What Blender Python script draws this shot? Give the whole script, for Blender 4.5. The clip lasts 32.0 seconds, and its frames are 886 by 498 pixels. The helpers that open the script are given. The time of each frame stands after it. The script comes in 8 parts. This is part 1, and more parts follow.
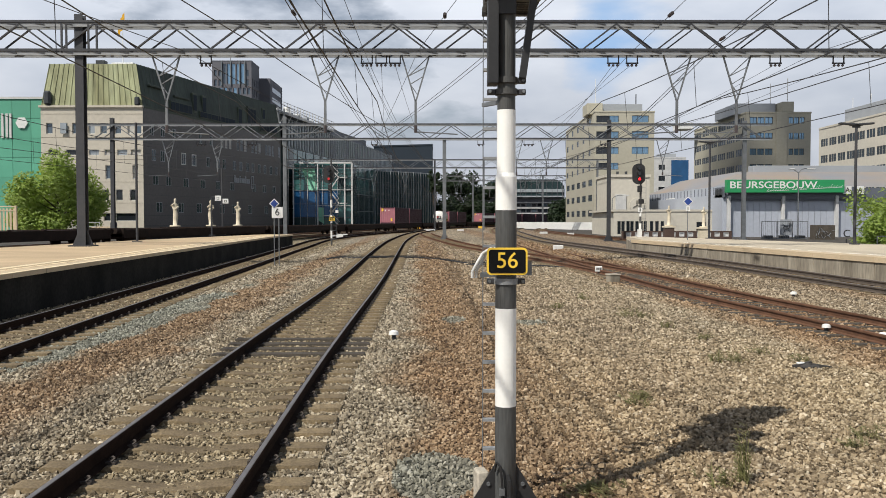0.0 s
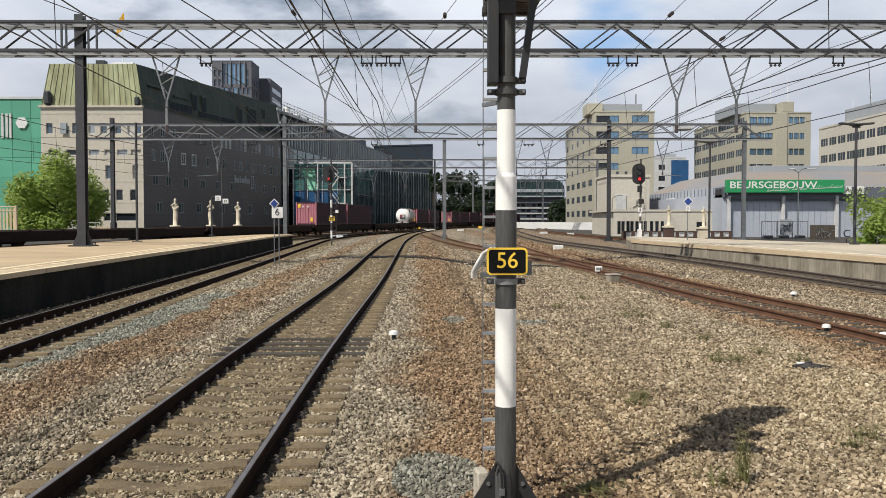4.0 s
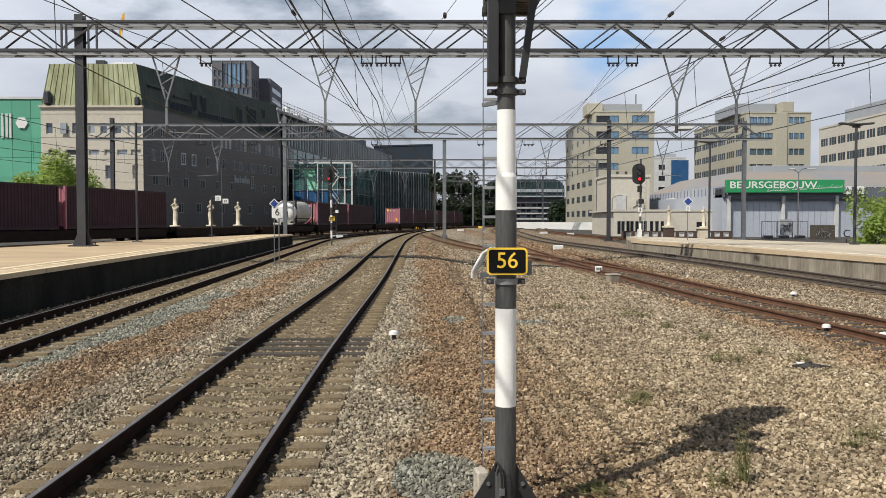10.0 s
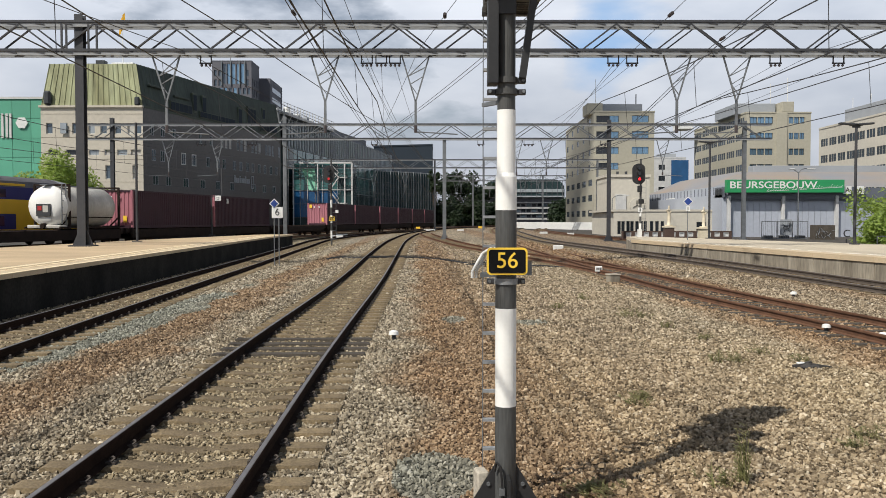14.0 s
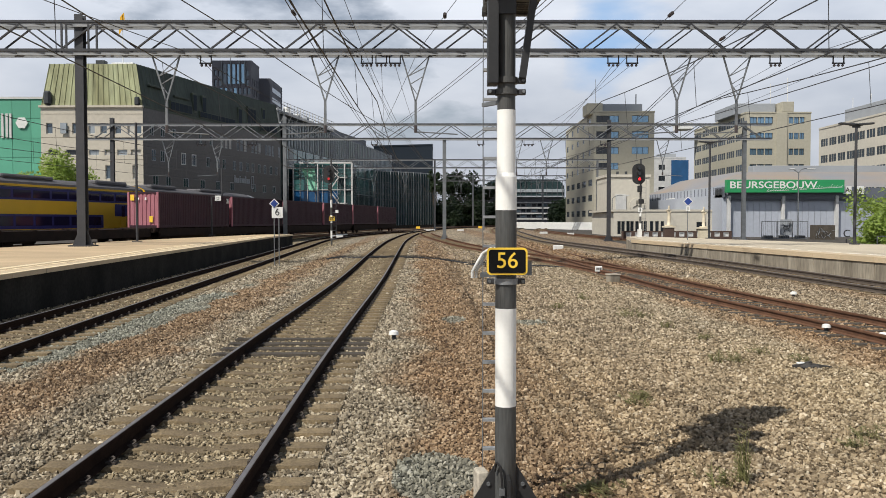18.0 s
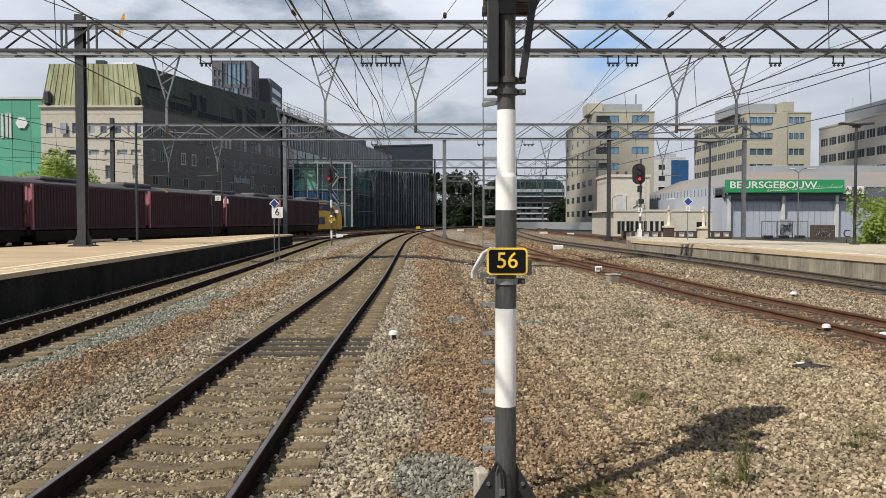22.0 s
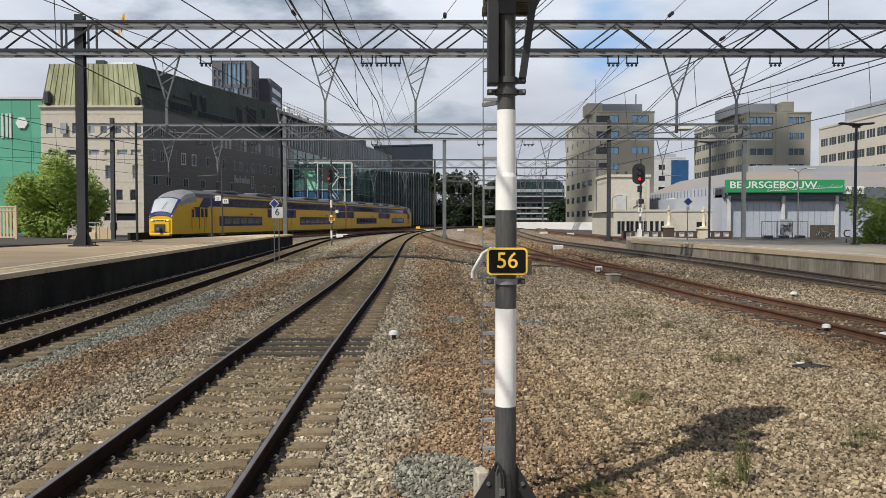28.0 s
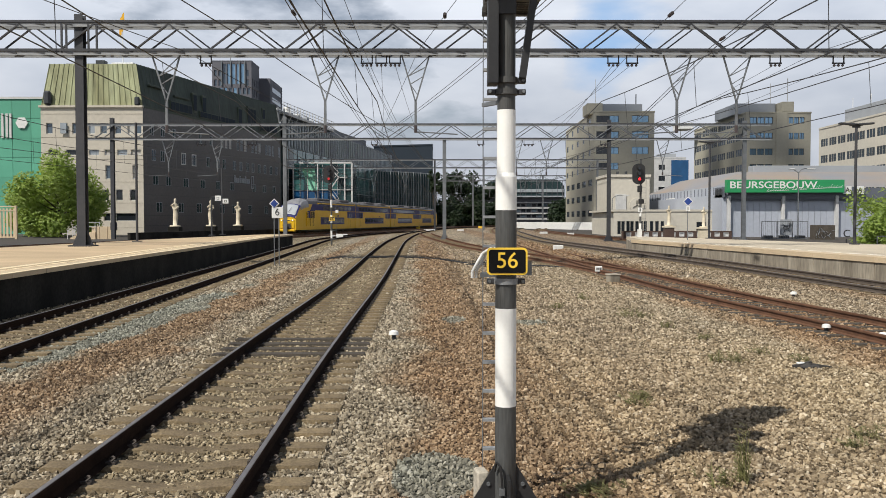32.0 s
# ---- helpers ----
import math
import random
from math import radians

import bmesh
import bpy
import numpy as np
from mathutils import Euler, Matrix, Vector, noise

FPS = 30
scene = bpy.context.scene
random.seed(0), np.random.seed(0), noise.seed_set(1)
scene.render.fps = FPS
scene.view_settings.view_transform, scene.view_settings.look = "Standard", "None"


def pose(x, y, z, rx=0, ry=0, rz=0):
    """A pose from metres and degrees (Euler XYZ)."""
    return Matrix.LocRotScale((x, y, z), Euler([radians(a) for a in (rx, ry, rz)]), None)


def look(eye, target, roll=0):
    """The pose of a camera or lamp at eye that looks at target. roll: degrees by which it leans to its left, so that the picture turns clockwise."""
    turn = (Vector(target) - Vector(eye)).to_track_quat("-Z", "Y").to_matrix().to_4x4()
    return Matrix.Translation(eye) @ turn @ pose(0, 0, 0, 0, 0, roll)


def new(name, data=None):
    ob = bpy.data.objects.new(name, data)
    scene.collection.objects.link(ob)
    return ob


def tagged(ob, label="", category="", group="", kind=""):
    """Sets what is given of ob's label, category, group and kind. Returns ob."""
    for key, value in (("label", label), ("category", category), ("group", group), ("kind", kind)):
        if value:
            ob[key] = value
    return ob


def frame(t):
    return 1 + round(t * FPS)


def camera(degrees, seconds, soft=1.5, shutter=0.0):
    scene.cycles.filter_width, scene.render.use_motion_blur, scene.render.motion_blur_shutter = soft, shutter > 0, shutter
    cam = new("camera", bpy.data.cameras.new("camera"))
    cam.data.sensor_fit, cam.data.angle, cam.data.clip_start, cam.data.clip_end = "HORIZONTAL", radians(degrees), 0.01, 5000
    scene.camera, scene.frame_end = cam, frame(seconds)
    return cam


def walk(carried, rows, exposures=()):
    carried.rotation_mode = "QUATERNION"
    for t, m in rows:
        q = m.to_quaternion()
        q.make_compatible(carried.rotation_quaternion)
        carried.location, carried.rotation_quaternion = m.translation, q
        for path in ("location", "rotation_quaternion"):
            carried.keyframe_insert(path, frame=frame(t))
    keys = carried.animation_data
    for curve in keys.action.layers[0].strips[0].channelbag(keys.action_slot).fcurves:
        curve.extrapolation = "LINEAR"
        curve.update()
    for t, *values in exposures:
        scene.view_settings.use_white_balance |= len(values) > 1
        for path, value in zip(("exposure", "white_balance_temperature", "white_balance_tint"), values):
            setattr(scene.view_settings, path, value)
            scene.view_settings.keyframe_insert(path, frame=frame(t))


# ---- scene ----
# World: x to the right, y away along the tracks, z up; z = 0 is the top of the running rails.
EYE = 2.115
cam = camera(55.2, 32.0, soft=0.85)
STAND = pose(0, 0, EYE, 90 - 1.947, 0, 0)
walk(cam, [(0, STAND), (32, STAND)], exposures=[(0, 0.0), (32, 0.0)])

# ---- light ----
SUN_EL, SUN_AZ = radians(50), radians(225)   # the sun stands behind and to the left
world = bpy.data.worlds.new("sky")
scene.world = world
world.use_nodes = True
wn, wl = world.node_tree.nodes, world.node_tree.links
wn.clear()
w_out = wn.new("ShaderNodeOutputWorld")
w_bg = wn.new("ShaderNodeBackground")
w_sky = wn.new("ShaderNodeTexSky")
w_sky.sky_type, w_sky.sun_disc = "NISHITA", False
w_sky.sun_elevation, w_sky.sun_rotation = SUN_EL, SUN_AZ
w_sky.air_density, w_sky.dust_density = 1.0, 1.0
w_co = wn.new("ShaderNodeTexCoord")
w_map = wn.new("ShaderNodeMapping")
w_map.inputs["Scale"].default_value = (1.0, 1.0, 2.6)
w_map.inputs["Location"].default_value = (0.35, 0.1, 0.2)
w_n = wn.new("ShaderNodeTexNoise")
w_n.inputs["Scale"].default_value, w_n.inputs["Detail"].default_value, w_n.inputs["Roughness"].default_value = 2.6, 7, 0.55
w_cover = wn.new("ShaderNodeMapRange")
w_cover.inputs["From Min"].default_value, w_cover.inputs["From Max"].default_value = 0.31, 0.42
w_n2 = wn.new("ShaderNodeTexNoise")
w_n2.inputs["Scale"].default_value, w_n2.inputs["Detail"].default_value = 5.5, 6
w_ramp = wn.new("ShaderNodeValToRGB")
w_ramp.color_ramp.elements[0].position, w_ramp.color_ramp.elements[0].color = 0.34, (9.6, 10.5, 12.1, 1)
w_ramp.color_ramp.elements[1].position, w_ramp.color_ramp.elements[1].color = 0.64, (12.9, 13.6, 14.9, 1)
w_mix = wn.new("ShaderNodeMix")
w_mix.data_type = "RGBA"
wl.new(w_co.outputs["Generated"], w_map.inputs["Vector"])
wl.new(w_map.outputs["Vector"], w_n.inputs["Vector"])
wl.new(w_map.outputs["Vector"], w_n2.inputs["Vector"])
wl.new(w_n.outputs["Fac"], w_cover.inputs["Value"])
wl.new(w_n2.outputs["Fac"], w_ramp.inputs["Fac"])
# the cloud bank stands low over the tracks and breaks up overhead
w_sep = wn.new("ShaderNodeSeparateXYZ")
w_up = wn.new("ShaderNodeMapRange")
w_up.inputs["From Min"].default_value, w_up.inputs["From Max"].default_value = 0.27, 0.50
w_up.inputs["To Min"].default_value, w_up.inputs["To Max"].default_value = 1.0, 0.06
w_cut = wn.new("ShaderNodeMath")
w_cut.operation = "MULTIPLY"
wl.new(w_co.outputs["Generated"], w_sep.inputs["Vector"])
wl.new(w_sep.outputs["Z"], w_up.inputs["Value"])
wl.new(w_cover.outputs["Result"], w_cut.inputs[0])
wl.new(w_up.outputs["Result"], w_cut.inputs[1])
# a ragged break of blue in the bank
w_dist = wn.new("ShaderNodeVectorMath")
w_dist.operation = "DISTANCE"
w_dist.inputs[1].default_value = (0.185, 0.962, 0.200)
w_rag = wn.new("ShaderNodeMath")
w_rag.operation = "MULTIPLY_ADD"
w_rag.inputs[1].default_value = 0.20
wl.new(w_co.outputs["Generated"], w_dist.inputs[0])
wl.new(w_n2.outputs["Fac"], w_rag.inputs[0])
wl.new(w_dist.outputs["Value"], w_rag.inputs[2])
w_gap = wn.new("ShaderNodeMapRange")
w_gap.inputs["From Min"].default_value, w_gap.inputs["From Max"].default_value = 0.115, 0.16
w_gap.inputs["To Min"].default_value, w_gap.inputs["To Max"].default_value = 0.85, 0.0
wl.new(w_rag.outputs["Value"], w_gap.inputs["Value"])
wl.new(w_cut.outputs["Value"], w_mix.inputs["Factor"])
wl.new(w_sky.outputs["Color"], w_mix.inputs["A"])
w_low = wn.new("ShaderNodeMapRange")      # the bank is greyer towards its foot
w_low.inputs["From Min"].default_value, w_low.inputs["From Max"].default_value = 0.06, 0.24
w_low.inputs["To Min"].default_value, w_low.inputs["To Max"].default_value = 0.80, 1.12
w_tone = wn.new("ShaderNodeVectorMath")
w_tone.operation = "SCALE"
wl.new(w_sep.outputs["Z"], w_low.inputs["Value"])
wl.new(w_ramp.outputs["Color"], w_tone.inputs[0])
wl.new(w_low.outputs["Result"], w_tone.inputs["Scale"])
wl.new(w_tone.outputs["Vector"], w_mix.inputs["B"])
w_blue = wn.new("ShaderNodeMix")
w_blue.data_type = "RGBA"
w_blue.inputs["B"].default_value = (5.4, 9.0, 14.4, 1)
wl.new(w_gap.outputs["Result"], w_blue.inputs["Factor"])
wl.new(w_mix.outputs["Result"], w_blue.inputs["A"])
wl.new(w_blue.outputs["Result"], w_bg.inputs["Color"])
w_bg.inputs["Strength"].default_value = 0.058
wl.new(w_bg.outputs["Background"], w_out.inputs["Surface"])

sun = new("sun", bpy.data.lights.new("sun", "SUN"))
sun.data.energy, sun.data.angle, sun.data.color = 4.5, radians(0.6), (1.0, 0.955, 0.88)
sun.matrix_world = look((0, 0, 60), (0.69 * math.cos(SUN_EL) / 0.9974, 0.72 * math.cos(SUN_EL) / 0.9974, 60 - math.sin(SUN_EL)))


# ---- materials ----
def mat(name, a, b=None, scale=1.0, rough=0.8, metal=0.0, bump=0.0, bscale=40.0, grain=0.12, spread=0.25, coords="Object", stretch=(1, 1, 1), vary=0.0, emit=0.0, coat=0.0, spec=0.5):
    """Two tones mixed by a broad stain noise, with a fine grain on top and a bump."""
    m = bpy.data.materials.new(name)
    m.use_nodes = True
    n, l = m.node_tree.nodes, m.node_tree.links
    p = n["Principled BSDF"]
    b = b or tuple(0.75 * v for v in a)
    co = n.new("ShaderNodeTexCoord")
    mp = n.new("ShaderNodeMapping")
    mp.inputs["Scale"].default_value = stretch
    l.new(co.outputs[coords], mp.inputs["Vector"])
    big = n.new("ShaderNodeTexNoise")
    big.inputs["Scale"].default_value, big.inputs["Detail"].default_value = scale, 5
    fine = n.new("ShaderNodeTexNoise")
    fine.inputs["Scale"].default_value, fine.inputs["Detail"].default_value = bscale, 4
    l.new(mp.outputs["Vector"], big.inputs["Vector"])
    l.new(mp.outputs["Vector"], fine.inputs["Vector"])
    rng = n.new("ShaderNodeMapRange")
    rng.inputs["From Min"].default_value, rng.inputs["From Max"].default_value = 0.5 - spread, 0.5 + spread
    l.new(big.outputs["Fac"], rng.inputs["Value"])
    mix = n.new("ShaderNodeMix")
    mix.data_type = "RGBA"
    mix.inputs["A"].default_value, mix.inputs["B"].default_value = (*a, 1), (*b, 1)
    l.new(rng.outputs["Result"], mix.inputs["Factor"])
    gr = n.new("ShaderNodeMapRange")
    gr.inputs["From Min"].default_value, gr.inputs["From Max"].default_value = 0.25, 0.75
    gr.inputs["To Min"].default_value, gr.inputs["To Max"].default_value = 1 - grain, 1 + grain
    l.new(fine.outputs["Fac"], gr.inputs["Value"])
    mul = n.new("ShaderNodeVectorMath")
    mul.operation = "SCALE"
    l.new(mix.outputs["Result"], mul.inputs[0])
    last = gr.outputs["Result"]
    if vary:
        info = n.new("ShaderNodeObjectInfo")
        vr = n.new("ShaderNodeMapRange")
        vr.inputs["To Min"].default_value, vr.inputs["To Max"].default_value = 1 - vary, 1 + vary
        l.new(info.outputs["Random"], vr.inputs["Value"])
        pr = n.new("ShaderNodeMath")
        pr.operation = "MULTIPLY"
        l.new(vr.outputs["Result"], pr.inputs[0])
        l.new(last, pr.inputs[1])
        last = pr.outputs["Value"]
    l.new(last, mul.inputs["Scale"])
    l.new(mul.outputs["Vector"], p.inputs["Base Color"])
    p.inputs["Roughness"].default_value, p.inputs["Metallic"].default_value = rough, metal
    p.inputs["Coat Weight"].default_value = coat
    p.inputs["Specular IOR Level"].default_value = spec
    if bump:
        bp = n.new("ShaderNodeBump")
        bp.inputs["Strength"].default_value, bp.inputs["Distance"].default_value = bump, 0.02
        l.new(fine.outputs["Fac"], bp.inputs["Height"])
        l.new(bp.outputs["Normal"], p.inputs["Normal"])
    if emit:
        p.inputs["Emission Color"].default_value = (*a, 1)
        p.inputs["Emission Strength"].default_value = emit
    return m


def stone_mat(name, islands):
    """Track ballast: grey, buff and rust-brown stones in patches."""
    m = bpy.data.materials.new(name)
    m.use_nodes = True
    n, l = m.node_tree.nodes, m.node_tree.links
    p = n["Principled BSDF"]
    geo = n.new("ShaderNodeNewGeometry")
    if islands:
        pick = geo.outputs["Random Per Island"]
    else:
        vo = n.new("ShaderNodeTexVoronoi")
        vo.inputs["Scale"].default_value = 17.0
        l.new(geo.outputs["Position"], vo.inputs["Vector"])
        sep = n.new("ShaderNodeSeparateColor")
        l.new(vo.outputs["Color"], sep.inputs["Color"])
        pick = sep.outputs["Red"]
        bp = n.new("ShaderNodeBump")
        bp.inputs["Strength"].default_value, bp.inputs["Distance"].default_value = 0.9, 0.04
        bp.invert = True
        l.new(vo.outputs["Distance"], bp.inputs["Height"])
        l.new(bp.outputs["Normal"], p.inputs["Normal"])
    ramps = []
    for cols in (((0.0, (0.092, 0.074, 0.049)), (0.5, (0.300, 0.254, 0.180)), (0.9, (0.48, 0.42, 0.31)), (1.0, (0.62, 0.55, 0.43))),
                 ((0.0, (0.070, 0.037, 0.018)), (0.5, (0.250, 0.158, 0.083)), (0.9, (0.40, 0.272, 0.158)), (1.0, (0.50, 0.38, 0.25))),
                 ((0.0, (0.155, 0.113, 0.062)), (0.5, (0.415, 0.325, 0.190)), (0.9, (0.60, 0.49, 0.315)), (1.0, (0.72, 0.62, 0.45))),
                 ((0.0, (0.115, 0.124, 0.102)), (0.5, (0.215, 0.230, 0.190)), (0.9, (0.32, 0.338, 0.285)), (1.0, (0.42, 0.43, 0.37))),
                 ((0.0, (0.070, 0.053, 0.030)), (0.5, (0.255, 0.202, 0.122)), (0.9, (0.42, 0.345, 0.22)), (1.0, (0.54, 0.46, 0.32)))):
        r = n.new("ShaderNodeValToRGB")
        e = r.color_ramp.elements
        while len(e) < 4:
            e.new(0.5)
        for k, (pos, c) in enumerate(cols):
            e[k].position, e[k].color = pos, (*c, 1)
        l.new(pick, r.inputs["Fac"])
        ramps.append(r)
    sepp = n.new("ShaderNodeSeparateXYZ")
    l.new(geo.outputs["Position"], sepp.inputs["Vector"])
    # bands along the tracks: grey, rust, pale grey, rust, then the buff field
    wob = n.new("ShaderNodeTexNoise")
    wob.inputs["Scale"].default_value, wob.inputs["Detail"].default_value = 0.55, 5
    l.new(geo.outputs["Position"], wob.inputs["Vector"])

    def calc(op, u, v):
        q = n.new("ShaderNodeMath")
        q.operation = op
        for k, w in enumerate((u, v)):
            if isinstance(w, (int, float)):
                q.inputs[k].default_value = w
            else:
                l.new(w, q.inputs[k])
        return q.outputs["Value"]
    u = calc("ADD", sepp.outputs["X"], calc("MULTIPLY", sepp.outputs["Y"], 0.03))
    plain = calc("DIVIDE", calc("ADD", u, 10.0), 24.0)
    u = calc("ADD", u, calc("MULTIPLY", calc("SUBTRACT", wob.outputs["Fac"], 0.5), 1.9))
    u = calc("DIVIDE", calc("ADD", u, 10.0), 24.0)

    def bands(stops, along=u):
        r = n.new("ShaderNodeValToRGB")
        e = r.color_ramp.elements
        e.remove(e[1])
        for k, (x, v) in enumerate(stops):
            q = e.new((x + 10) / 24) if k else e[0]
            q.position, q.color = (x + 10) / 24, (v, v, v, 1)
        l.new(along, r.inputs["Fac"])
        return r.outputs["Color"]
    rusty = bands(((-6.0, 0.0), (-5.6, 0.85), (-4.6, 0.78), (-4.1, 0.08), (-0.4, 0.05), (0.2, 0.95), (1.3, 0.82), (2.4, 0.38), (6.7, 0.12), (7.5, 0.8), (8.2, 1.0), (10.2, 1.0), (10.9, 0.3), (12.6, 0.3), (13.4, 0.7)))
    buffy = bands(((-4.2, 0.05), (-3.4, 0.25), (-1.2, 0.30), (-0.9, 0.05), (0.8, 0.35), (1.6, 0.9), (2.6, 0.75), (3.4, 0.5), (5.2, 0.75), (9.6, 0.85), (11.0, 0.25)))
    crib = bands(((-7.5, 1.0), (-7.0, 0.0), (-3.15, 0.0), (-2.9, 0.95), (-1.5, 0.95), (-1.2, 0.0)), plain)
    base = n.new("ShaderNodeMix")
    base.data_type = "RGBA"
    paler = n.new("ShaderNodeMapRange")      # the field turns from buff to grey away from the mast
    for key, v in (("From Min", 11.0), ("From Max", 19.0), ("To Min", 1.0), ("To Max", 0.35)):
        paler.inputs[key].default_value = v
    l.new(sepp.outputs["Y"], paler.inputs["Value"])
    l.new(calc("MULTIPLY", buffy, paler.outputs["Result"]), base.inputs["Factor"])
    l.new(ramps[0].outputs["Color"], base.inputs["A"])
    l.new(ramps[2].outputs["Color"], base.inputs["B"])
    rust = n.new("ShaderNodeMix")
    rust.data_type = "RGBA"
    l.new(rusty, rust.inputs["Factor"])
    l.new(base.outputs["Result"], rust.inputs["A"])
    l.new(ramps[1].outputs["Color"], rust.inputs["B"])
    # heaps of fresh grey-green stone: centre and half extent in the plan
    fresh = None
    for cx, cy, hx, hy in ((-0.08, 7.5, 0.38, 0.85), (0.25, 19.6, 0.30, 0.6), (1.95, 19.0, 0.40, 0.5), (-6.9, 20.0, 0.7, 8.0)):
        du = calc("POWER", calc("DIVIDE", calc("SUBTRACT", sepp.outputs["X"], cx), hx), 2.0)
        dv = calc("POWER", calc("DIVIDE", calc("SUBTRACT", sepp.outputs["Y"], cy), hy), 2.0)
        inside = calc("LESS_THAN", calc("ADD", calc("ADD", du, dv), calc("MULTIPLY", calc("SUBTRACT", wob.outputs["Fac"], 0.5), 3.0)), 1.0)
        fresh = inside if fresh is None else calc("MAXIMUM", fresh, inside)
    heap = n.new("ShaderNodeMix")
    heap.data_type = "RGBA"
    l.new(calc("MULTIPLY", fresh, 0.72), heap.inputs["Factor"])
    l.new(rust.outputs["Result"], heap.inputs["A"])
    l.new(ramps[3].outputs["Color"], heap.inputs["B"])
    rust = heap
    dirt = n.new("ShaderNodeMix")
    dirt.data_type = "RGBA"
    l.new(crib, dirt.inputs["Factor"])
    l.new(heap.outputs["Result"], dirt.inputs["A"])
    l.new(ramps[4].outputs["Color"], dirt.inputs["B"])
    rust = dirt
    tone = n.new("ShaderNodeTexNoise")
    tone.inputs["Scale"].default_value, tone.inputs["Detail"].default_value = (1.7 if islands else 3.2), 8
    l.new(geo.outputs["Position"], tone.inputs["Vector"])
    tr = n.new("ShaderNodeMapRange")
    tr.inputs["From Min"].default_value, tr.inputs["From Max"].default_value = (0.3, 0.7) if islands else (0.38, 0.62)
    tr.inputs["To Min"].default_value, tr.inputs["To Max"].default_value = (0.74, 1.2) if islands else (0.50, 1.22)
    l.new(tone.outputs["Fac"], tr.inputs["Value"])
    sc = n.new("ShaderNodeVectorMath")
    sc.operation = "SCALE"
    l.new(rust.outputs["Result"], sc.inputs[0])
    l.new(tr.outputs["Result"], sc.inputs["Scale"])
    l.new(sc.outputs["Vector"], p.inputs["Base Color"])
    p.inputs["Roughness"].default_value = 0.9
    return m


def glass_mat(name, tint, rough=0.06, metal=0.0, spec=0.6):
    m = mat(name, tint, tuple(0.7 * v for v in tint), 0.4, rough, metal, grain=0.05)
    m.node_tree.nodes["Principled BSDF"].inputs["Specular IOR Level"].default_value = spec
    return m


def leaf_mat(name, a, b):
    m = mat(name, a, b, 1.1, 0.55, grain=0.3, bscale=7)
    n, l = m.node_tree.nodes, m.node_tree.links
    p = n["Principled BSDF"]
    tl = n.new("ShaderNodeBsdfTranslucent")
    tl.inputs["Color"].default_value = (*(min(1, 1.3 * v) for v in a), 1)
    mx = n.new("ShaderNodeMixShader")
    mx.inputs["Fac"].default_value = 0.35
    out = n["Material Output"]
    l.new(p.outputs["BSDF"], mx.inputs[1])
    l.new(tl.outputs["BSDF"], mx.inputs[2])
    l.new(mx.outputs["Shader"], out.inputs["Surface"])
    return m


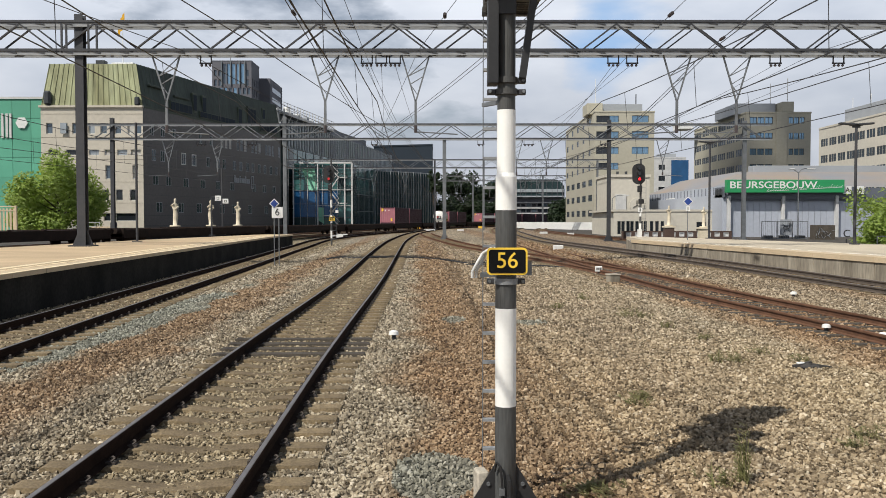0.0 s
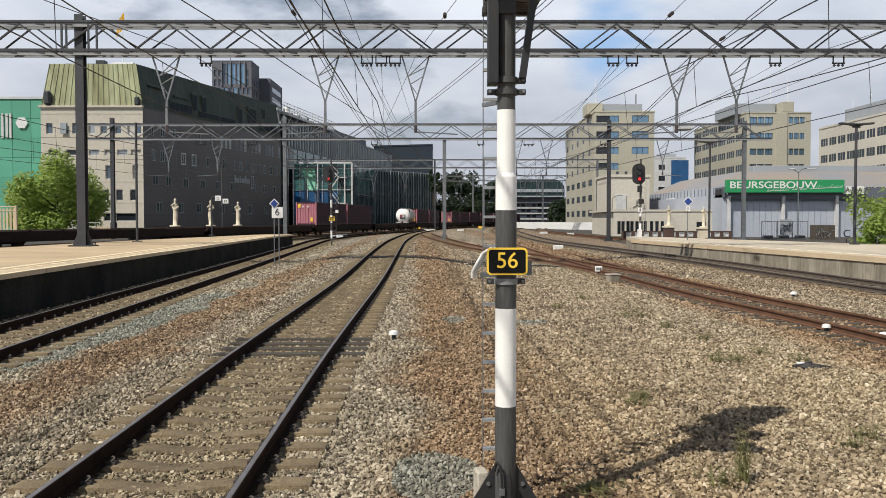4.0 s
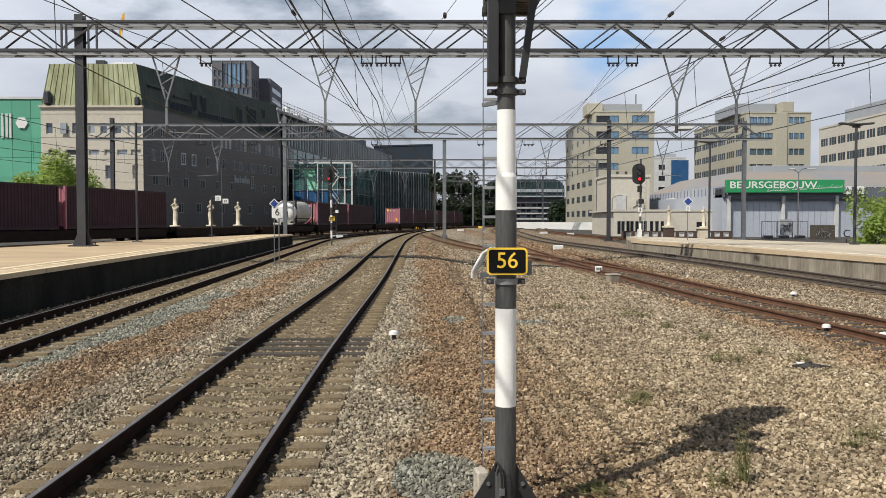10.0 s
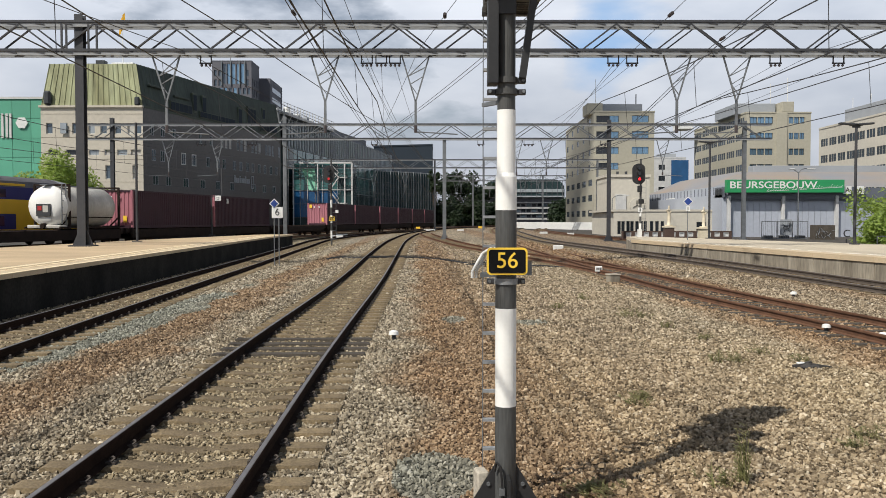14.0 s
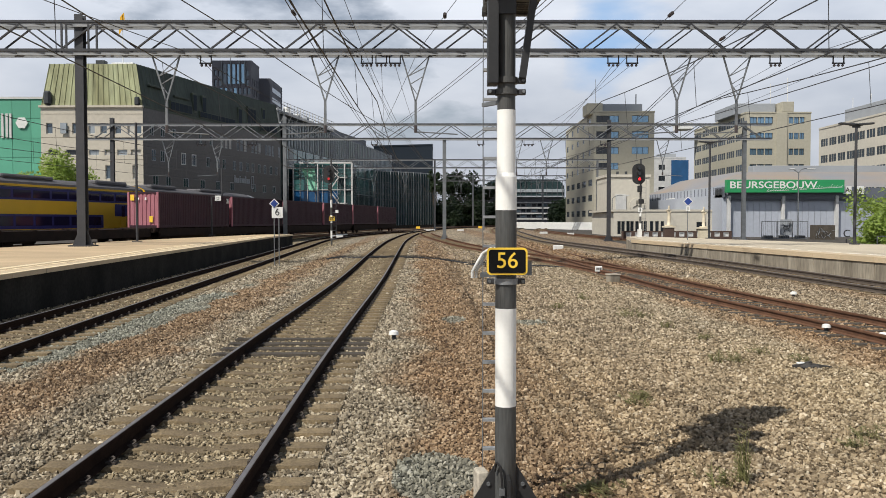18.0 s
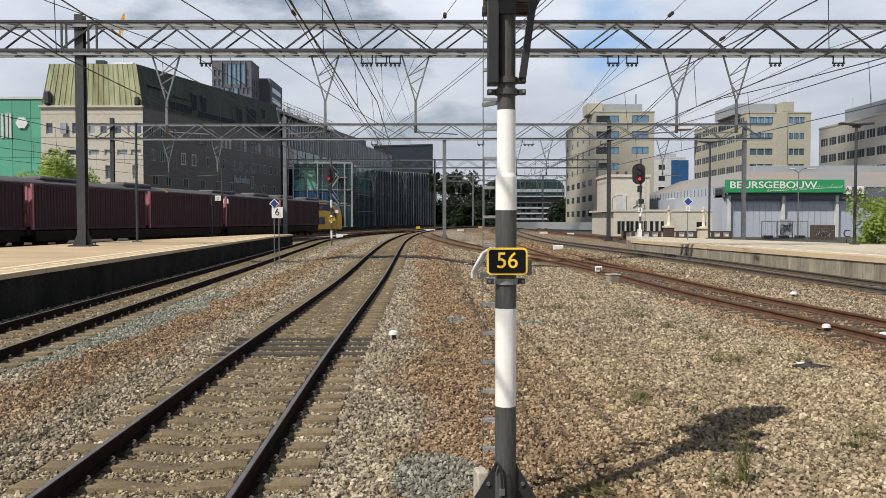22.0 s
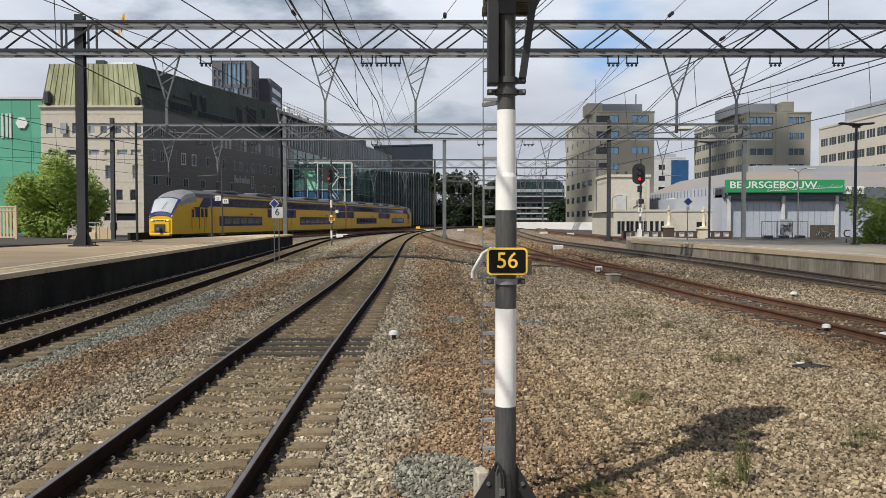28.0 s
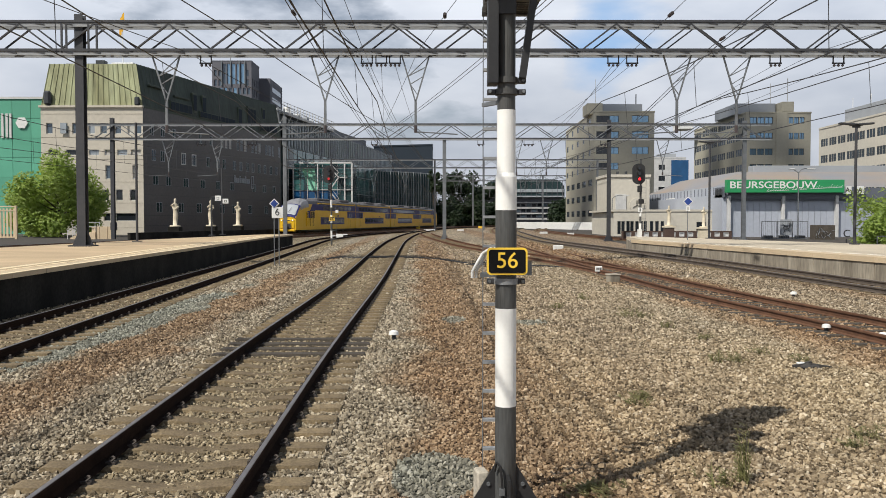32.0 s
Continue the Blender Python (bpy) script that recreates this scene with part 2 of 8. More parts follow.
M = {
    "stones": stone_mat("ballast stones", True),
    "ballast": stone_mat("ballast bed", False),
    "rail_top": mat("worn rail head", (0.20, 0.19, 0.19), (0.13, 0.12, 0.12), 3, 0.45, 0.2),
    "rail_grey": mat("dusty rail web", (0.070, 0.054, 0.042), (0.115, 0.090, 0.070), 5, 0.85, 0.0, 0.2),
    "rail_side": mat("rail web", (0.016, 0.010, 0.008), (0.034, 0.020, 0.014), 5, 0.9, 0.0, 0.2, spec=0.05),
    "rust": mat("rusty rail", (0.100, 0.048, 0.026), (0.175, 0.086, 0.046), 4, 0.85, 0.1, 0.2),
    "sleeper": mat("concrete sleeper", (0.25, 0.19, 0.108), (0.135, 0.10, 0.058), 2.6, 0.9, 0, 0.5, 45, 0.4, 0.18, vary=0.16),
    "rusty_wood": mat("rust-stained timber", (0.215, 0.135, 0.080), (0.125, 0.078, 0.046), 4, 0.9, 0, 0.4, 50, 0.25, stretch=(1, 6, 1), vary=0.1),
    "wood": mat("old timber", (0.10, 0.085, 0.065), (0.055, 0.045, 0.035), 4, 0.9, 0, 0.4, 50, 0.25, stretch=(1, 6, 1), vary=0.1),
    "paving": mat("platform paving", (0.61, 0.46, 0.28), (0.47, 0.35, 0.215), 0.45, 0.85, 0, 0.15, 30, 0.16, 0.17, vary=0.06),
    "paving_pale": mat("pale platform paving", (0.60, 0.52, 0.39), (0.50, 0.43, 0.32), 0.7, 0.85, 0, 0.15, 30, 0.12, vary=0.06),
    "cream_line": mat("cream edge paint", (0.90, 0.76, 0.50), (0.74, 0.61, 0.39), 2, 0.7, grain=0.2),
    "white_line": mat("white edge paint", (0.90, 0.86, 0.76), (0.80, 0.75, 0.64), 2, 0.7),
    # stained concrete, taken near-black: the wall's shade is in this colour
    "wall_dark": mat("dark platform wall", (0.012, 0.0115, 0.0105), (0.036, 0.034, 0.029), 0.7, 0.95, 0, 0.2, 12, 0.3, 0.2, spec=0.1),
    "wall_pale": mat("pale concrete wall", (0.36, 0.32, 0.25), (0.175, 0.152, 0.115), 1.3, 0.9, 0, 0.25, 10, 0.3, 0.2, stretch=(1, 1, 0.22)),
    "coping": mat("concrete coping", (0.62, 0.49, 0.32), (0.52, 0.41, 0.27), 1, 0.85, vary=0.06),
    "steel_dark": mat("dark weathered steel", (0.040, 0.042, 0.047), (0.062, 0.062, 0.066), 3, 0.6, 0.2, 0.05),
    "channel": mat("grey painted channel steel", (0.33, 0.34, 0.345), (0.23, 0.24, 0.245), 2.5, 0.6, 0.1, 0.05),
    "steel_pale": mat("galvanised steel", (0.24, 0.25, 0.255), (0.16, 0.17, 0.175), 2, 0.5, 0.55),
    "plate_black": mat("matt black enamel", (0.008, 0.008, 0.008), (0.012, 0.012, 0.012), 4, 0.8, spec=0.08),
    "clip_steel": mat("worn clip steel", (0.10, 0.085, 0.07), (0.05, 0.04, 0.035), 8, 0.7, 0.2),
    "black": mat("black paint", (0.018, 0.018, 0.019), (0.03, 0.03, 0.03), 4, 0.5),
    "mast_grey": mat("dark grey mast paint", (0.085, 0.088, 0.086), (0.045, 0.043, 0.038), 9, 0.6, 0, 0.08, 60, 0.3, 0.2, stretch=(1, 1, 0.12)),
    "mast_white": mat("white mast paint", (0.90, 0.90, 0.86), (0.84, 0.83, 0.78), 5, 0.5, grain=0.03),
    "white": mat("white paint", (0.78, 0.78, 0.75), (0.66, 0.66, 0.63), 4, 0.55, grain=0.04),
    "yellow_sign": mat("yellow sign enamel", (0.93, 0.62, 0.06), (0.88, 0.57, 0.05), 5, 0.45, grain=0.03),
    "blue_sign": mat("blue sign enamel", (0.02, 0.06, 0.28), (0.02, 0.05, 0.22), 5, 0.45, grain=0.03),
    "red_lamp": mat("red signal lens", (1.0, 0.02, 0.03), (0.9, 0.02, 0.03), 5, 0.3, emit=1.0),
    "red_dim": mat("dim red lens", (0.5, 0.02, 0.02), (0.4, 0.02, 0.02), 5, 0.3, emit=0.25),
    "stone_statue": mat("pale statue stone", (0.72, 0.64, 0.48), (0.60, 0.52, 0.38), 2, 0.8, 0, 0.1),
    "brick_red": mat("red brick", (0.095, 0.058, 0.044), (0.07, 0.045, 0.036), 3, 0.9, 0, 0.2),
    "wire": mat("overhead wire", (0.06, 0.06, 0.065), (0.09, 0.085, 0.08), 2, 0.6, 0.5),
    "insulator": mat("brown insulator", (0.07, 0.05, 0.045), (0.05, 0.04, 0.04), 2, 0.35),
    # container sides: maroon with their shade put into the colour; ends stay pale
    "container": mat("maroon container steel darkened for shade", (0.050, 0.021, 0.032), (0.036, 0.016, 0.024), 0.9, 0.6, 0, 0.05, 25, 0.12, spec=0.25),
    "container_end": mat("pale pink container end", (0.42, 0.17, 0.20), (0.34, 0.12, 0.15), 1.2, 0.6, 0, 0.05, 25, 0.12, stretch=(1, 1, 0.3)),
    # shell white is greyed for shade besides dirt; the head's is kept sunlit
    "tank": mat("dirty white tank shell greyed for shade", (0.56, 0.54, 0.49), (0.36, 0.34, 0.30), 1.1, 0.55, 0, 0.05, 12, 0.15, 0.2, stretch=(1, 1, 0.4)),
    "tank_end": mat("white tank head", (0.90, 0.89, 0.85), (0.80, 0.79, 0.74), 1.1, 0.5),
    "wagon": mat("grimy wagon steel", (0.018, 0.013, 0.011), (0.032, 0.021, 0.016), 2, 0.9, 0.0, 0.1, spec=0.15),
    "train_yellow": mat("train yellow", (0.74, 0.45, 0.016), (0.66, 0.39, 0.014), 0.6, 0.42, grain=0.05, spec=0.35),
    "train_blue": mat("train blue", (0.020, 0.020, 0.120), (0.024, 0.026, 0.135), 0.6, 0.5, grain=0.05, spec=0.25),
    "train_roof": mat("train roof grey", (0.13, 0.125, 0.13), (0.09, 0.087, 0.09), 0.8, 0.7),
    "nose_grey": mat("grey nose hood", (0.30, 0.30, 0.31), (0.20, 0.20, 0.21), 1.5, 0.35, grain=0.2),
    "train_dark": mat("train underframe", (0.03, 0.03, 0.032), (0.05, 0.045, 0.04), 1, 0.8),
    "train_glass": glass_mat("dark train glass", (0.012, 0.012, 0.040), 0.1, 0.0, 0.25),
    # pale base colour stands in for the sky mirrored in the windscreen
    "cab_glass": glass_mat("windscreen paled for sky reflection", (0.50, 0.53, 0.56), 0.12),
    "lamp_white": mat("headlight lens", (0.9, 0.88, 0.8), None, 3, 0.2),
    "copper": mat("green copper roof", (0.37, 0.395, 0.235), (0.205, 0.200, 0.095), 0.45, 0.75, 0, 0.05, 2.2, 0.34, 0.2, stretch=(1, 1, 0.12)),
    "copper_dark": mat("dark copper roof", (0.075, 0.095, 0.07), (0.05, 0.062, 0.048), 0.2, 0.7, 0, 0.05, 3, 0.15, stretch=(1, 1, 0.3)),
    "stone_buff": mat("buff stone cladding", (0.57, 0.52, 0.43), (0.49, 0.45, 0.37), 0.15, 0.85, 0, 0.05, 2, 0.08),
    # polished stone of the flank; its grey is darkened for the shade there
    "brick_grey": mat("dark polished stone with shade in its tone", (0.118, 0.112, 0.108), (0.088, 0.083, 0.080), 0.15, 0.5, 0, 0.04, 3, 0.14, spec=0.35),
    "green_clad": mat("green cladding panel", (0.12, 0.40, 0.27), (0.09, 0.33, 0.215), 0.2, 0.45, grain=0.08, vary=0.08),
    "glass_dark": glass_mat("dark window glass", (0.02, 0.024, 0.03)),
    "glass_blue": glass_mat("sky blue window glass", (0.26, 0.42, 0.56), 0.12, 0.7),
    "glass_teal": glass_mat("teal curtain glass", (0.06, 0.17, 0.165), 0.10, 0.1, 0.6),
    "glass_deep": glass_mat("deep teal glass", (0.030, 0.058, 0.060), 0.12, 0.0, 0.25),
    "blind": mat("window blind", (0.55, 0.53, 0.48), None, 1, 0.8),
    "frame_pale": mat("pale window frame", (0.62, 0.62, 0.60), None, 1, 0.6),
    "frame_dark": mat("dark window frame", (0.04, 0.045, 0.05), None, 1, 0.5),
    "office_buff": mat("office buff concrete", (0.46, 0.435, 0.345), (0.40, 0.375, 0.295), 0.1, 0.85, 0, 0.05, 2, 0.07),
    "office_pale": mat("office pale concrete", (0.58, 0.545, 0.46), (0.51, 0.475, 0.40), 0.1, 0.85, 0, 0.05, 2, 0.07),
    "plant_grey": mat("roof plant cladding", (0.34, 0.36, 0.38), (0.28, 0.30, 0.32), 0.3, 0.6),
    "hall_grey": mat("grey metal cladding", (0.45, 0.48, 0.54), (0.39, 0.42, 0.475), 0.25, 0.55, 0.1, 0, 3, 0.05),
    "hall_band": mat("dark grey fascia", (0.13, 0.145, 0.17), (0.11, 0.12, 0.145), 0.3, 0.6),
    "hall_roof": mat("grey roof sheet", (0.23, 0.26, 0.30), (0.36, 0.28, 0.20), 0.10, 0.6, grain=0.08),
    "sign_green": mat("green sign board", (0.02, 0.30, 0.10), (0.02, 0.26, 0.09), 0.5, 0.5, grain=0.03),
    "tower": mat("dark tower cladding", (0.125, 0.125, 0.14), (0.10, 0.10, 0.115), 0.1, 0.7),
    "curtain_grey": mat("grey curtain wall", (0.17, 0.19, 0.20), (0.13, 0.15, 0.16), 0.3, 0.5),
    "copper_shaded": mat("weathered copper sheet darkened for shade", (0.062, 0.084, 0.068), (0.038, 0.050, 0.042), 0.3, 0.75, 0, 0.05, 2.2, 0.25, stretch=(1, 1, 0.15)),
    "block": mat("dark navy block", (0.026, 0.035, 0.046), (0.032, 0.043, 0.056), 0.05, 0.8, spec=0.15),
    "louvre": mat("pale metal louvre", (0.42, 0.46, 0.47), (0.34, 0.37, 0.385), 0.3, 0.5, 0.1),
    "glass_mid": glass_mat("grey blue window glass", (0.13, 0.17, 0.21), 0.1, 0.3),
    "mint": mat("mint green wall behind glass", (0.30, 0.68, 0.48), (0.22, 0.56, 0.38), 0.3, 0.5, grain=0.05),
    "pale_block": mat("pale weathered concrete", (0.52, 0.47, 0.38), (0.38, 0.34, 0.27), 6, 0.9, 0, 0.3, 40, 0.2),
    "bark": mat("bark", (0.10, 0.075, 0.05), (0.06, 0.045, 0.03), 3, 0.95, 0, 0.4, 20, 0.3),
    "leaf": leaf_mat("leaf green", (0.33, 0.42, 0.085), (0.16, 0.24, 0.045)),
    "leaf_dark": leaf_mat("dark leaf green", (0.028, 0.05, 0.018), (0.016, 0.03, 0.011)),
    "grass": mat("dry weed green", (0.14, 0.16, 0.05), (0.22, 0.18, 0.08), 2, 0.8),
    "earth": mat("dark earth", (0.07, 0.06, 0.05), (0.05, 0.045, 0.038), 0.3, 0.95, 0, 0.3, 5, 0.25),
    "cloth_dark": mat("dark cable bag", (0.025, 0.024, 0.023), (0.075, 0.068, 0.060), 14, 0.8, 0, 0.4),
    "red_cloth": mat("red label film", (0.45, 0.03, 0.03), None, 3, 0.6),
    "flag": mat("yellow flag cloth", (0.75, 0.42, 0.02), (0.65, 0.33, 0.03), 1, 0.8),
}


# ---- building helpers ----
def thing(name, x=0, y=0, z=0, rz=0, label="", category="", group="", kind=""):
    ob = new(name)
    ob.empty_display_size = 0.2
    ob.matrix_basis = pose(x, y, z, 0, 0, rz)
    return tagged(ob, label, category, group, kind)


def part(name, bm, material, parent, label="", smooth=False):
    """Links a bmesh as ONE mesh object under a thing or under a part."""
    if smooth:
        for f in bm.faces:
            f.smooth = True
    me = bpy.data.meshes.new(name)
    bm.to_mesh(me)
    bm.free()
    return piece(name, me, material, parent, label)


def piece(name, me, material, parent, label="", m=None):
    if not me.materials:
        me.materials.append(M[material])
    ob = new(name, me)
    ob.parent = parent
    if m is not None:
        ob.matrix_basis = m
    if label:
        ob["label"] = label
    return ob


def raw(verts, faces, name="piece"):
    me = bpy.data.meshes.new(name)
    me.from_pydata([tuple(v) for v in verts], [], faces)
    me.update()
    return me


def add_box(bm, cx, cy, cz, sx, sy, sz, rz=0.0, bev=0.0, m=None):
    mt = pose(cx, cy, cz, 0, 0, rz) if m is None else m @ pose(cx, cy, cz, 0, 0, rz)
    g = bmesh.ops.create_cube(bm, size=1.0, matrix=mt @ Matrix.Diagonal((sx, sy, sz, 1)))
    if bev:
        es = list({e for v in g["verts"] for e in v.link_edges})
        bmesh.ops.bevel(bm, geom=es, offset=bev, segments=1, affect="EDGES")
    return bm


def box(cx, cy, cz, sx, sy, sz, rz=0.0, bev=0.0):
    return add_box(bmesh.new(), cx, cy, cz, sx, sy, sz, rz, bev)


def add_rod(bm, a, b, r, seg=6, r2=None):
    a, b = Vector(a), Vector(b)
    d = b - a
    mt = Matrix.Translation((a + b) / 2) @ d.to_track_quat("Z", "Y").to_matrix().to_4x4()
    bmesh.ops.create_cone(bm, cap_ends=True, segments=seg, radius1=r, radius2=r if r2 is None else r2, depth=d.length, matrix=mt)
    return bm


def rod(a, b, r, seg=6, r2=None):
    return add_rod(bmesh.new(), a, b, r, seg, r2)


def add_bar(bm, a, b, w, h):
    """A square bar from a to b."""
    a, b = Vector(a), Vector(b)
    d = b - a
    mt = Matrix.Translation((a + b) / 2) @ d.to_track_quat("Z", "Y").to_matrix().to_4x4() @ Matrix.Diagonal((w, h, d.length, 1))
    bmesh.ops.create_cube(bm, size=1.0, matrix=mt)
    return bm


def prism(outline, h0, h1):
    """A slab between two heights over a plan outline."""
    n = len(outline)
    vs = [(x, y, h0) for x, y in outline] + [(x, y, h1) for x, y in outline]
    fs = [tuple(range(n))[::-1], tuple(range(n, 2 * n))] + [(i, (i + 1) % n, n + (i + 1) % n, n + i) for i in range(n)]
    bm = bmesh.new()
    bv = [bm.verts.new(v) for v in vs]
    for f in fs:
        bm.faces.new([bv[i] for i in f])
    bmesh.ops.recalc_face_normals(bm, faces=bm.faces)
    return bm


def letters(text, size, material, parent, m, label="", name="lettering", depth=0.01, bold=0.0, width=0.0):
    """Built-in font lettering, turned into a mesh that stands upright and faces -y."""
    cu = bpy.data.curves.new(name, "FONT")
    cu.body, cu.size, cu.extrude, cu.align_x, cu.align_y = text, size, depth, "CENTER", "CENTER"
    cu.offset = bold
    tmp = bpy.data.objects.new(name, cu)
    scene.collection.objects.link(tmp)
    me = bpy.data.meshes.new_from_object(tmp.evaluated_get(bpy.context.evaluated_depsgraph_get()))
    bpy.data.objects.remove(tmp)
    if width:
        xs = [v.co.x for v in me.vertices]
        k = width / (max(xs) - min(xs))
        for v in me.vertices:
            v.co.x *= k
    return piece(name, me, material, parent, label, m @ pose(0, 0, 0, 90, 0, 0))


# ---- lines of the tracks (centre lines on the plan) ----
def smooth_line(pts, step=24):
    p = [np.array(q, float) for q in pts]
    p = [2 * p[0] - p[1]] + p + [2 * p[-1] - p[-2]]
    out = []
    for i in range(1, len(p) - 2):
        a, b, c, d = p[i - 1:i + 3]
        for k in range(step):
            t = k / step
            out.append(0.5 * (2 * b + (c - a) * t + (2 * a - 5 * b + 4 * c - d) * t * t + (3 * b - a - 3 * c + d) * t ** 3))
    out.append(p[-2])
    return np.array(out)


def lengths(line):
    return np.concatenate([[0], np.cumsum(np.linalg.norm(np.diff(line[:, :2], axis=0), axis=1))])


def shifted(line, d):
    """The line moved d metres to its left."""
    t = np.gradient(line[:, :2], axis=0)
    t /= np.linalg.norm(t, axis=1)[:, None]
    out = line.copy()
    out[:, 0] -= d * t[:, 1]
    out[:, 1] += d * t[:, 0]
    return out


def on_line(line, s):
    ls = lengths(line)
    q = [np.interp(s, ls, line[:, k]) for k in range(3)]
    a = [np.interp(s + 0.5, ls, line[:, k]) - np.interp(s - 0.5, ls, line[:, k]) for k in range(2)]
    return q[0], q[1], q[2], math.degrees(math.atan2(a[1], a[0]))


RISE = 0.40
NEAR_SIDE = smooth_line([(-101, -358, RISE), (-38.5, -31, RISE), (-26.4, 30, RISE), (-23.0, 47.7, RISE), (-19.7, 66.5, RISE), (-17.5, 79, RISE), (-15.3, 91.3, RISE), (-13.0, 104.5, RISE), (-11.1, 116, RISE),
                         (-9.3, 125.6, RISE), (-7.6, 136, RISE), (-2.4, 170, RISE), (7.8, 226, RISE), (26.5, 274, RISE), (55, 322, RISE), (106, 380, RISE)])
FREIGHT = shifted(NEAR_SIDE, 1.22)
EXPRESS = shifted(NEAR_SIDE, 1.22 + 6.2)
MAIN = smooth_line([(-1.95, -8, 0), (-2.19, 0, 0), (-2.45, 8, 0), (-2.66, 15.1, 0), (-2.92, 30, 0.05), (-3.23, 44.7, 0.30), (-3.65, 60, 0.40), (-3.95, 76, 0.44), (-3.9, 105, 0.47), (-2.8, 140, 0.42), (0.6, 185, RISE), (11, 225, RISE), (31, 268, RISE), (72, 330, RISE)])
SIDE = smooth_line([(-6.6, -8, 0), (-7.3, 4, 0), (-8.25, 17, 0), (-9.0, 28, 0), (-9.9, 42, 0), (-11.5, 67, 0.05), (-12.0, 88, 0.25), (-9.3, 112, RISE), (-6.0, 132, RISE), (-5.1, 138, RISE)])
RIGHT = smooth_line([(9.6, -8, 0), (9.2, 8, 0), (8.8, 17, 0), (8.05, 25, 0), (7.6, 36, 0), (7.4, 52, 0), (7.0, 75, 0.1), (7.6, 105, 0.3), (9.5, 150, RISE), (13, 190, RISE), (24, 235, RISE), (46, 280, RISE), (86, 330, RISE)])
EDGE = smooth_line([(17.0, -8, 0), (15.6, 10, 0), (14.2, 25, 0.05), (12.6, 40, 0.20), (10.9, 56, 0.28), (9.3, 75, 0.35), (9.6, 100, 0.42), (12.4, 150, RISE), (17, 190, RISE), (29, 235, RISE), (52, 280, RISE), (93, 330, RISE)])
CROSS = smooth_line([(7.7, 34, 0), (6.2, 46, 0), (4.2, 58, 0.02), (1.6, 72, 0.12), (-1.0, 90, 0.42), (-2.3, 110, 0.47)])
OUTER = smooth_line([(21.0, 79, 0.12), (18.0, 93, 0.28), (16.2, 112, 0.40), (17.4, 150, RISE), (23, 190, RISE), (35, 232, RISE), (58, 276, RISE), (99, 326, RISE)])
# where the bed of a line stands above the general slope of the yard: places along y and lifts
BEDS = ((MAIN, (26, 30, 44.7, 60, 76, 105, 125), (0, 0.05, 0.30, 0.39, 0.33, 0.10, 0)),
        (EDGE, (18, 25, 40, 56, 75, 100, 120), (0, 0.05, 0.20, 0.275, 0.24, 0.07, 0)))


# ---- ground ----
def step01(v):
    v = min(1.0, max(0.0, v))
    return v * v * (3 - 2 * v)


def ground_z(x, y):
    """Level of the ballast bed under the sleepers: the yard climbs a little away and to the left."""
    z = -0.215 + RISE * max(step01((y - 55) / 60), step01((-18.6 - x) / 3.0) if y > -60 else 0)
    if 18 < y < 125:
        z += max(float(np.interp(y, ys, lifts)) * step01((4.8 - abs(x - float(np.interp(y, line[:, 1], line[:, 0])))) / 3.0) for line, ys, lifts in BEDS)
    return z


def build_ground():
    xs = sorted({*np.linspace(-60, 60, 61), *np.linspace(-22.5, -18, 7), *np.linspace(-9, 1, 15), *np.linspace(6, 19, 19), -2600, -1200, -500, -220, -120, -85, 85, 120, 220, 500, 1200, 2600})
    ys = sorted({*np.linspace(-40, 130, 60), *np.linspace(140, 320, 19), -900, -300, -120, -70, 380, 500, 800, 1500, 2600, 4200})
    vs = [(x, y, ground_z(x, y)) for y in ys for x in xs]
    nx = len(xs)
    me = raw(vs, [(j * nx + i, j * nx + i + 1, (j + 1) * nx + i + 1, (j + 1) * nx + i) for j in range(len(ys) - 1) for i in range(nx - 1)], "ground")
    me.materials.append(M["ballast"])
    me.materials.append(M["earth"])
    for p in me.polygons:
        x, y = p.center[:2]
        p.material_index = 0 if (-19.5 < x < 17 and -40 < y < 320) else 1
    tagged(new("ground", me), "rail yard ground of grey and rust-brown ballast", "ground", kind="structure")


build_ground()

# ---- tracks ----
HEAD = [(-0.036, -0.045), (-0.036, -0.012), (-0.030, -0.002), (0.030, -0.002), (0.036, -0.012), (0.036, -0.045)]
RAIL = HEAD + [(0.009, -0.06), (0.009, -0.14), (0.075, -0.158), (0.075, -0.172), (-0.075, -0.172), (-0.075, -0.158), (-0.009, -0.14), (-0.009, -0.06)]


def sweep(line, profile, name):
    t = np.gradient(line[:, :2], axis=0)
    t /= np.linalg.norm(t, axis=1)[:, None]
    k = len(profile)
    vs, fs = [], []
    for (x, y, z), (tx, ty) in zip(line, t):
        for u, w in profile:
            vs.append((x + u * ty, y - u * tx, z + w))
    for i in range(len(line) - 1):
        for j in range(k):
            a, b = i * k + j, i * k + (j + 1) % k
            fs.append((a, b, b + k, a + k))
    fs.append(tuple(range(k)))
    fs.append(tuple(range((len(line) - 1) * k, len(line) * k))[::-1])
    return raw(vs, fs, name)


def dense(line, s0, s1, step):
    ls = lengths(line)
    s = np.arange(s0, s1, step)
    return np.stack([np.interp(s, ls, line[:, k]) for k in range(3)], 1)


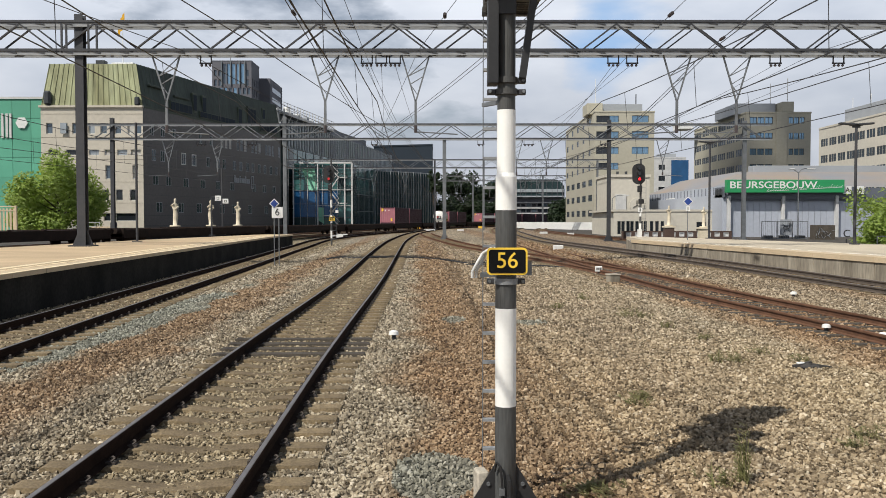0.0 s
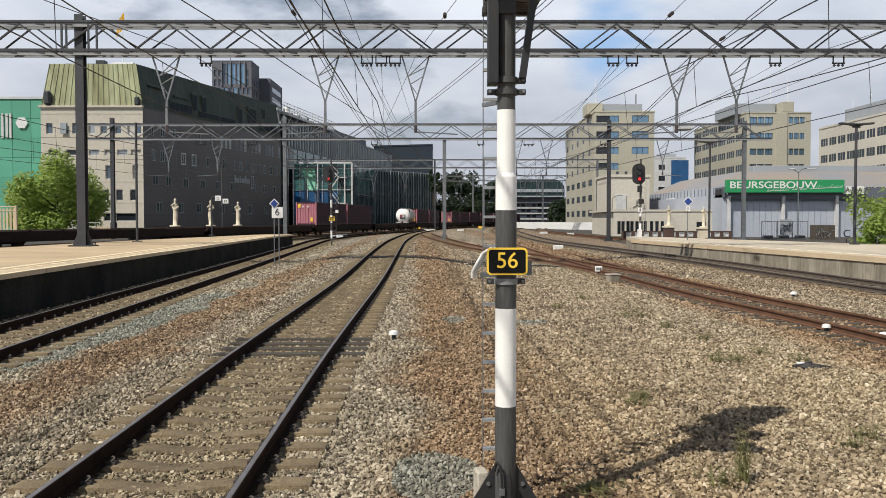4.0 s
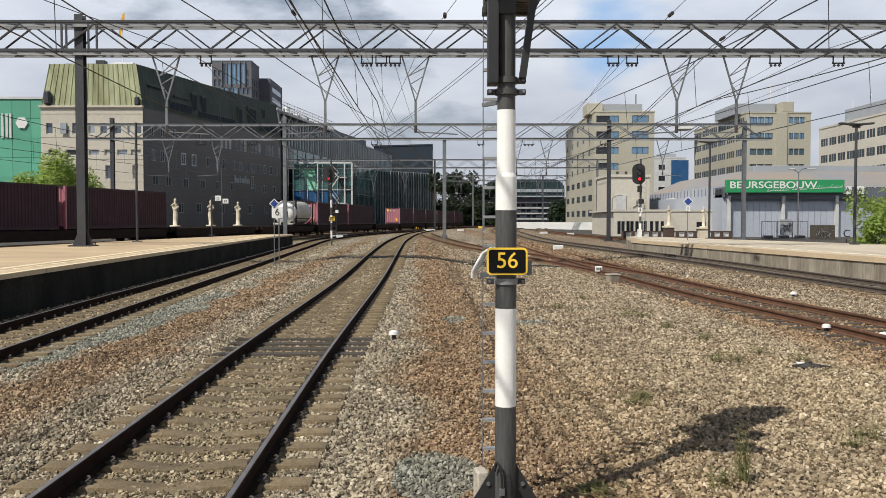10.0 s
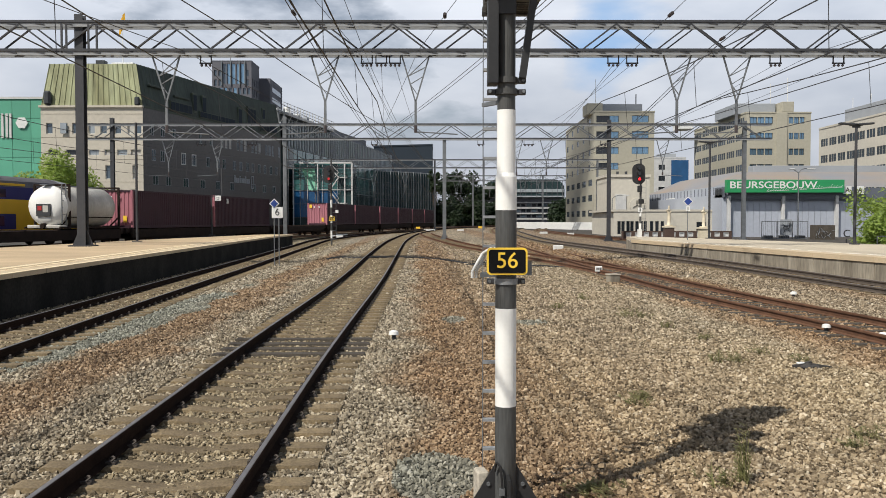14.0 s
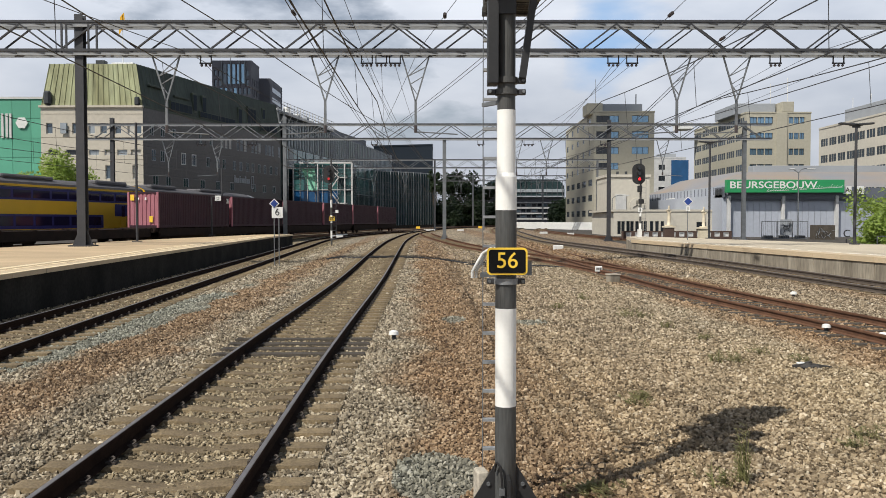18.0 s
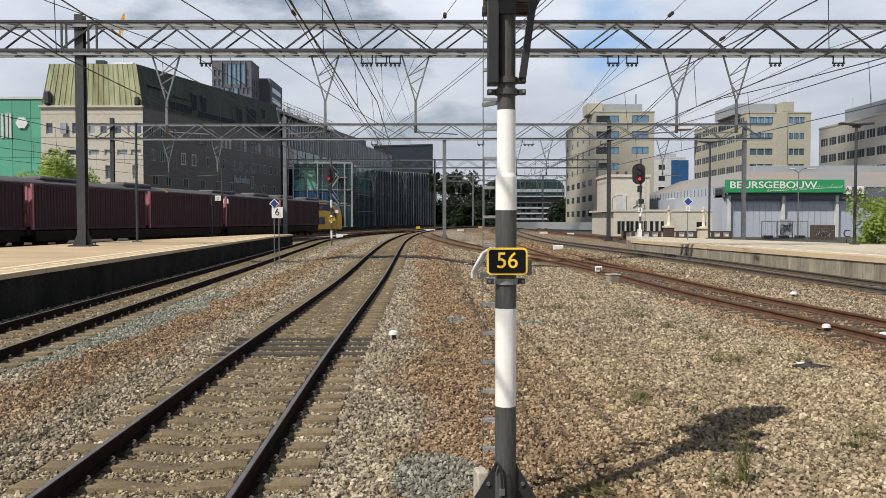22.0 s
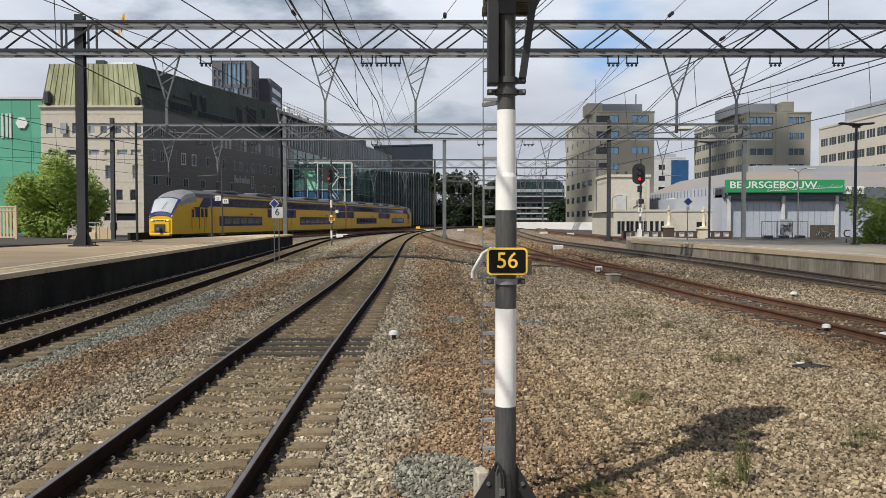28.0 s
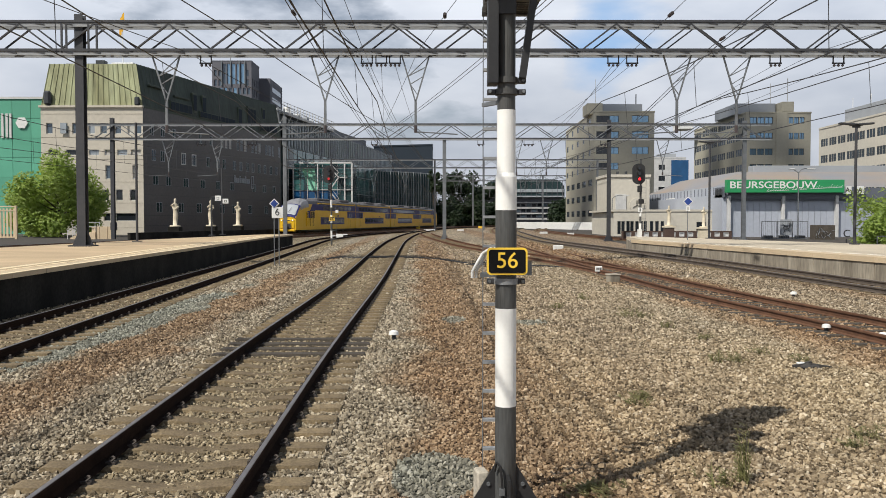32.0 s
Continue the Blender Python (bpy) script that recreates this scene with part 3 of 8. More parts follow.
def sleeper_mesh(half=1.28, w=0.14, dip=0.035):
    tops = [(-half, -0.172), (-half + 0.04, -0.164), (-0.95, -0.166), (-0.5, -0.166), (-0.18, -0.166 - dip), (0.18, -0.166 - dip), (0.5, -0.166), (0.95, -0.166), (half - 0.04, -0.164), (half, -0.172)]
    vs, fs = [], []
    for x, z in tops:
        vs += [(x, -w, -0.33), (x, -w + 0.02, z), (x, w - 0.02, z), (x, w, -0.33)]
    for i in range(len(tops) - 1):
        for j in range(3):
            a = i * 4 + j
            fs.append((a, a + 4, a + 5, a + 1))
    fs += [(0, 1, 2, 3), tuple(4 * (len(tops) - 1) + j for j in (3, 2, 1, 0))]
    return raw(vs, fs, "sleeper")


def clip_mesh():
    """A bent spring clip with its shoulder block."""
    bm = bmesh.new()
    pts = [(0.0, -0.045, 0.02), (0.05, -0.04, 0.03), (0.075, -0.01, 0.055), (0.05, 0.02, 0.06), (0.01, 0.03, 0.035)]
    for a, b in zip(pts, pts[1:]):
        add_rod(bm, a, b, 0.011, 5)
    add_box(bm, 0.055, 0, 0.008, 0.07, 0.10, 0.03)
    me = bpy.data.meshes.new("rail_clip")
    bm.to_mesh(me)
    bm.free()
    return me


SLEEPER, TIMBER, CLIP = sleeper_mesh(), sleeper_mesh(1.3, 0.13, 0.0), clip_mesh()
SLEEPERS = []      # plan places of the sleepers near the camera, which the loose stones leave free


def build_track(line, label, near, head="rail_top", side="rail_side", timber=(), clips=(0, 0), s1=None, far=True, tie="wood"):
    """near: the range of y over which each sleeper is a piece of its own."""
    tr = thing("railway_track", label=label, category="railway track", kind="structure")
    total = lengths(line)[-1] if s1 is None else s1
    for d in (0.760, -0.760):
        r = dense(shifted(line, d), 0, total, 1.5)
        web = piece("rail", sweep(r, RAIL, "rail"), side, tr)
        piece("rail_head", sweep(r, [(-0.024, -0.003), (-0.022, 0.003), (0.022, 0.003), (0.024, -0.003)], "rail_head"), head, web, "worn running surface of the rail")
    rest_v, rest_f = [], []
    s = 0.3
    while s < total - 0.3:
        x, y, z, rz = on_line(line, s)
        m = pose(x, y, z, 0, 0, rz - 90)
        wood = any(a < y < b for a, b in timber)
        if near[0] < y < near[1]:
            piece("sleeper", TIMBER if wood else SLEEPER, tie if wood else "sleeper", tr, "", m)
            SLEEPERS.append((x, y, radians(rz - 90)))
            if clips[0] < y < clips[1] and not wood:
                for d in (-0.760, 0.760):
                    for g in (1, -1):
                        piece("rail_clip", CLIP, "clip_steel", tr, "", m @ pose(d + g * 0.06, 0, -0.165, 0, 0, 0 if g > 0 else 180))
        elif far and y > near[1]:
            n = len(rest_v)
            for u, v, w in ((-1.28, -0.14, -0.166), (1.28, -0.14, -0.166), (1.28, 0.14, -0.166), (-1.28, 0.14, -0.166), (-1.28, -0.14, -0.3), (1.28, -0.14, -0.3), (1.28, 0.14, -0.3), (-1.28, 0.14, -0.3)):
                rest_v.append(m @ Vector((u, v, w)))
            rest_f += [tuple(n + i for i in q) for q in ((0, 1, 2, 3), (4, 5, 1, 0), (6, 7, 3, 2), (5, 6, 2, 1), (7, 4, 0, 3))]
        s += 0.6
    if rest_v:
        tagged(piece("far_sleepers", raw(rest_v, rest_f, "far_sleepers"), "sleeper", tr), kind="stuff")
    return tr


build_track(MAIN, "straight railway track on dished concrete sleepers in ballast", (3.5, 62), timber=((14.4, 16.3),), clips=(5, 30))
build_track(SIDE, "railway track along the dark platform wall", (9, 68), clips=(12, 26))
build_track(RIGHT, "rust-brown railway track curving across the yard", (12, 58), head="rust", side="rust", timber=((12, 58),), tie="rusty_wood")
build_track(EDGE, "railway track along the pale platform wall", (18, 58), head="rail_top", side="rail_grey")
build_track(CROSS, "rusty crossover track between two lines", (33, 60), head="rust", side="rust")
build_track(OUTER, "rusty railway track beyond the platform end", (0, 0), head="rust", side="rust")
build_track(FREIGHT, "raised through track of the freight train", (0, 0), side="rust", far=False)
build_track(EXPRESS, "raised through track of the passenger train", (0, 0), side="rust", far=False)


# ---- platforms ----
def clip_y(line, y0, y1):
    return [(float(x), float(y)) for x, y, z in dense(line, 0, lengths(line)[-1], 2.0) if y0 <= y <= y1]


def build_platform_left():
    front = clip_y(shifted(SIDE, 1.70), -8, 66) + [(-13.12, 73.9)]
    back = [(-15.45, 75.4), (-16.1, 72.5), (-19.0, 53.4), (-20.1, 38.6), (-21.5, 21), (-23.4, -8)]
    pf = thing("platform_1", label="island platform with sandy paving and a dark wall", category="platform", kind="structure")
    part("platform_wall", prism(front + back, -0.4, 0.75), "wall_dark", pf, "stained platform wall, near-black for its shade")
    inset = shifted(np.array([(x, y, 0) for x, y in front]), 0.62)
    part("paving", prism([(p[0], p[1]) for p in inset] + back, 0.75, 0.87), "paving", pf)
    # coping stones, each about two metres long, slightly over the wall
    for (ax, ay), (bx, by) in zip(front, front[1:]):
        d = Vector((bx - ax, by - ay)).normalized()
        nrm = Vector((-d.y, d.x))
        g = 0.012
        q = [Vector((ax, ay)) + d * g - nrm * 0.06, Vector((bx, by)) - d * g - nrm * 0.06, Vector((bx, by)) - d * g + nrm * 0.6, Vector((ax, ay)) + d * g + nrm * 0.6]
        part("coping_stone", prism([(v.x, v.y) for v in q], 0.755, 0.872), "coping", pf)
    for off, wd, dash, gap in ((0.03, 0.16, 2.2, 0.0), (0.62, 0.16, 0.5, 0.35), (1.05, 0.26, 2.2, 0.0)):
        bm = bmesh.new()
        ln = shifted(np.array([(x, y, 0) for x, y in front]), off)
        ls = lengths(ln)
        s = 0.5
        while s < ls[-1] - 2:
            x, y, z, rz = on_line(ln, s)
            add_box(bm, x, y, 0.876, dash, wd, 0.006, rz)
            s += dash + gap
        part("edge_line", bm, "cream_line", pf, "worn white platform edge marking")


def build_platform_right():
    front = clip_y(shifted(EDGE, -1.62), -8, 55) + [(12.62, 56.5)]
    back = [(14.6, 67.5), (15.9, 68.5), (19.8, 57), (23.8, 45.5), (32, 20), (38, -8)]
    pf = thing("platform_2", label="platform end with a pale concrete wall and sandy paving", category="platform", kind="structure")
    part("platform_wall", prism(front + back, -0.4, 0.62), "wall_pale", pf, "pale streaked concrete wall")
    part("paving", prism([(x + 0.75, y - 0.1) for x, y in front] + back, 0.62, 0.81), "paving_pale", pf)
    for (ax, ay), (bx, by) in zip(front, front[1:]):
        d = Vector((bx - ax, by - ay)).normalized()
        nrm = Vector((d.y, -d.x))
        q = [Vector((ax, ay)) + d * 0.012 - nrm * 0.08, Vector((bx, by)) - d * 0.012 - nrm * 0.08, Vector((bx, by)) - d * 0.012 + nrm * 0.72, Vector((ax, ay)) + d * 0.012 + nrm * 0.72]
        part("coping_stone", prism([(v.x, v.y) for v in q], 0.622, 0.815), "coping", pf)
        # wall panel joints
        part("wall_panel", prism([(v.x, v.y) for v in (Vector((ax, ay)) + d * 0.02, Vector((bx, by)) - d * 0.02, Vector((bx, by)) - d * 0.02 - nrm * 0.03, Vector((ax, ay)) + d * 0.02 - nrm * 0.03)], -0.38, 0.60), "wall_pale", pf)
    bm = bmesh.new()
    ln = shifted(np.array([(x, y, 0) for x, y in front]), -1.1)
    s = 0.5
    while s < lengths(ln)[-1] - 1:
        x, y, z, rz = on_line(ln, s)
        add_box(bm, x, y, 0.815, 0.9, 0.12, 0.008, rz)
        s += 1.4
    part("edge_line", bm, "white_line", pf, "worn white platform edge marking")


build_platform_left()
build_platform_right()


def build_parapet():
    ln = shifted(NEAR_SIDE, 1.22 + 6.2 + 2.6)
    ls = lengths(ln)
    wl_ = thing("parapet_wall", label="low dark wall along the raised tracks", category="wall", kind="structure")
    s = 330.0
    while s < ls[-1] - 180:
        x, y, z, rz = on_line(ln, s)
        if y > 50 and x / y > -0.385:
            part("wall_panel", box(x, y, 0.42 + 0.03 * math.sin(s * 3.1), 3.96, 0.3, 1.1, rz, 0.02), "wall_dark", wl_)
        s += 4.0


build_parapet()


# ---- overhead line ----
def i_mast(x, y, z0, z1, w, material, label, rz=0, foot=True, parent=None, group="overhead line masts"):
    t = thing("overhead_mast", x, y, z0, rz, label, "mast", group)
    h = z1 - z0
    for g in (-1, 1):
        part("flange", box(0, g * w * 0.46, h / 2, w, w * 0.08, h), material, t)
    part("web", box(0, 0, h / 2, w * 0.12, w * 0.84, h), material, t)
    if foot:
        part("base_plate", box(0, 0, 0.03, w * 2.6, w * 2.6, 0.06), material, t)
        for g in (-1, 1):
            bm = bmesh.new()
            vs = [bm.verts.new(v) for v in ((g * w * 0.45, -0.02, 0.06), (g * w * 1.25, -0.02, 0.06), (g * w * 0.45, -0.02, w * 2.0), (g * w * 0.45, 0.02, 0.06), (g * w * 1.25, 0.02, 0.06), (g * w * 0.45, 0.02, w * 2.0))]
            for f in ((0, 1, 2), (5, 4, 3), (0, 3, 4, 1), (1, 4, 5, 2), (2, 5, 3, 0)):
                bm.faces.new([vs[i] for i in f])
            part("gusset", bm, material, t)
            part("anchor_bolt", rod((g * w * 1.05, w * 0.9, 0), (g * w * 1.05, w * 0.9, 0.2), 0.03), material, t)
    return t


def build_gantry(y, x0, x1, zt, zb, panel, material, label, phase=0.0, deep=0.55, thick=0.1, skew=0.0, web=0.0):
    """A lattice beam across the tracks at the distance y, from x0 to x1."""
    t = thing("overhead_gantry", x0, y, 0, skew, label, "gantry", "overhead line gantries")
    w = x1 - x0
    web = web or thick
    for z in (zt, zb):
        for d in (-deep / 2, deep / 2):
            # a pale channel under a dark flange
            ch = part("chord", box(w / 2, d, z - thick * 0.42, w, thick * 0.7, thick * 1.5), "channel", t)
            part("flange", box(w / 2, d, z + thick * 0.95, w, thick * 1.5, thick * 1.0), "steel_dark", ch)
            if y < 60:
                u = 0.9
                while u < w:
                    part("cleat", add_bar(bmesh.new(), (u, d - thick * 0.4, z + thick * 0.30), (u + 0.42, d - thick * 0.4, z - thick * 0.25), 0.05, 0.05), "steel_dark", ch)
                    u += 1.32
    xs = phase
    while xs + panel / 2 < w:
        for d, o in ((-deep / 2, 0.0), (deep / 2, panel * 0.12)):
            a, b, c = xs + o, xs + panel / 2 + o, xs + panel + o
            part("diagonal", add_bar(bmesh.new(), (a, d, zb), (b, d, zt), web * (1.0 if d < 0 else 0.6), web * 0.6), material, t)
            if c < w:
                part("diagonal", add_bar(bmesh.new(), (b, d, zt), (c, d, zb), web * (0.8 if d < 0 else 0.6), web * 0.6), material, t)
        part("cross_tie", box(xs, 0, zb, thick * 0.7, deep, thick * 0.7), material, t)
        part("cross_tie", box(xs + panel / 2, 0, zt, thick * 0.7, deep, thick * 0.7), material, t)
        xs += panel
    return t


def hanger(g, x, zb, drop, spread=0.65, material="steel_pale", tail=0.9):
    """A V-shaped strut hanging from a gantry beam, with a stem and an insulator."""
    h = part("hanger", add_bar(bmesh.new(), (x - spread, 0, zb), (x, 0, zb - drop), 0.07, 0.07), material, g)
    part("strut", add_bar(bmesh.new(), (x + spread, 0, zb), (x, 0, zb - drop), 0.07, 0.07), material, h)
    part("brace", add_bar(bmesh.new(), (x - spread * 0.55, 0, zb - drop * 0.45), (x + spread * 0.75, 0, zb - drop * 0.25), 0.045, 0.045), material, h)
    for f0, f1 in ((0.02, 0.45), (0.62, 0.45), (0.62, 0.85)):
        sg = 1 if f0 < 0.5 else -1
        part("brace", add_bar(bmesh.new(), (x + sg * spread * (1 - f0), 0, zb - drop * f0), (x - sg * spread * (1 - f1), 0, zb - drop * f1), 0.04, 0.04), material, h)
    part("stem", add_bar(bmesh.new(), (x, 0, zb - drop + 0.05), (x, 0, zb - drop - tail), 0.11, 0.11), material, h)
    part("insulator", rod((x, 0, zb - drop - tail), (x, 0, zb - drop - tail - 0.35), 0.08, 8), "insulator", h)
    g1_ = -1 if int(x * 3) % 2 else 1
    part("steady_arm", rod((x, 0, zb - drop - tail - 0.3), (x + g1_ * 2.0, 0, zb - drop - tail - 0.42), 0.03, 6), material, h)


def insulator_row(g, x, zb, n, gap=0.24, ball=0.085):
    """A short bar on two straps, with a row of ball-shaped insulators under it."""
    part("crossbar", box(x, 0, zb - 0.36, n * gap, 0.07, 0.06), "steel_dark", g)
    for k in (-1, 1):
        part("strap", box(x + k * n * gap * 0.42, 0, zb - 0.17, 0.05, 0.05, 0.36), "steel_dark", g)
    for k in range(n):
        u = x + (k - (n - 1) / 2) * gap
        bm = bmesh.new()
        bmesh.ops.create_icosphere(bm, subdivisions=1, radius=ball, matrix=pose(u, 0, zb - 0.46))
        part("insulator", bm, "insulator", g)


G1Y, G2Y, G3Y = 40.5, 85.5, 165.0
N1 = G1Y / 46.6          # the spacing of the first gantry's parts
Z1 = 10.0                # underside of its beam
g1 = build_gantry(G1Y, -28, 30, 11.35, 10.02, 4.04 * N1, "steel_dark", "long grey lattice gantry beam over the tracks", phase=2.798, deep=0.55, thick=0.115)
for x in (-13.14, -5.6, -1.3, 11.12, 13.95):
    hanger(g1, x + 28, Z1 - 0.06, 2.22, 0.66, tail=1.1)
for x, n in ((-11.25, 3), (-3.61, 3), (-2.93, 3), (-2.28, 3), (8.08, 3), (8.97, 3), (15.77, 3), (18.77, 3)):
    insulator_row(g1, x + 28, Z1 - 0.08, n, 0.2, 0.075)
i_mast(-17.2, G1Y, 0.87, 11.83, 0.40, "steel_dark", "tall dark steel mast on the sandy platform")
i_mast(26.5, G1Y, -0.2, 11.7, 0.30, "steel_dark", "tall dark steel mast beside the platform")
g2 = build_gantry(G2Y, -36.0, 32.9, 11.68, 10.25, 4.18, "steel_pale", "pale lattice gantry beam over the tracks", phase=1.0, deep=0.6, thick=0.08, web=0.13)
for x in (-27.6, -22.7, 7.4, 10.4, 22.1):
    hanger(g2, x + 36.0, 10.27, 2.4)
for x, n in ((-24.3, 3), (-19.2, 3), (-6.9, 2), (3.8, 2), (16.3, 3), (8.6, 3)):
    insulator_row(g2, x + 36.0, 10.1, n, 0.36, 0.11)
for x, z0, z1, mt in ((-33.24, 0.2, 12.38, "steel_dark"), (-15.9, 0.15, 12.48, "steel_pale"), (0.14, 0.0, 10.27, "steel_pale"), (16.7, 0.0, 12.19, "steel_dark"), (30.3, 0.0, 12.09, "steel_pale")):
    i_mast(x, G2Y, z0, z1, 0.36, mt, "dark steel mast under a gantry" if mt == "steel_dark" else "galvanised steel mast under a gantry", foot=z0 < 0.1)
g3 = build_gantry(G3Y, -31, 32, 13.8, 12.25, 4.6, "steel_pale", "distant pale lattice gantry beam", phase=1.0, thick=0.09, web=0.13)
for x in (-20, -13.5, -7.4, 3.5, 12.0, 18.5):
    hanger(g3, x + 31, 12.1, 3.6, 0.9)
for x, mt in ((-30.4, "steel_pale"), (-1.6, "steel_dark"), (7.9, "steel_pale"), (30.0, "steel_pale")):
    i_mast(x, G3Y, 0.15, 13.9, 0.36, mt, "distant steel mast under a gantry", foot=False)
g4 = build_gantry(255, -14, 52, 15.4, 13.9, 5.0, "steel_pale", "far pale lattice gantry beam", phase=1.0, thick=0.10, web=0.15)
for x in (-4, 4, 14, 24, 36):
    hanger(g4, x + 14, 13.8, 3.6, 0.9)
for x in (-13.5, 9, 30, 51):
    i_mast(x, 255, 0.15, 15.5, 0.42, "steel_pale", "far steel mast under a gantry", foot=False)


def wire_mesh(pts, r, name="wire"):
    """A thin three-sided tube through the points."""
    vs, fs = [], []
    pts = [Vector(p) for p in pts]
    for i, p in enumerate(pts):
        d = (pts[min(i + 1, len(pts) - 1)] - pts[max(i - 1, 0)]).normalized()
        u = d.cross(Vector((0, 0, 1)))
        u = u.normalized() if u.length > 1e-4 else Vector((1, 0, 0))
        v = u.cross(d)
        for k in range(3):
            a = k * 2.0944
            vs.append(p + r * (math.cos(a) * u + math.sin(a) * v))
    for i in range(len(pts) - 1):
        for k in range(3):
            a, b = 3 * i + k, 3 * i + (k + 1) % 3
            fs.append((a, b, b + 3, a + 3))
    return raw(vs, fs, name)


def build_catenary(line, ys, label, shift=0.0, top=7.75, low=5.75, sag=0.75):
    """Messenger wire, contact wire and droppers over one track; ys are the supports."""
    t = thing("overhead_line", label=label, category="overhead line", group="overhead lines")
    ln = shifted(line, shift)
    at = lambda y: float(np.interp(y, ln[:, 1], ln[:, 0]))
    mess, cont, k = [], [], 0
    for a, b in zip(ys, ys[1:]):
        n = 12
        for i in range(n):
            f = i / n
            y = a + (b - a) * f
            mess.append((at(a) * (1 - f) + at(b) * f, y, top - sag * 4 * f * (1 - f)))
            zig = 0.2 if k % 2 else -0.2
            cont.append((at(a) * (1 - f) + at(b) * f + zig * (1 - 2 * f), y, low))
            if i % 2 == 1 and y > 8:
                part("dropper", add_rod(bmesh.new(), mess[-1], cont[-1], 0.011, 3), "wire", t)
        k += 1
    piece("messenger_wire", wire_mesh(mess, 0.022), "wire", t)
    piece("contact_wire", wire_mesh(cont, 0.018), "wire", t)
    return t


SUPPORTS = [-12, G1Y, G2Y, 125, G3Y, 210, 255]
build_catenary(MAIN, SUPPORTS, "contact wire and messenger over the straight track")
build_catenary(SIDE, SUPPORTS[:4], "contact wire and messenger along the platform")
build_catenary(RIGHT, SUPPORTS, "contact wire and messenger over the rusty track")
build_catenary(EDGE, SUPPORTS, "contact wire and messenger along the pale platform")
build_catenary(FREIGHT, SUPPORTS, "contact wire and messenger over the freight track", top=8.3, low=6.1)
build_catenary(EXPRESS, SUPPORTS, "contact wire and messenger over the passenger track", top=8.3, low=6.1)


def feeder(pts, label, sag=0.4, r=0.02):
    """A free cable slung from support to support."""
    out = []
    for a, b in zip(pts, pts[1:]):
        for i in range(10):
            f = i / 10
            p = Vector(a).lerp(Vector(b), f)
            out.append((p.x, p.y, p.z - sag * 4 * f * (1 - f)))
    out.append(pts[-1])
    t = thing("feeder_cable", label=label, category="cable", group="feeder cables")
    piece("cable", wire_mesh(out, r), "wire", t)


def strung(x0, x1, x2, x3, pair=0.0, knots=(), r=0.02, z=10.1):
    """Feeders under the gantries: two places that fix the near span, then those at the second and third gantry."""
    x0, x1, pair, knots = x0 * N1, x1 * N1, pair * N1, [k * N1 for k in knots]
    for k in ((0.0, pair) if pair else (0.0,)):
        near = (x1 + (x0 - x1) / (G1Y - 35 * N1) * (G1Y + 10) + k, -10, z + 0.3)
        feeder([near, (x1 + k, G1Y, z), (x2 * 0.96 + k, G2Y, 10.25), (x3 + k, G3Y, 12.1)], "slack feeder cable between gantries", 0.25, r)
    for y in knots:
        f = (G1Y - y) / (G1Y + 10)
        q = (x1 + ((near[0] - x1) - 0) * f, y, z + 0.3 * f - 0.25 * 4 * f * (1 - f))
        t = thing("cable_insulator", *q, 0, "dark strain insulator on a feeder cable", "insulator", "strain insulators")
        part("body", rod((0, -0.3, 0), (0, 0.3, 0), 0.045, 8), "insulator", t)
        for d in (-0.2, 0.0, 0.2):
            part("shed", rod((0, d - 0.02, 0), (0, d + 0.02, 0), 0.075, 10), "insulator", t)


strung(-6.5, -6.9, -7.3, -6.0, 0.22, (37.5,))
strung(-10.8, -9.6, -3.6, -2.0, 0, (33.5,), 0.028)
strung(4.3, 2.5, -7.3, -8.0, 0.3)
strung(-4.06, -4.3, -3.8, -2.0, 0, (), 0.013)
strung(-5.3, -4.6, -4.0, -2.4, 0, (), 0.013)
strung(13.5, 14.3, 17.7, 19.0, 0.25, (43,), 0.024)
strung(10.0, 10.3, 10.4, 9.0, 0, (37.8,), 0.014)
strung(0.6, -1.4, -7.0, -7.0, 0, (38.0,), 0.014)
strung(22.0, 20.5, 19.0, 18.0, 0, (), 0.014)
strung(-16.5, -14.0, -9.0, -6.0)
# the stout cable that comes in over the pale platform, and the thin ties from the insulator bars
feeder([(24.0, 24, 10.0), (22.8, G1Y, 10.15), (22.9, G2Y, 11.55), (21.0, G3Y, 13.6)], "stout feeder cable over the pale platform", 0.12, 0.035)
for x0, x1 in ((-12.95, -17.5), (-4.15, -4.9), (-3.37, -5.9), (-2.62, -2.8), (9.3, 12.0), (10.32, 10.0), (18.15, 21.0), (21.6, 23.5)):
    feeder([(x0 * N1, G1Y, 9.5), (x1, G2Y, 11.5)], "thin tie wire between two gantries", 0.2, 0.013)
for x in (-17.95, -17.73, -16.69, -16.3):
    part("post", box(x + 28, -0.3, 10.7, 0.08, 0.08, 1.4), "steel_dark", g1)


# ---- buildings ----
M["pane_blue"] = glass_mat("deep blue glass", (0.02, 0.10, 0.24), 0.12, 0.1, 0.5)
M["glass_pale"] = glass_mat("pale grey glass", (0.42, 0.46, 0.48), 0.15, 0.3)


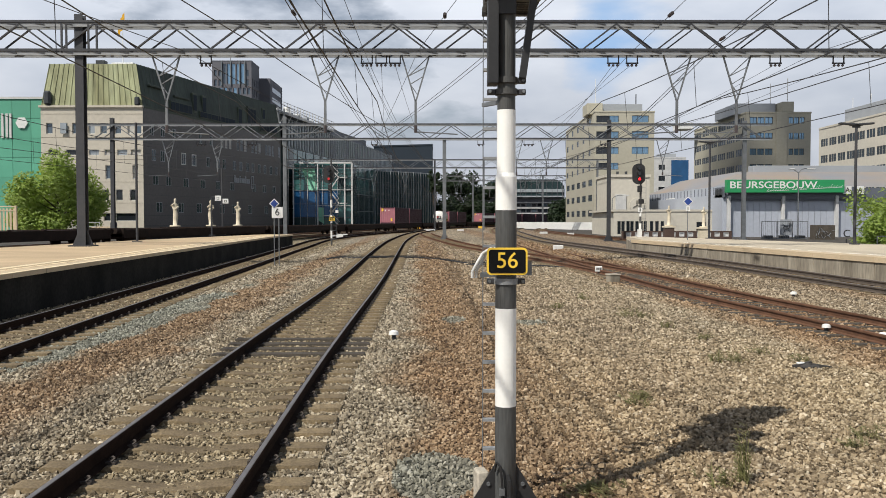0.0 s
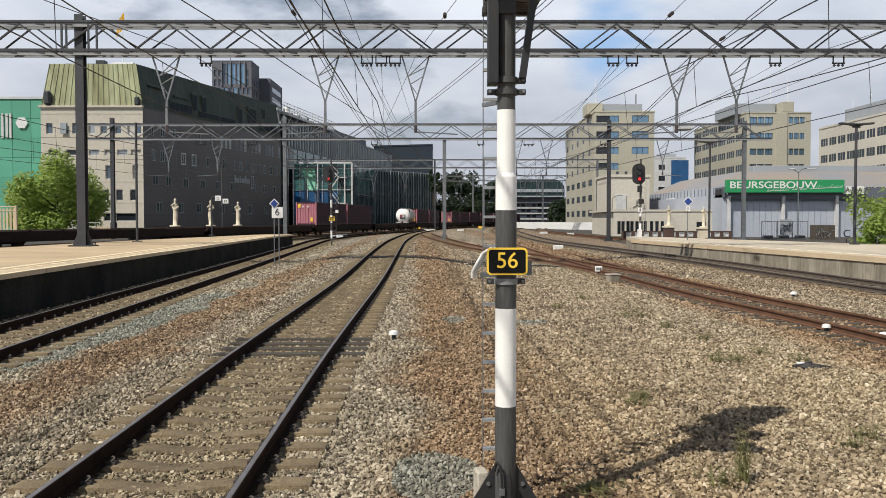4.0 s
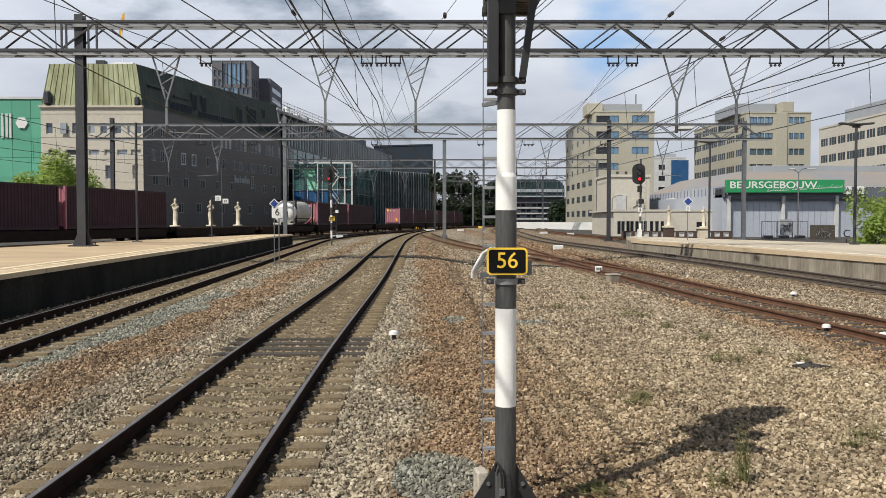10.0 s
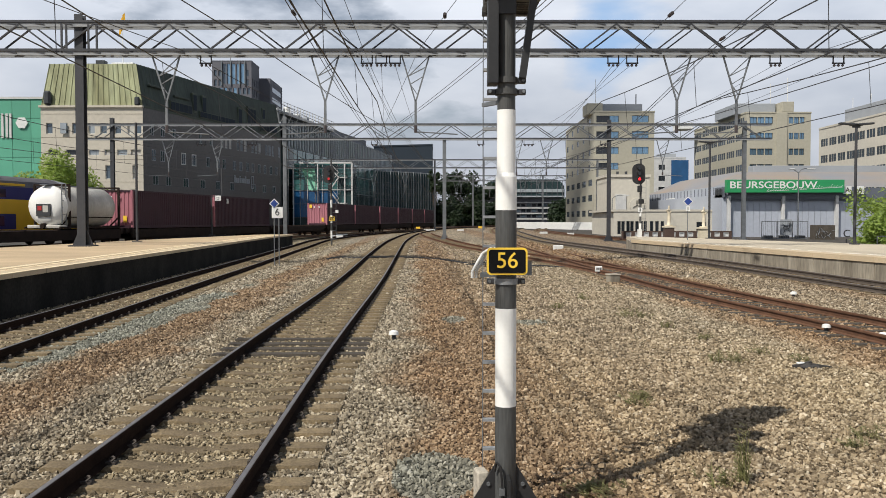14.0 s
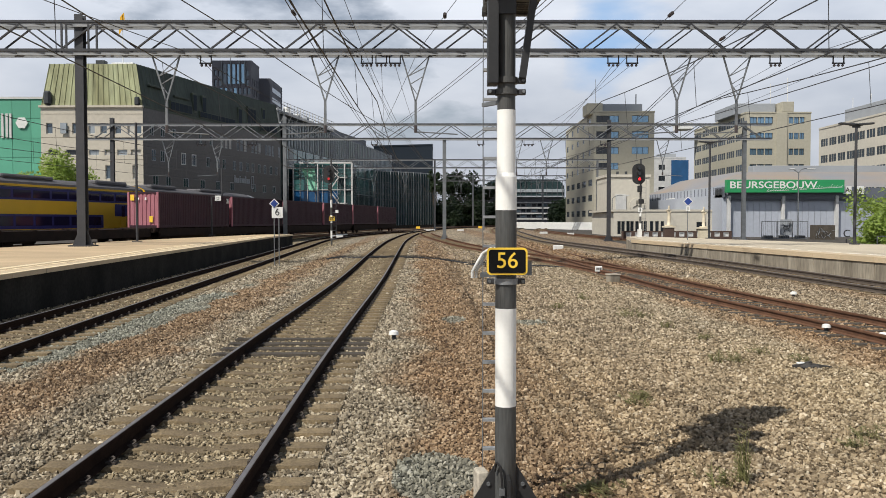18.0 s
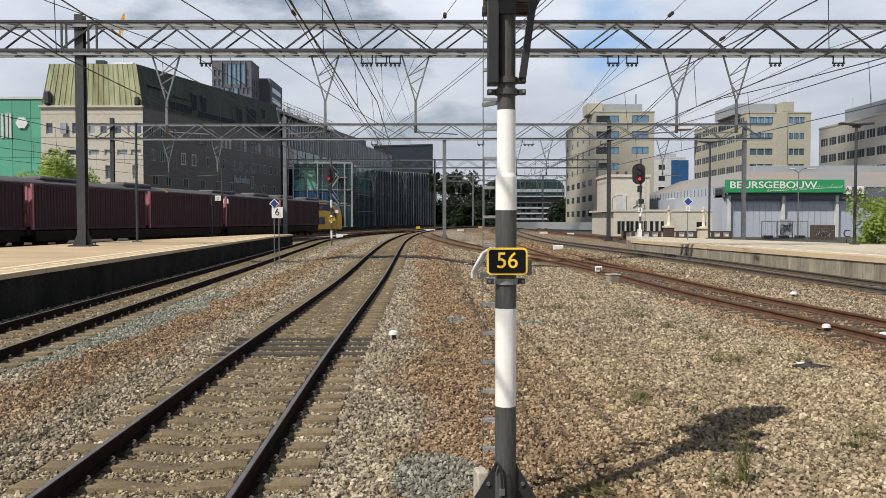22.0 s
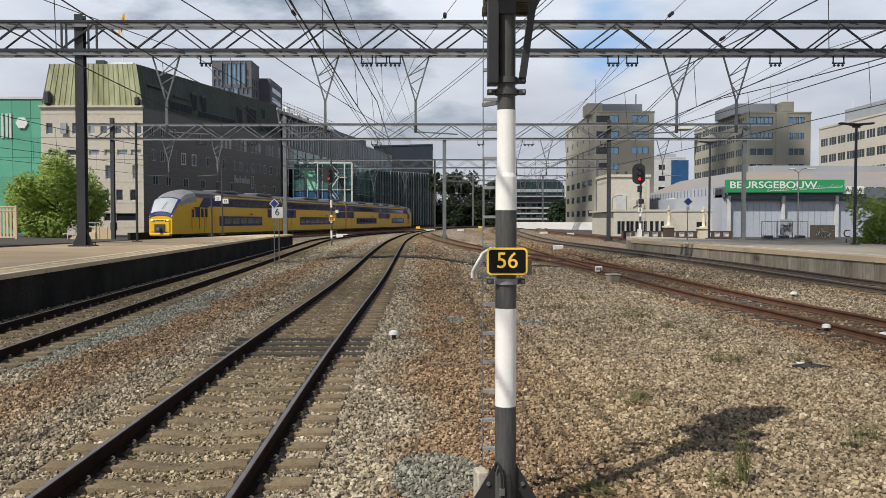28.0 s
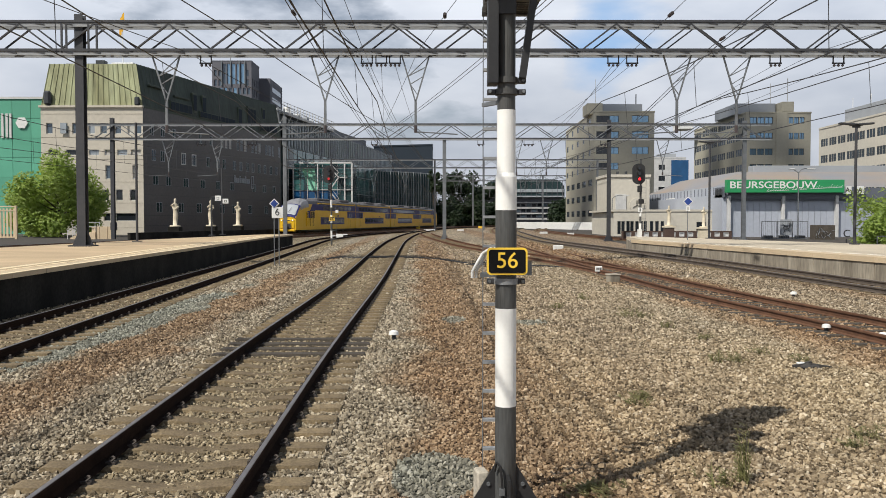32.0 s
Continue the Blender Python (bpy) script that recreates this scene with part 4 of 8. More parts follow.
def facade(parent, m, w, h, holes, material, depth=0.3, frame="frame_dark", mullions=1, name="wall", z0=0.0, label="", pane="glass_dark", rail=False, tops=None):
    """A wall with real openings: local x runs along it, z up, -y outwards. holes: (x0, z0, x1, z1[, pane])."""
    xs = sorted({0.0, w, *(round(q[0], 3) for q in holes), *(round(q[2], 3) for q in holes)})
    zs = sorted({z0, h, *(round(q[1], 3) for q in holes), *(round(q[3], 3) for q in holes)})
    vs, fs = [], []

    def quad(*p):
        n = len(vs)
        vs.extend(p)
        fs.append((n, n + 1, n + 2, n + 3))

    def inside(x, z):
        return any(q[0] < x < q[2] and q[1] < z < q[3] for q in holes)
    for a, b in zip(zs, zs[1:]):
        run = None
        for c, d in zip(xs, xs[1:]):
            if inside((c + d) / 2, (a + b) / 2):
                if run is not None:
                    quad((run, 0, a), (c, 0, a), (c, 0, b), (run, 0, b))
                    run = None
            elif run is None:
                run = c
        if run is not None:
            quad((run, 0, a), (w, 0, a), (w, 0, b), (run, 0, b))
    for q in holes:
        a, c, b, d = q[:4]
        quad((a, 0, c), (a, depth, c), (b, depth, c), (b, 0, c))
        quad((a, 0, d), (b, 0, d), (b, depth, d), (a, depth, d))
        quad((a, 0, c), (a, 0, d), (a, depth, d), (a, depth, c))
        quad((b, 0, c), (b, depth, c), (b, depth, d), (b, 0, d))
    wall = piece(name, raw([m @ Vector(v) for v in vs], fs, name), material, parent, label)
    for q in holes:
        a, c, b, d = q[:4]
        bm = bmesh.new()
        add_box(bm, (a + b) / 2, depth - 0.06, (c + d) / 2, b - a, 0.03, d - c)
        bm.transform(m)
        win = part("window", bm, q[4] if len(q) > 4 else pane, wall)
        bm = bmesh.new()
        f = 0.07
        for z in (c + f / 2, d - f / 2) + (((c + 0.62 * (d - c)),) if rail else ()):
            add_box(bm, (a + b) / 2, depth - 0.10, z, b - a, 0.06, f)
        k = mullions if (b - a) < 3 else max(mullions, round((b - a) / 1.2) - 1)
        for i in range(k + 2):
            add_box(bm, a + f / 2 + (b - a - f) * i / (k + 1), depth - 0.10, (c + d) / 2, f, 0.06, d - c - 2 * f)
        bm.transform(m)
        part("window_frame", bm, frame, win)
    return wall


def along(ax, ay, bx, by, z=0.0):
    """The pose of a facade that runs from a to b, seen from its right-hand side, and its length."""
    d = math.hypot(bx - ax, by - ay)
    return pose(ax, ay, z, 0, 0, math.degrees(math.atan2(by - ay, bx - ax))), d


def build_copper_house():
    """The big block with the copper mansard."""
    t = thing("office_block", label="large dark stone block with a green copper mansard roof", category="building")
    A, B, C = (-53.4, 113.0), (-39.85, 113.0), (-29.6, 155.0)
    D = (-47.0, 159.0)
    he, hr = 17.05, 22.95
    m1, w1 = along(*A, *B)
    holes = [(x, 13.6, x + 0.85, 15.0, p) for x, p in ((0.7, "glass_mid"), (2.7, "glass_mid"), (4.15, "glass_mid"), (6.3, "glass_pale"), (7.9, "glass_mid"), (9.8, "glass_mid"), (11.5, "blind"), (12.5, "glass_mid"))]
    holes += [(x, 10.75, x + 1.35, 11.5, p) for x, p in ((0.9, "glass_dark"), (3.3, "glass_dark"), (6.3, "glass_pale"), (8.4, "blind"), (10.1, "glass_pale"), (11.9, "blind"))]
    holes += [(x, 7.6, x + 0.75, 9.4, p) for x, p in ((2.9, "blind"), (8.5, "glass_mid"), (12.1, "blind"))]
    holes += [(x, 4.75, x + 0.9, 6.2, "glass_dark") for x in (5.6, 8.0, 9.85, 11.7)]
    holes += [(5.2, 2.0, 6.8, 3.05, "glass_dark"), (8.2, 2.0, 9.1, 3.05, "glass_dark"), (9.8, 2.0, 12.7, 3.05, "glass_dark")]
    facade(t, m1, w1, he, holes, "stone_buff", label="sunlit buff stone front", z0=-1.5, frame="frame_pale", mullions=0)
    # the casement that stands open
    bm = box(3.1, -0.28, 14.3, 0.8, 0.06, 1.4)
    bm.transform(m1 @ pose(0, 0, 0))
    part("open_casement", bm, "glass_pale", t)
    for z in (1.1, 4.4, 7.2, 10.2, 13.1, 16.2):
        bm = box(w1 / 2, -0.012, z, w1, 0.02, 0.05)
        bm.transform(m1)
        part("string_course", bm, "wall_pale", t)
    m2, w2 = along(*B, *C)
    holes = []
    rnd = random.Random(11)
    x, k = 21.0, 0
    while x + 1.0 < w2:
        if k % 4 != 3:
            # paler panes in this row imitate reflections by their colour
            holes.append((x, 13.5, x + 0.85, 15.3, rnd.choice(("glass_pale", "glass_mid", "glass_mid", "blind"))))
        x += 1.32
        k += 1
    for x in (1.6, 4.2, 7.2, 14.4, 17.6):
        holes.append((x, 13.6, x + 0.9, 15.0, "glass_deep"))
    for x, p in ((2.0, "glass_mid"), (4.1, "glass_deep"), (9.5, "glass_mid"), (12.4, "glass_mid"), (16.6, "glass_deep"), (19.6, "glass_mid"), (21.6, "glass_deep"), (25.0, "glass_mid"), (27.2, "glass_mid"), (29.6, "glass_deep"), (31.6, "glass_mid"), (34.0, "glass_deep"), (36.2, "glass_mid"), (38.6, "glass_deep"), (40.8, "glass_mid")):
        holes.append((x, 10.2, x + 1.0, 11.7, p))
    for x in (2.2, 5.4, 10.0, 14.8, 19.4, 24.0, 31.8, 35.8, 39.6):
        holes.append((x, 6.9, x + 1.3, 8.2, "glass_deep"))
    for x in (3.0, 8.6, 13.6, 20.6, 24.6, 30.2, 36.4):
        holes.append((x, 3.2, x + 1.4, 4.6, "glass_deep"))
    side = facade(t, m2, w2, he, holes, "brick_grey", label="dark polished stone side, shade included in its colour", z0=-1.5, depth=0.12, frame="plant_grey")
    for q in (9.5, 12.4):
        bm = bmesh.new()
        for dx, dz, sx, sz in ((0.5, -0.06, 1.24, 0.1), (0.5, 1.56, 1.24, 0.1), (-0.06, 0.75, 0.1, 1.6), (1.06, 0.75, 0.1, 1.6)):
            add_box(bm, q + dx, -0.03, 10.2 + dz, sx, 0.06, sz)
        bm.transform(m2)
        part("pale_surround", bm, "frame_pale", side)
    # thin joints of the stone cladding
    for i in range(1, 12):
        bm = box(w2 / 2, -0.006, 16.6 * i / 12, w2, 0.01, 0.035)
        bm.transform(m2)
        part("cladding_joint", bm, "frame_dark", side)
    part("core", prism([(A[0], A[1] + 0.4), (B[0] - 0.5, B[1] + 0.4), (C[0] - 0.5, C[1]), D], -1.5, he - 0.05), "brick_grey", t)
    part("cornice", prism([(A[0] - 0.2, A[1] - 0.25), (B[0] + 0.05, B[1] - 0.25), (B[0] + 0.05, B[1] + 0.3), (A[0] - 0.2, A[1] + 0.3)], he, he + 0.28), "stone_buff", t)
    part("side_gutter", prism([(B[0] + 0.12, B[1] + 0.3), (C[0] + 0.12, C[1]), (D[0], D[1]), (A[0], A[1] + 0.3)], he, he + 0.275), "copper_dark", t)
    # mansard: the four leaning faces and a flat top
    lean = 0.75
    low = [(A[0] + 0.1, A[1] + 0.1), (B[0] + 0.02, B[1] + 0.1), (C[0] + 0.02, C[1] - 0.2), (D[0], D[1] - 0.2)]
    top = [(A[0] + 0.9, A[1] + 0.9), (B[0] - lean - 0.3, B[1] + 0.9), (C[0] - lean, C[1] - lean), (D[0] + lean, D[1] - lean)]
    vs = [(x, y, he + 0.28) for x, y in low] + [(x, y, hr) for x, y in top]
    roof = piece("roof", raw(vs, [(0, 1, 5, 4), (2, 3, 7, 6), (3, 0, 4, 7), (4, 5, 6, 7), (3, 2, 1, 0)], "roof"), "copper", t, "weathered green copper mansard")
    # this slope's shade is put into a darker copper colour
    piece("side_slope", raw(vs, [(1, 2, 6, 5)], "side_slope"), "copper_shaded", roof, "weathered copper slope with shade in its colour")
    for (p0, p1), (q0, q1), gap in (((low[0], low[1]), (top[0], top[1]), 0.72), ((low[1], low[2]), (top[1], top[2]), 0.9)):
        n = int(math.dist(p0, p1) / gap)
        for i in range(n + 1):
            f = i / n
            a = (p0[0] + (p1[0] - p0[0]) * f, p0[1] + (p1[1] - p0[1]) * f - 0.03, he + 0.32)
            b = (q0[0] + (q1[0] - q0[0]) * f, q0[1] + (q1[1] - q0[1]) * f - 0.03, hr + 0.02)
            # seams on the shaded slope are coloured darker to match it
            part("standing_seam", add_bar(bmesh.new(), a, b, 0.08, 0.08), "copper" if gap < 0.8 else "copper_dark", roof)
    # dormers and long window strips on the side slope: start, end, foot, head
    for s0, s1, z0, z1 in ((6.6, 12.3, 17.5, 18.9), (12.9, 13.9, 18.0, 20.9), (15.6, 16.7, 18.0, 20.9), (14.5, 25.5, 17.45, 18.4), (27.0, 28.2, 17.7, 20.6), (30.4, 33.4, 17.8, 21.2), (35.0, 41.5, 17.5, 19.0), (2.0, 6.0, 20.2, 20.45), (8.0, 12.0, 19.6, 19.85), (36.2, 37.2, 19.6, 21.6)):
        k = ((z0 + z1) / 2 - he) / (hr - he)
        bm = box((s0 + s1) / 2, lean * k - 0.05, (z0 + z1) / 2, s1 - s0, 0.5, z1 - z0, 0, 0.03)
        bm.transform(m2)
        dm = part("dormer", bm, "copper_dark", roof)
        if z1 - z0 > 0.5:
            bm = bmesh.new()
            n = max(1, round((s1 - s0) / 1.1))
            for i in range(n):
                add_box(bm, s0 + (s1 - s0) * (i + 0.5) / n, lean * k - 0.315, (z0 + z1) / 2, (s1 - s0) / n - 0.14, 0.03, (z1 - z0) * 0.78)
            bm.transform(m2)
            part("dormer_window", bm, "block", dm)
    part("roof_plant", box(-49.2, 117, hr + 0.25, 4.2, 2.0, 0.5, 0, 0.05), "plant_grey", t)
    part("roof_plant", box(-46.6, 116.5, hr + 0.45, 1.2, 1.2, 0.9, 0, 0.05), "frame_dark", t)
    part("roof_plant", box(-43.6, 117, hr + 0.3, 3.0, 2.0, 0.6, 0, 0.05), "white", t)
    part("corner_box", box(A[0] + 1.0, A[1] - 0.1, 18.3, 0.95, 0.8, 1.9, 0, 0.25), "frame_dark", t)
    part("corner_box", box(B[0] - 0.7, B[1] - 0.1, 17.9, 0.6, 0.5, 1.1, 0, 0.1), "frame_dark", t)
    # unreadable company sign, as bars
    for i in range(9):
        bm = box(25.4 + i * 0.62, -0.1, 8.5 + (0.12 if i % 3 else 0.3), 0.40, 0.08, 0.8 if i % 3 else 1.15)
        bm.transform(m2)
        part("sign_bar", bm, "plant_grey", t)
    bm = bmesh.new()
    for dx, dz, sx, sz in ((0, 1.0, 0.9, 0.14), (0, -1.0, 0.9, 0.14), (-0.4, 0, 0.14, 1.9), (0.4, 0, 0.14, 1.9)):
        add_box(bm, 31.7 + dx, -0.1, 8.5 + dz, sx, 0.08, sz)
    bm.transform(m2)
    part("sign_ring", bm, "plant_grey", t)


def build_green_house():
    t = thing("green_building", label="green panel-clad building with a hexagonal white sign", category="building")
    x0, x1, y, h = -78.0, -54.6, 118.0, 18.9
    part("core", box((x0 + x1) / 2, y + 6.3, h / 2 - 0.8, x1 - x0, 12, h + 1.4), "green_clad", t)
    n, k = 9, 7
    pw, ph = (x1 - x0) / n, h / k
    for i in range(n):
        for j in range(k):
            part("panel", box(x0 + pw * (i + 0.5), y + 0.2, ph * (j + 0.5), pw - 0.04, 0.12, ph - 0.04, 0, 0.01), "green_clad", t)
    part("coping", box((x0 + x1) / 2, y + 6.2, h + 0.15, x1 - x0 + 0.4, 12.4, 0.3), "frame_pale", t)
    part("corner_trim", box(x1 - 0.2, y + 0.05, h / 2, 0.45, 0.4, h + 1), "frame_pale", t)
    bm = bmesh.new()
    bmesh.ops.create_cone(bm, cap_ends=True, segments=6, radius1=0.85, radius2=0.85, depth=0.15, matrix=pose(-58.4, y + 0.02, 15.6, 90, 0, 0) @ pose(0, 0, 0, 0, 0, 30))
    part("hexagon_sign", bm, "white", t)
    for x in (-61.1, -60.5, -60.0):
        part("louvre_strip", box(x, y + 0.05, 15.2, 0.32, 0.1, 3.4), "frame_pale", t)


def build_glass_house():
    """The long glazed building with pale louvres above and dark glass below."""
    t = thing("glass_building", label="long teal glass building with pale louvred roof storey", category="building")
    A, B = (-31.0, 165.0), (-16.0, 262.0)
    m, w = along(*A, *B)
    part("core", prism([(A[0] - 0.6, A[1]), (B[0] - 0.6, B[1]), (B[0] - 20, B[1] + 2), (A[0] - 20, A[1] + 2)], -0.5, 20.6), "curtain_grey", t)
    n = 34
    for i in range(n):
        for j, (z0, z1, mt) in enumerate(((0, 4.4, "glass_deep"), (4.5, 8.8, "glass_deep"), (8.9, 13.2, "glass_teal"), (13.3, 16.4, "glass_teal"))):
            bm = box(w * (i + 0.5) / n, -0.05, (z0 + z1) / 2, w / n - 0.1, 0.08, z1 - z0)
            bm.transform(m)
            part("glass_pane", bm, mt if (i * 5 + j * 3) % 7 else "glass_deep", t)
    for i in range(56):
        bm = box(w * (i + 0.5) / 56, -0.25, 19.2, 0.5, 0.18, 5.4)
        bm.transform(m)
        part("louvre", bm, "louvre", t)
    bm = box(w / 2, 0.1, 19.2, w, 0.2, 5.4)
    bm.transform(m)
    part("louvre_backing", bm, "curtain_grey", t)
    for z in (4.45, 8.85, 13.25, 16.5, 22.0):
        bm = box(w / 2, -0.12, z, w, 0.25, 0.16)
        bm.transform(m)
        part("ledge", bm, "steel_pale", t)
    for i in range(0, 19):
        bm = rod((w * i / 18, -1.0, 0), (w * i / 18, -1.0, 16.5), 0.09, 6)
        bm.transform(m)
        part("fin", bm, "steel_pale", t)
    # roof plant deck with railings, seen from below
    def put(name, bm, material, label=""):
        bm.transform(m)
        return part(name, bm, material, t, label)
    put("plant_deck", box(14, 1.4, 22.5, 34, 5.0, 0.35), "frame_dark")
    put("deck_edge", box(14, -1.15, 22.6, 34, 0.14, 0.5), "frame_pale", "pale steel deck edge")
    rnd = random.Random(9)
    for i in range(16):
        put("roof_unit", box(-1.5 + i * 2.0, 0.2 + 1.2 * rnd.random(), 23.0 + 0.3 * rnd.random(), 1.3, 1.4, 0.7 + 0.7 * rnd.random(), 0, 0.05), "plant_grey" if i % 3 else "white")
    put("vent_dome", rod((2.6, 0.2, 22.7), (2.6, 0.2, 24.3), 0.9, 14, 0.6), "white")
    for z in (23.4, 24.0, 24.6):
        put("roof_rail", box(14, -1.1, z, 34, 0.08, 0.08), "frame_pale")
    for i in range(18):
        put("rail_post", box(-2.6 + i * 2, -1.1, 23.6, 0.1, 0.1, 2.2), "frame_pale")
    for i in range(9):
        put("deck_bracket", add_bar(bmesh.new(), (-2 + i * 3.9, -1.1, 22.4), (-2 + i * 3.9, 0.0, 20.6), 0.12, 0.12), "frame_pale")
    # pale steel frame at the near end
    for x in (-5.8, -2.6):
        put("frame_post", box(x, -1.1, 11.5, 0.35, 0.35, 23.5), "steel_pale")
    for z in (17.5, 20.0, 22.6):
        put("frame_beam", box(-3.4, -1.1, z, 6.0, 0.3, 0.3), "steel_pale")
    part("set_back_storey", prism([(-28.3, 204), (-21.8, 241), (-28, 244), (-36, 206)], 20.6, 24.5), "hall_band", t)


def build_stair_cube():
    """The glazed stair tower in a white frame."""
    t = thing("stair_tower", label="teal glass stair tower in a white steel frame", category="building")
    x0, x1, y, h = -29.4, -17.6, 164.0, 13.2
    part("core", box((x0 + x1) / 2, y + 7.0, 6.3, x1 - x0 - 0.4, 8, 12.8), "glass_deep", t)
    n = 8
    pw, ph = (x1 - x0) / n, h / 5
    for i in range(n):
        for j in range(5):
            if i < 4:
                mt = "glass_deep" if j == 0 else ("pane_blue" if j in (1, 2) else "glass_teal")
            else:
                mt = "pane_blue" if j in (1, 2) and i < 6 else ("glass_teal" if (i + j) % 3 else "glass_deep")
            part("glass_pane", box(x0 + pw * (i + 0.5), y + 2.0, ph * (j + 0.5), pw - 0.08, 0.06, ph - 0.08), mt, t)
    # slanting mint-green wall panels that show in the upper glazing
    for pts in (((-27.6, 12.3), (-25.0, 12.3), (-24.6, 7.9), (-26.2, 8.0)), ((-24.5, 4.6), (-23.3, 4.6), (-23.3, 1.4), (-24.6, 2.2))):
        bm = bmesh.new()
        fr = [bm.verts.new((u, y + 1.88, v)) for u, v in pts]
        bk = [bm.verts.new((u, y + 1.94, v)) for u, v in pts]
        bm.faces.new(fr[::-1])
        bm.faces.new(bk)
        for q in range(4):
            bm.faces.new((fr[q], fr[(q + 1) % 4], bk[(q + 1) % 4], bk[q]))
        bmesh.ops.recalc_face_normals(bm, faces=bm.faces)
        part("mint_panel", bm, "mint", t, "mint green panel")
    for x, w in ((x0 + 0.5, 0.22), (-24.2, 0.2), (-19.0, 0.24), (x1, 0.32)):
        part("column", box(x, y, h / 2, w, 0.24, h), "frame_pale", t)
    for i in range(1, n):
        part("mullion", box(x0 + (x1 - x0) * i / n, y + 1.82, h / 2, 0.06, 0.08, h), "frame_pale", t)
    for z in (2.7, 5.3, 7.9, 10.6):
        part("transom", box((x0 + x1) / 2, y + 1.84, z, x1 - x0, 0.08, 0.06), "steel_pale", t)
    part("beam", box((x0 + x1) / 2 + 0.8, y, h, x1 - x0 - 1.6, 0.34, 0.34), "frame_pale", t)
    for z in (8.0, 4.9):
        part("beam", box(-21.0, y, z, 6.6, 0.3, 0.1), "frame_pale", t)
    # zigzag stair flights with landings and rails
    for k, (xa, za, xb, zb) in enumerate(((-22.0, 12.4, -20.2, 10.4), (-22.0, 7.9, -20.2, 10.4), (-22.0, 7.9, -20.2, 5.4), (-22.0, 3.0, -20.2, 5.4), (-22.0, 3.0, -20.0, 0.8))):
        fl = part("stair_flight", add_bar(bmesh.new(), (xa, y + 0.6, za), (xb, y + 0.6, zb), 0.6, 0.22), "frame_pale", t)
        part("stair_rail", add_bar(bmesh.new(), (xa, y + 0.2, za + 0.95), (xb, y + 0.2, zb + 0.95), 0.07, 0.07), "frame_pale", fl)
        part("landing", box(-19.3 if k % 2 == 0 else -22.5, y + 0.6, zb if k % 2 == 0 else za, 1.4, 0.9, 0.16), "frame_pale", fl)


def tower(name, x0, x1, y0, y1, h, material, label, rows, cols, pane, wz=1.6, sidecols=4, z_first=3.0, step=3.4, wide=0.62, side="left", frame="frame_dark", spans=None):
    """A plain office tower with windows in its front and its visible flank."""
    t = thing(name, label=label, category="building")
    w, d = x1 - x0, y1 - y0
    part("core", box((x0 + x1) / 2, (y0 + y1) / 2, h / 2 - 0.6, w - 0.8, d - 0.8, h + 0.8), material, t)
    part("roof", box((x0 + x1) / 2, (y0 + y1) / 2, h, w + 0.1, d + 0.1, 0.4), material, t)
    cw = w / cols
    holes = [(cw * (i + 0.5 - wide / 2), z_first + step * j, cw * (i + 0.5 + wide / 2), z_first + step * j + wz) for i in range(cols) for j in range(rows)]
    if spans:
        holes = [(w * a, z_first + step * j, w * b, z_first + step * j + wz, p) for a, b, p in spans for j in range(rows)]
    m, _ = along(x0, y0, x1, y0)
    facade(t, m, w, h, holes, material, pane=pane, frame=frame, z0=-1.0)
    cw = d / sidecols
    holes = [(cw * (i + 0.5 - wide / 2), z_first + step * j, cw * (i + 0.5 + wide / 2), z_first + step * j + wz) for i in range(sidecols) for j in range(rows)]
    m, _ = along(x0, y1, x0, y0) if side == "left" else along(x1, y0, x1, y1)
    facade(t, m, d, h, holes, material, pane="glass_dark", frame=frame, z0=-1.0)
    return t


def build_annex():
    t = thing("glass_annex", label="dark teal glass annex with upright bars", category="building")
    A, B = (-19.4, 239.0), (-2.6, 256.0)
    m, w = along(*A, *B)
    part("core", prism([A, B, (-10, 270), (-17, 258)], -0.3, 16.2), "curtain_grey", t)
    for i in range(12):
        for j in range(4):
            bm = box(w * (i + 0.5) / 12, -0.06, 2.0 + 4.0 * j, w / 12 - 0.12, 0.08, 3.85)
            bm.transform(m)
            part("glass_pane", bm, "glass_deep", t)
    for j in range(5):
        bm = box(w / 2, -0.15, 4.0 * j + 0.02, w, 0.2, 0.14)
        bm.transform(m)
        part("ledge", bm, "steel_dark" if j < 4 else "louvre", t)
    for i in range(25):
        bm = box(w * i / 24, -0.3, 8.1, 0.10, 0.25, 16.2)
        bm.transform(m)
        part("upright_bar", bm, "curtain_grey" if i % 3 else "louvre", t)


build_annex()
build_copper_house()
build_green_house()
build_glass_house()
build_stair_cube()

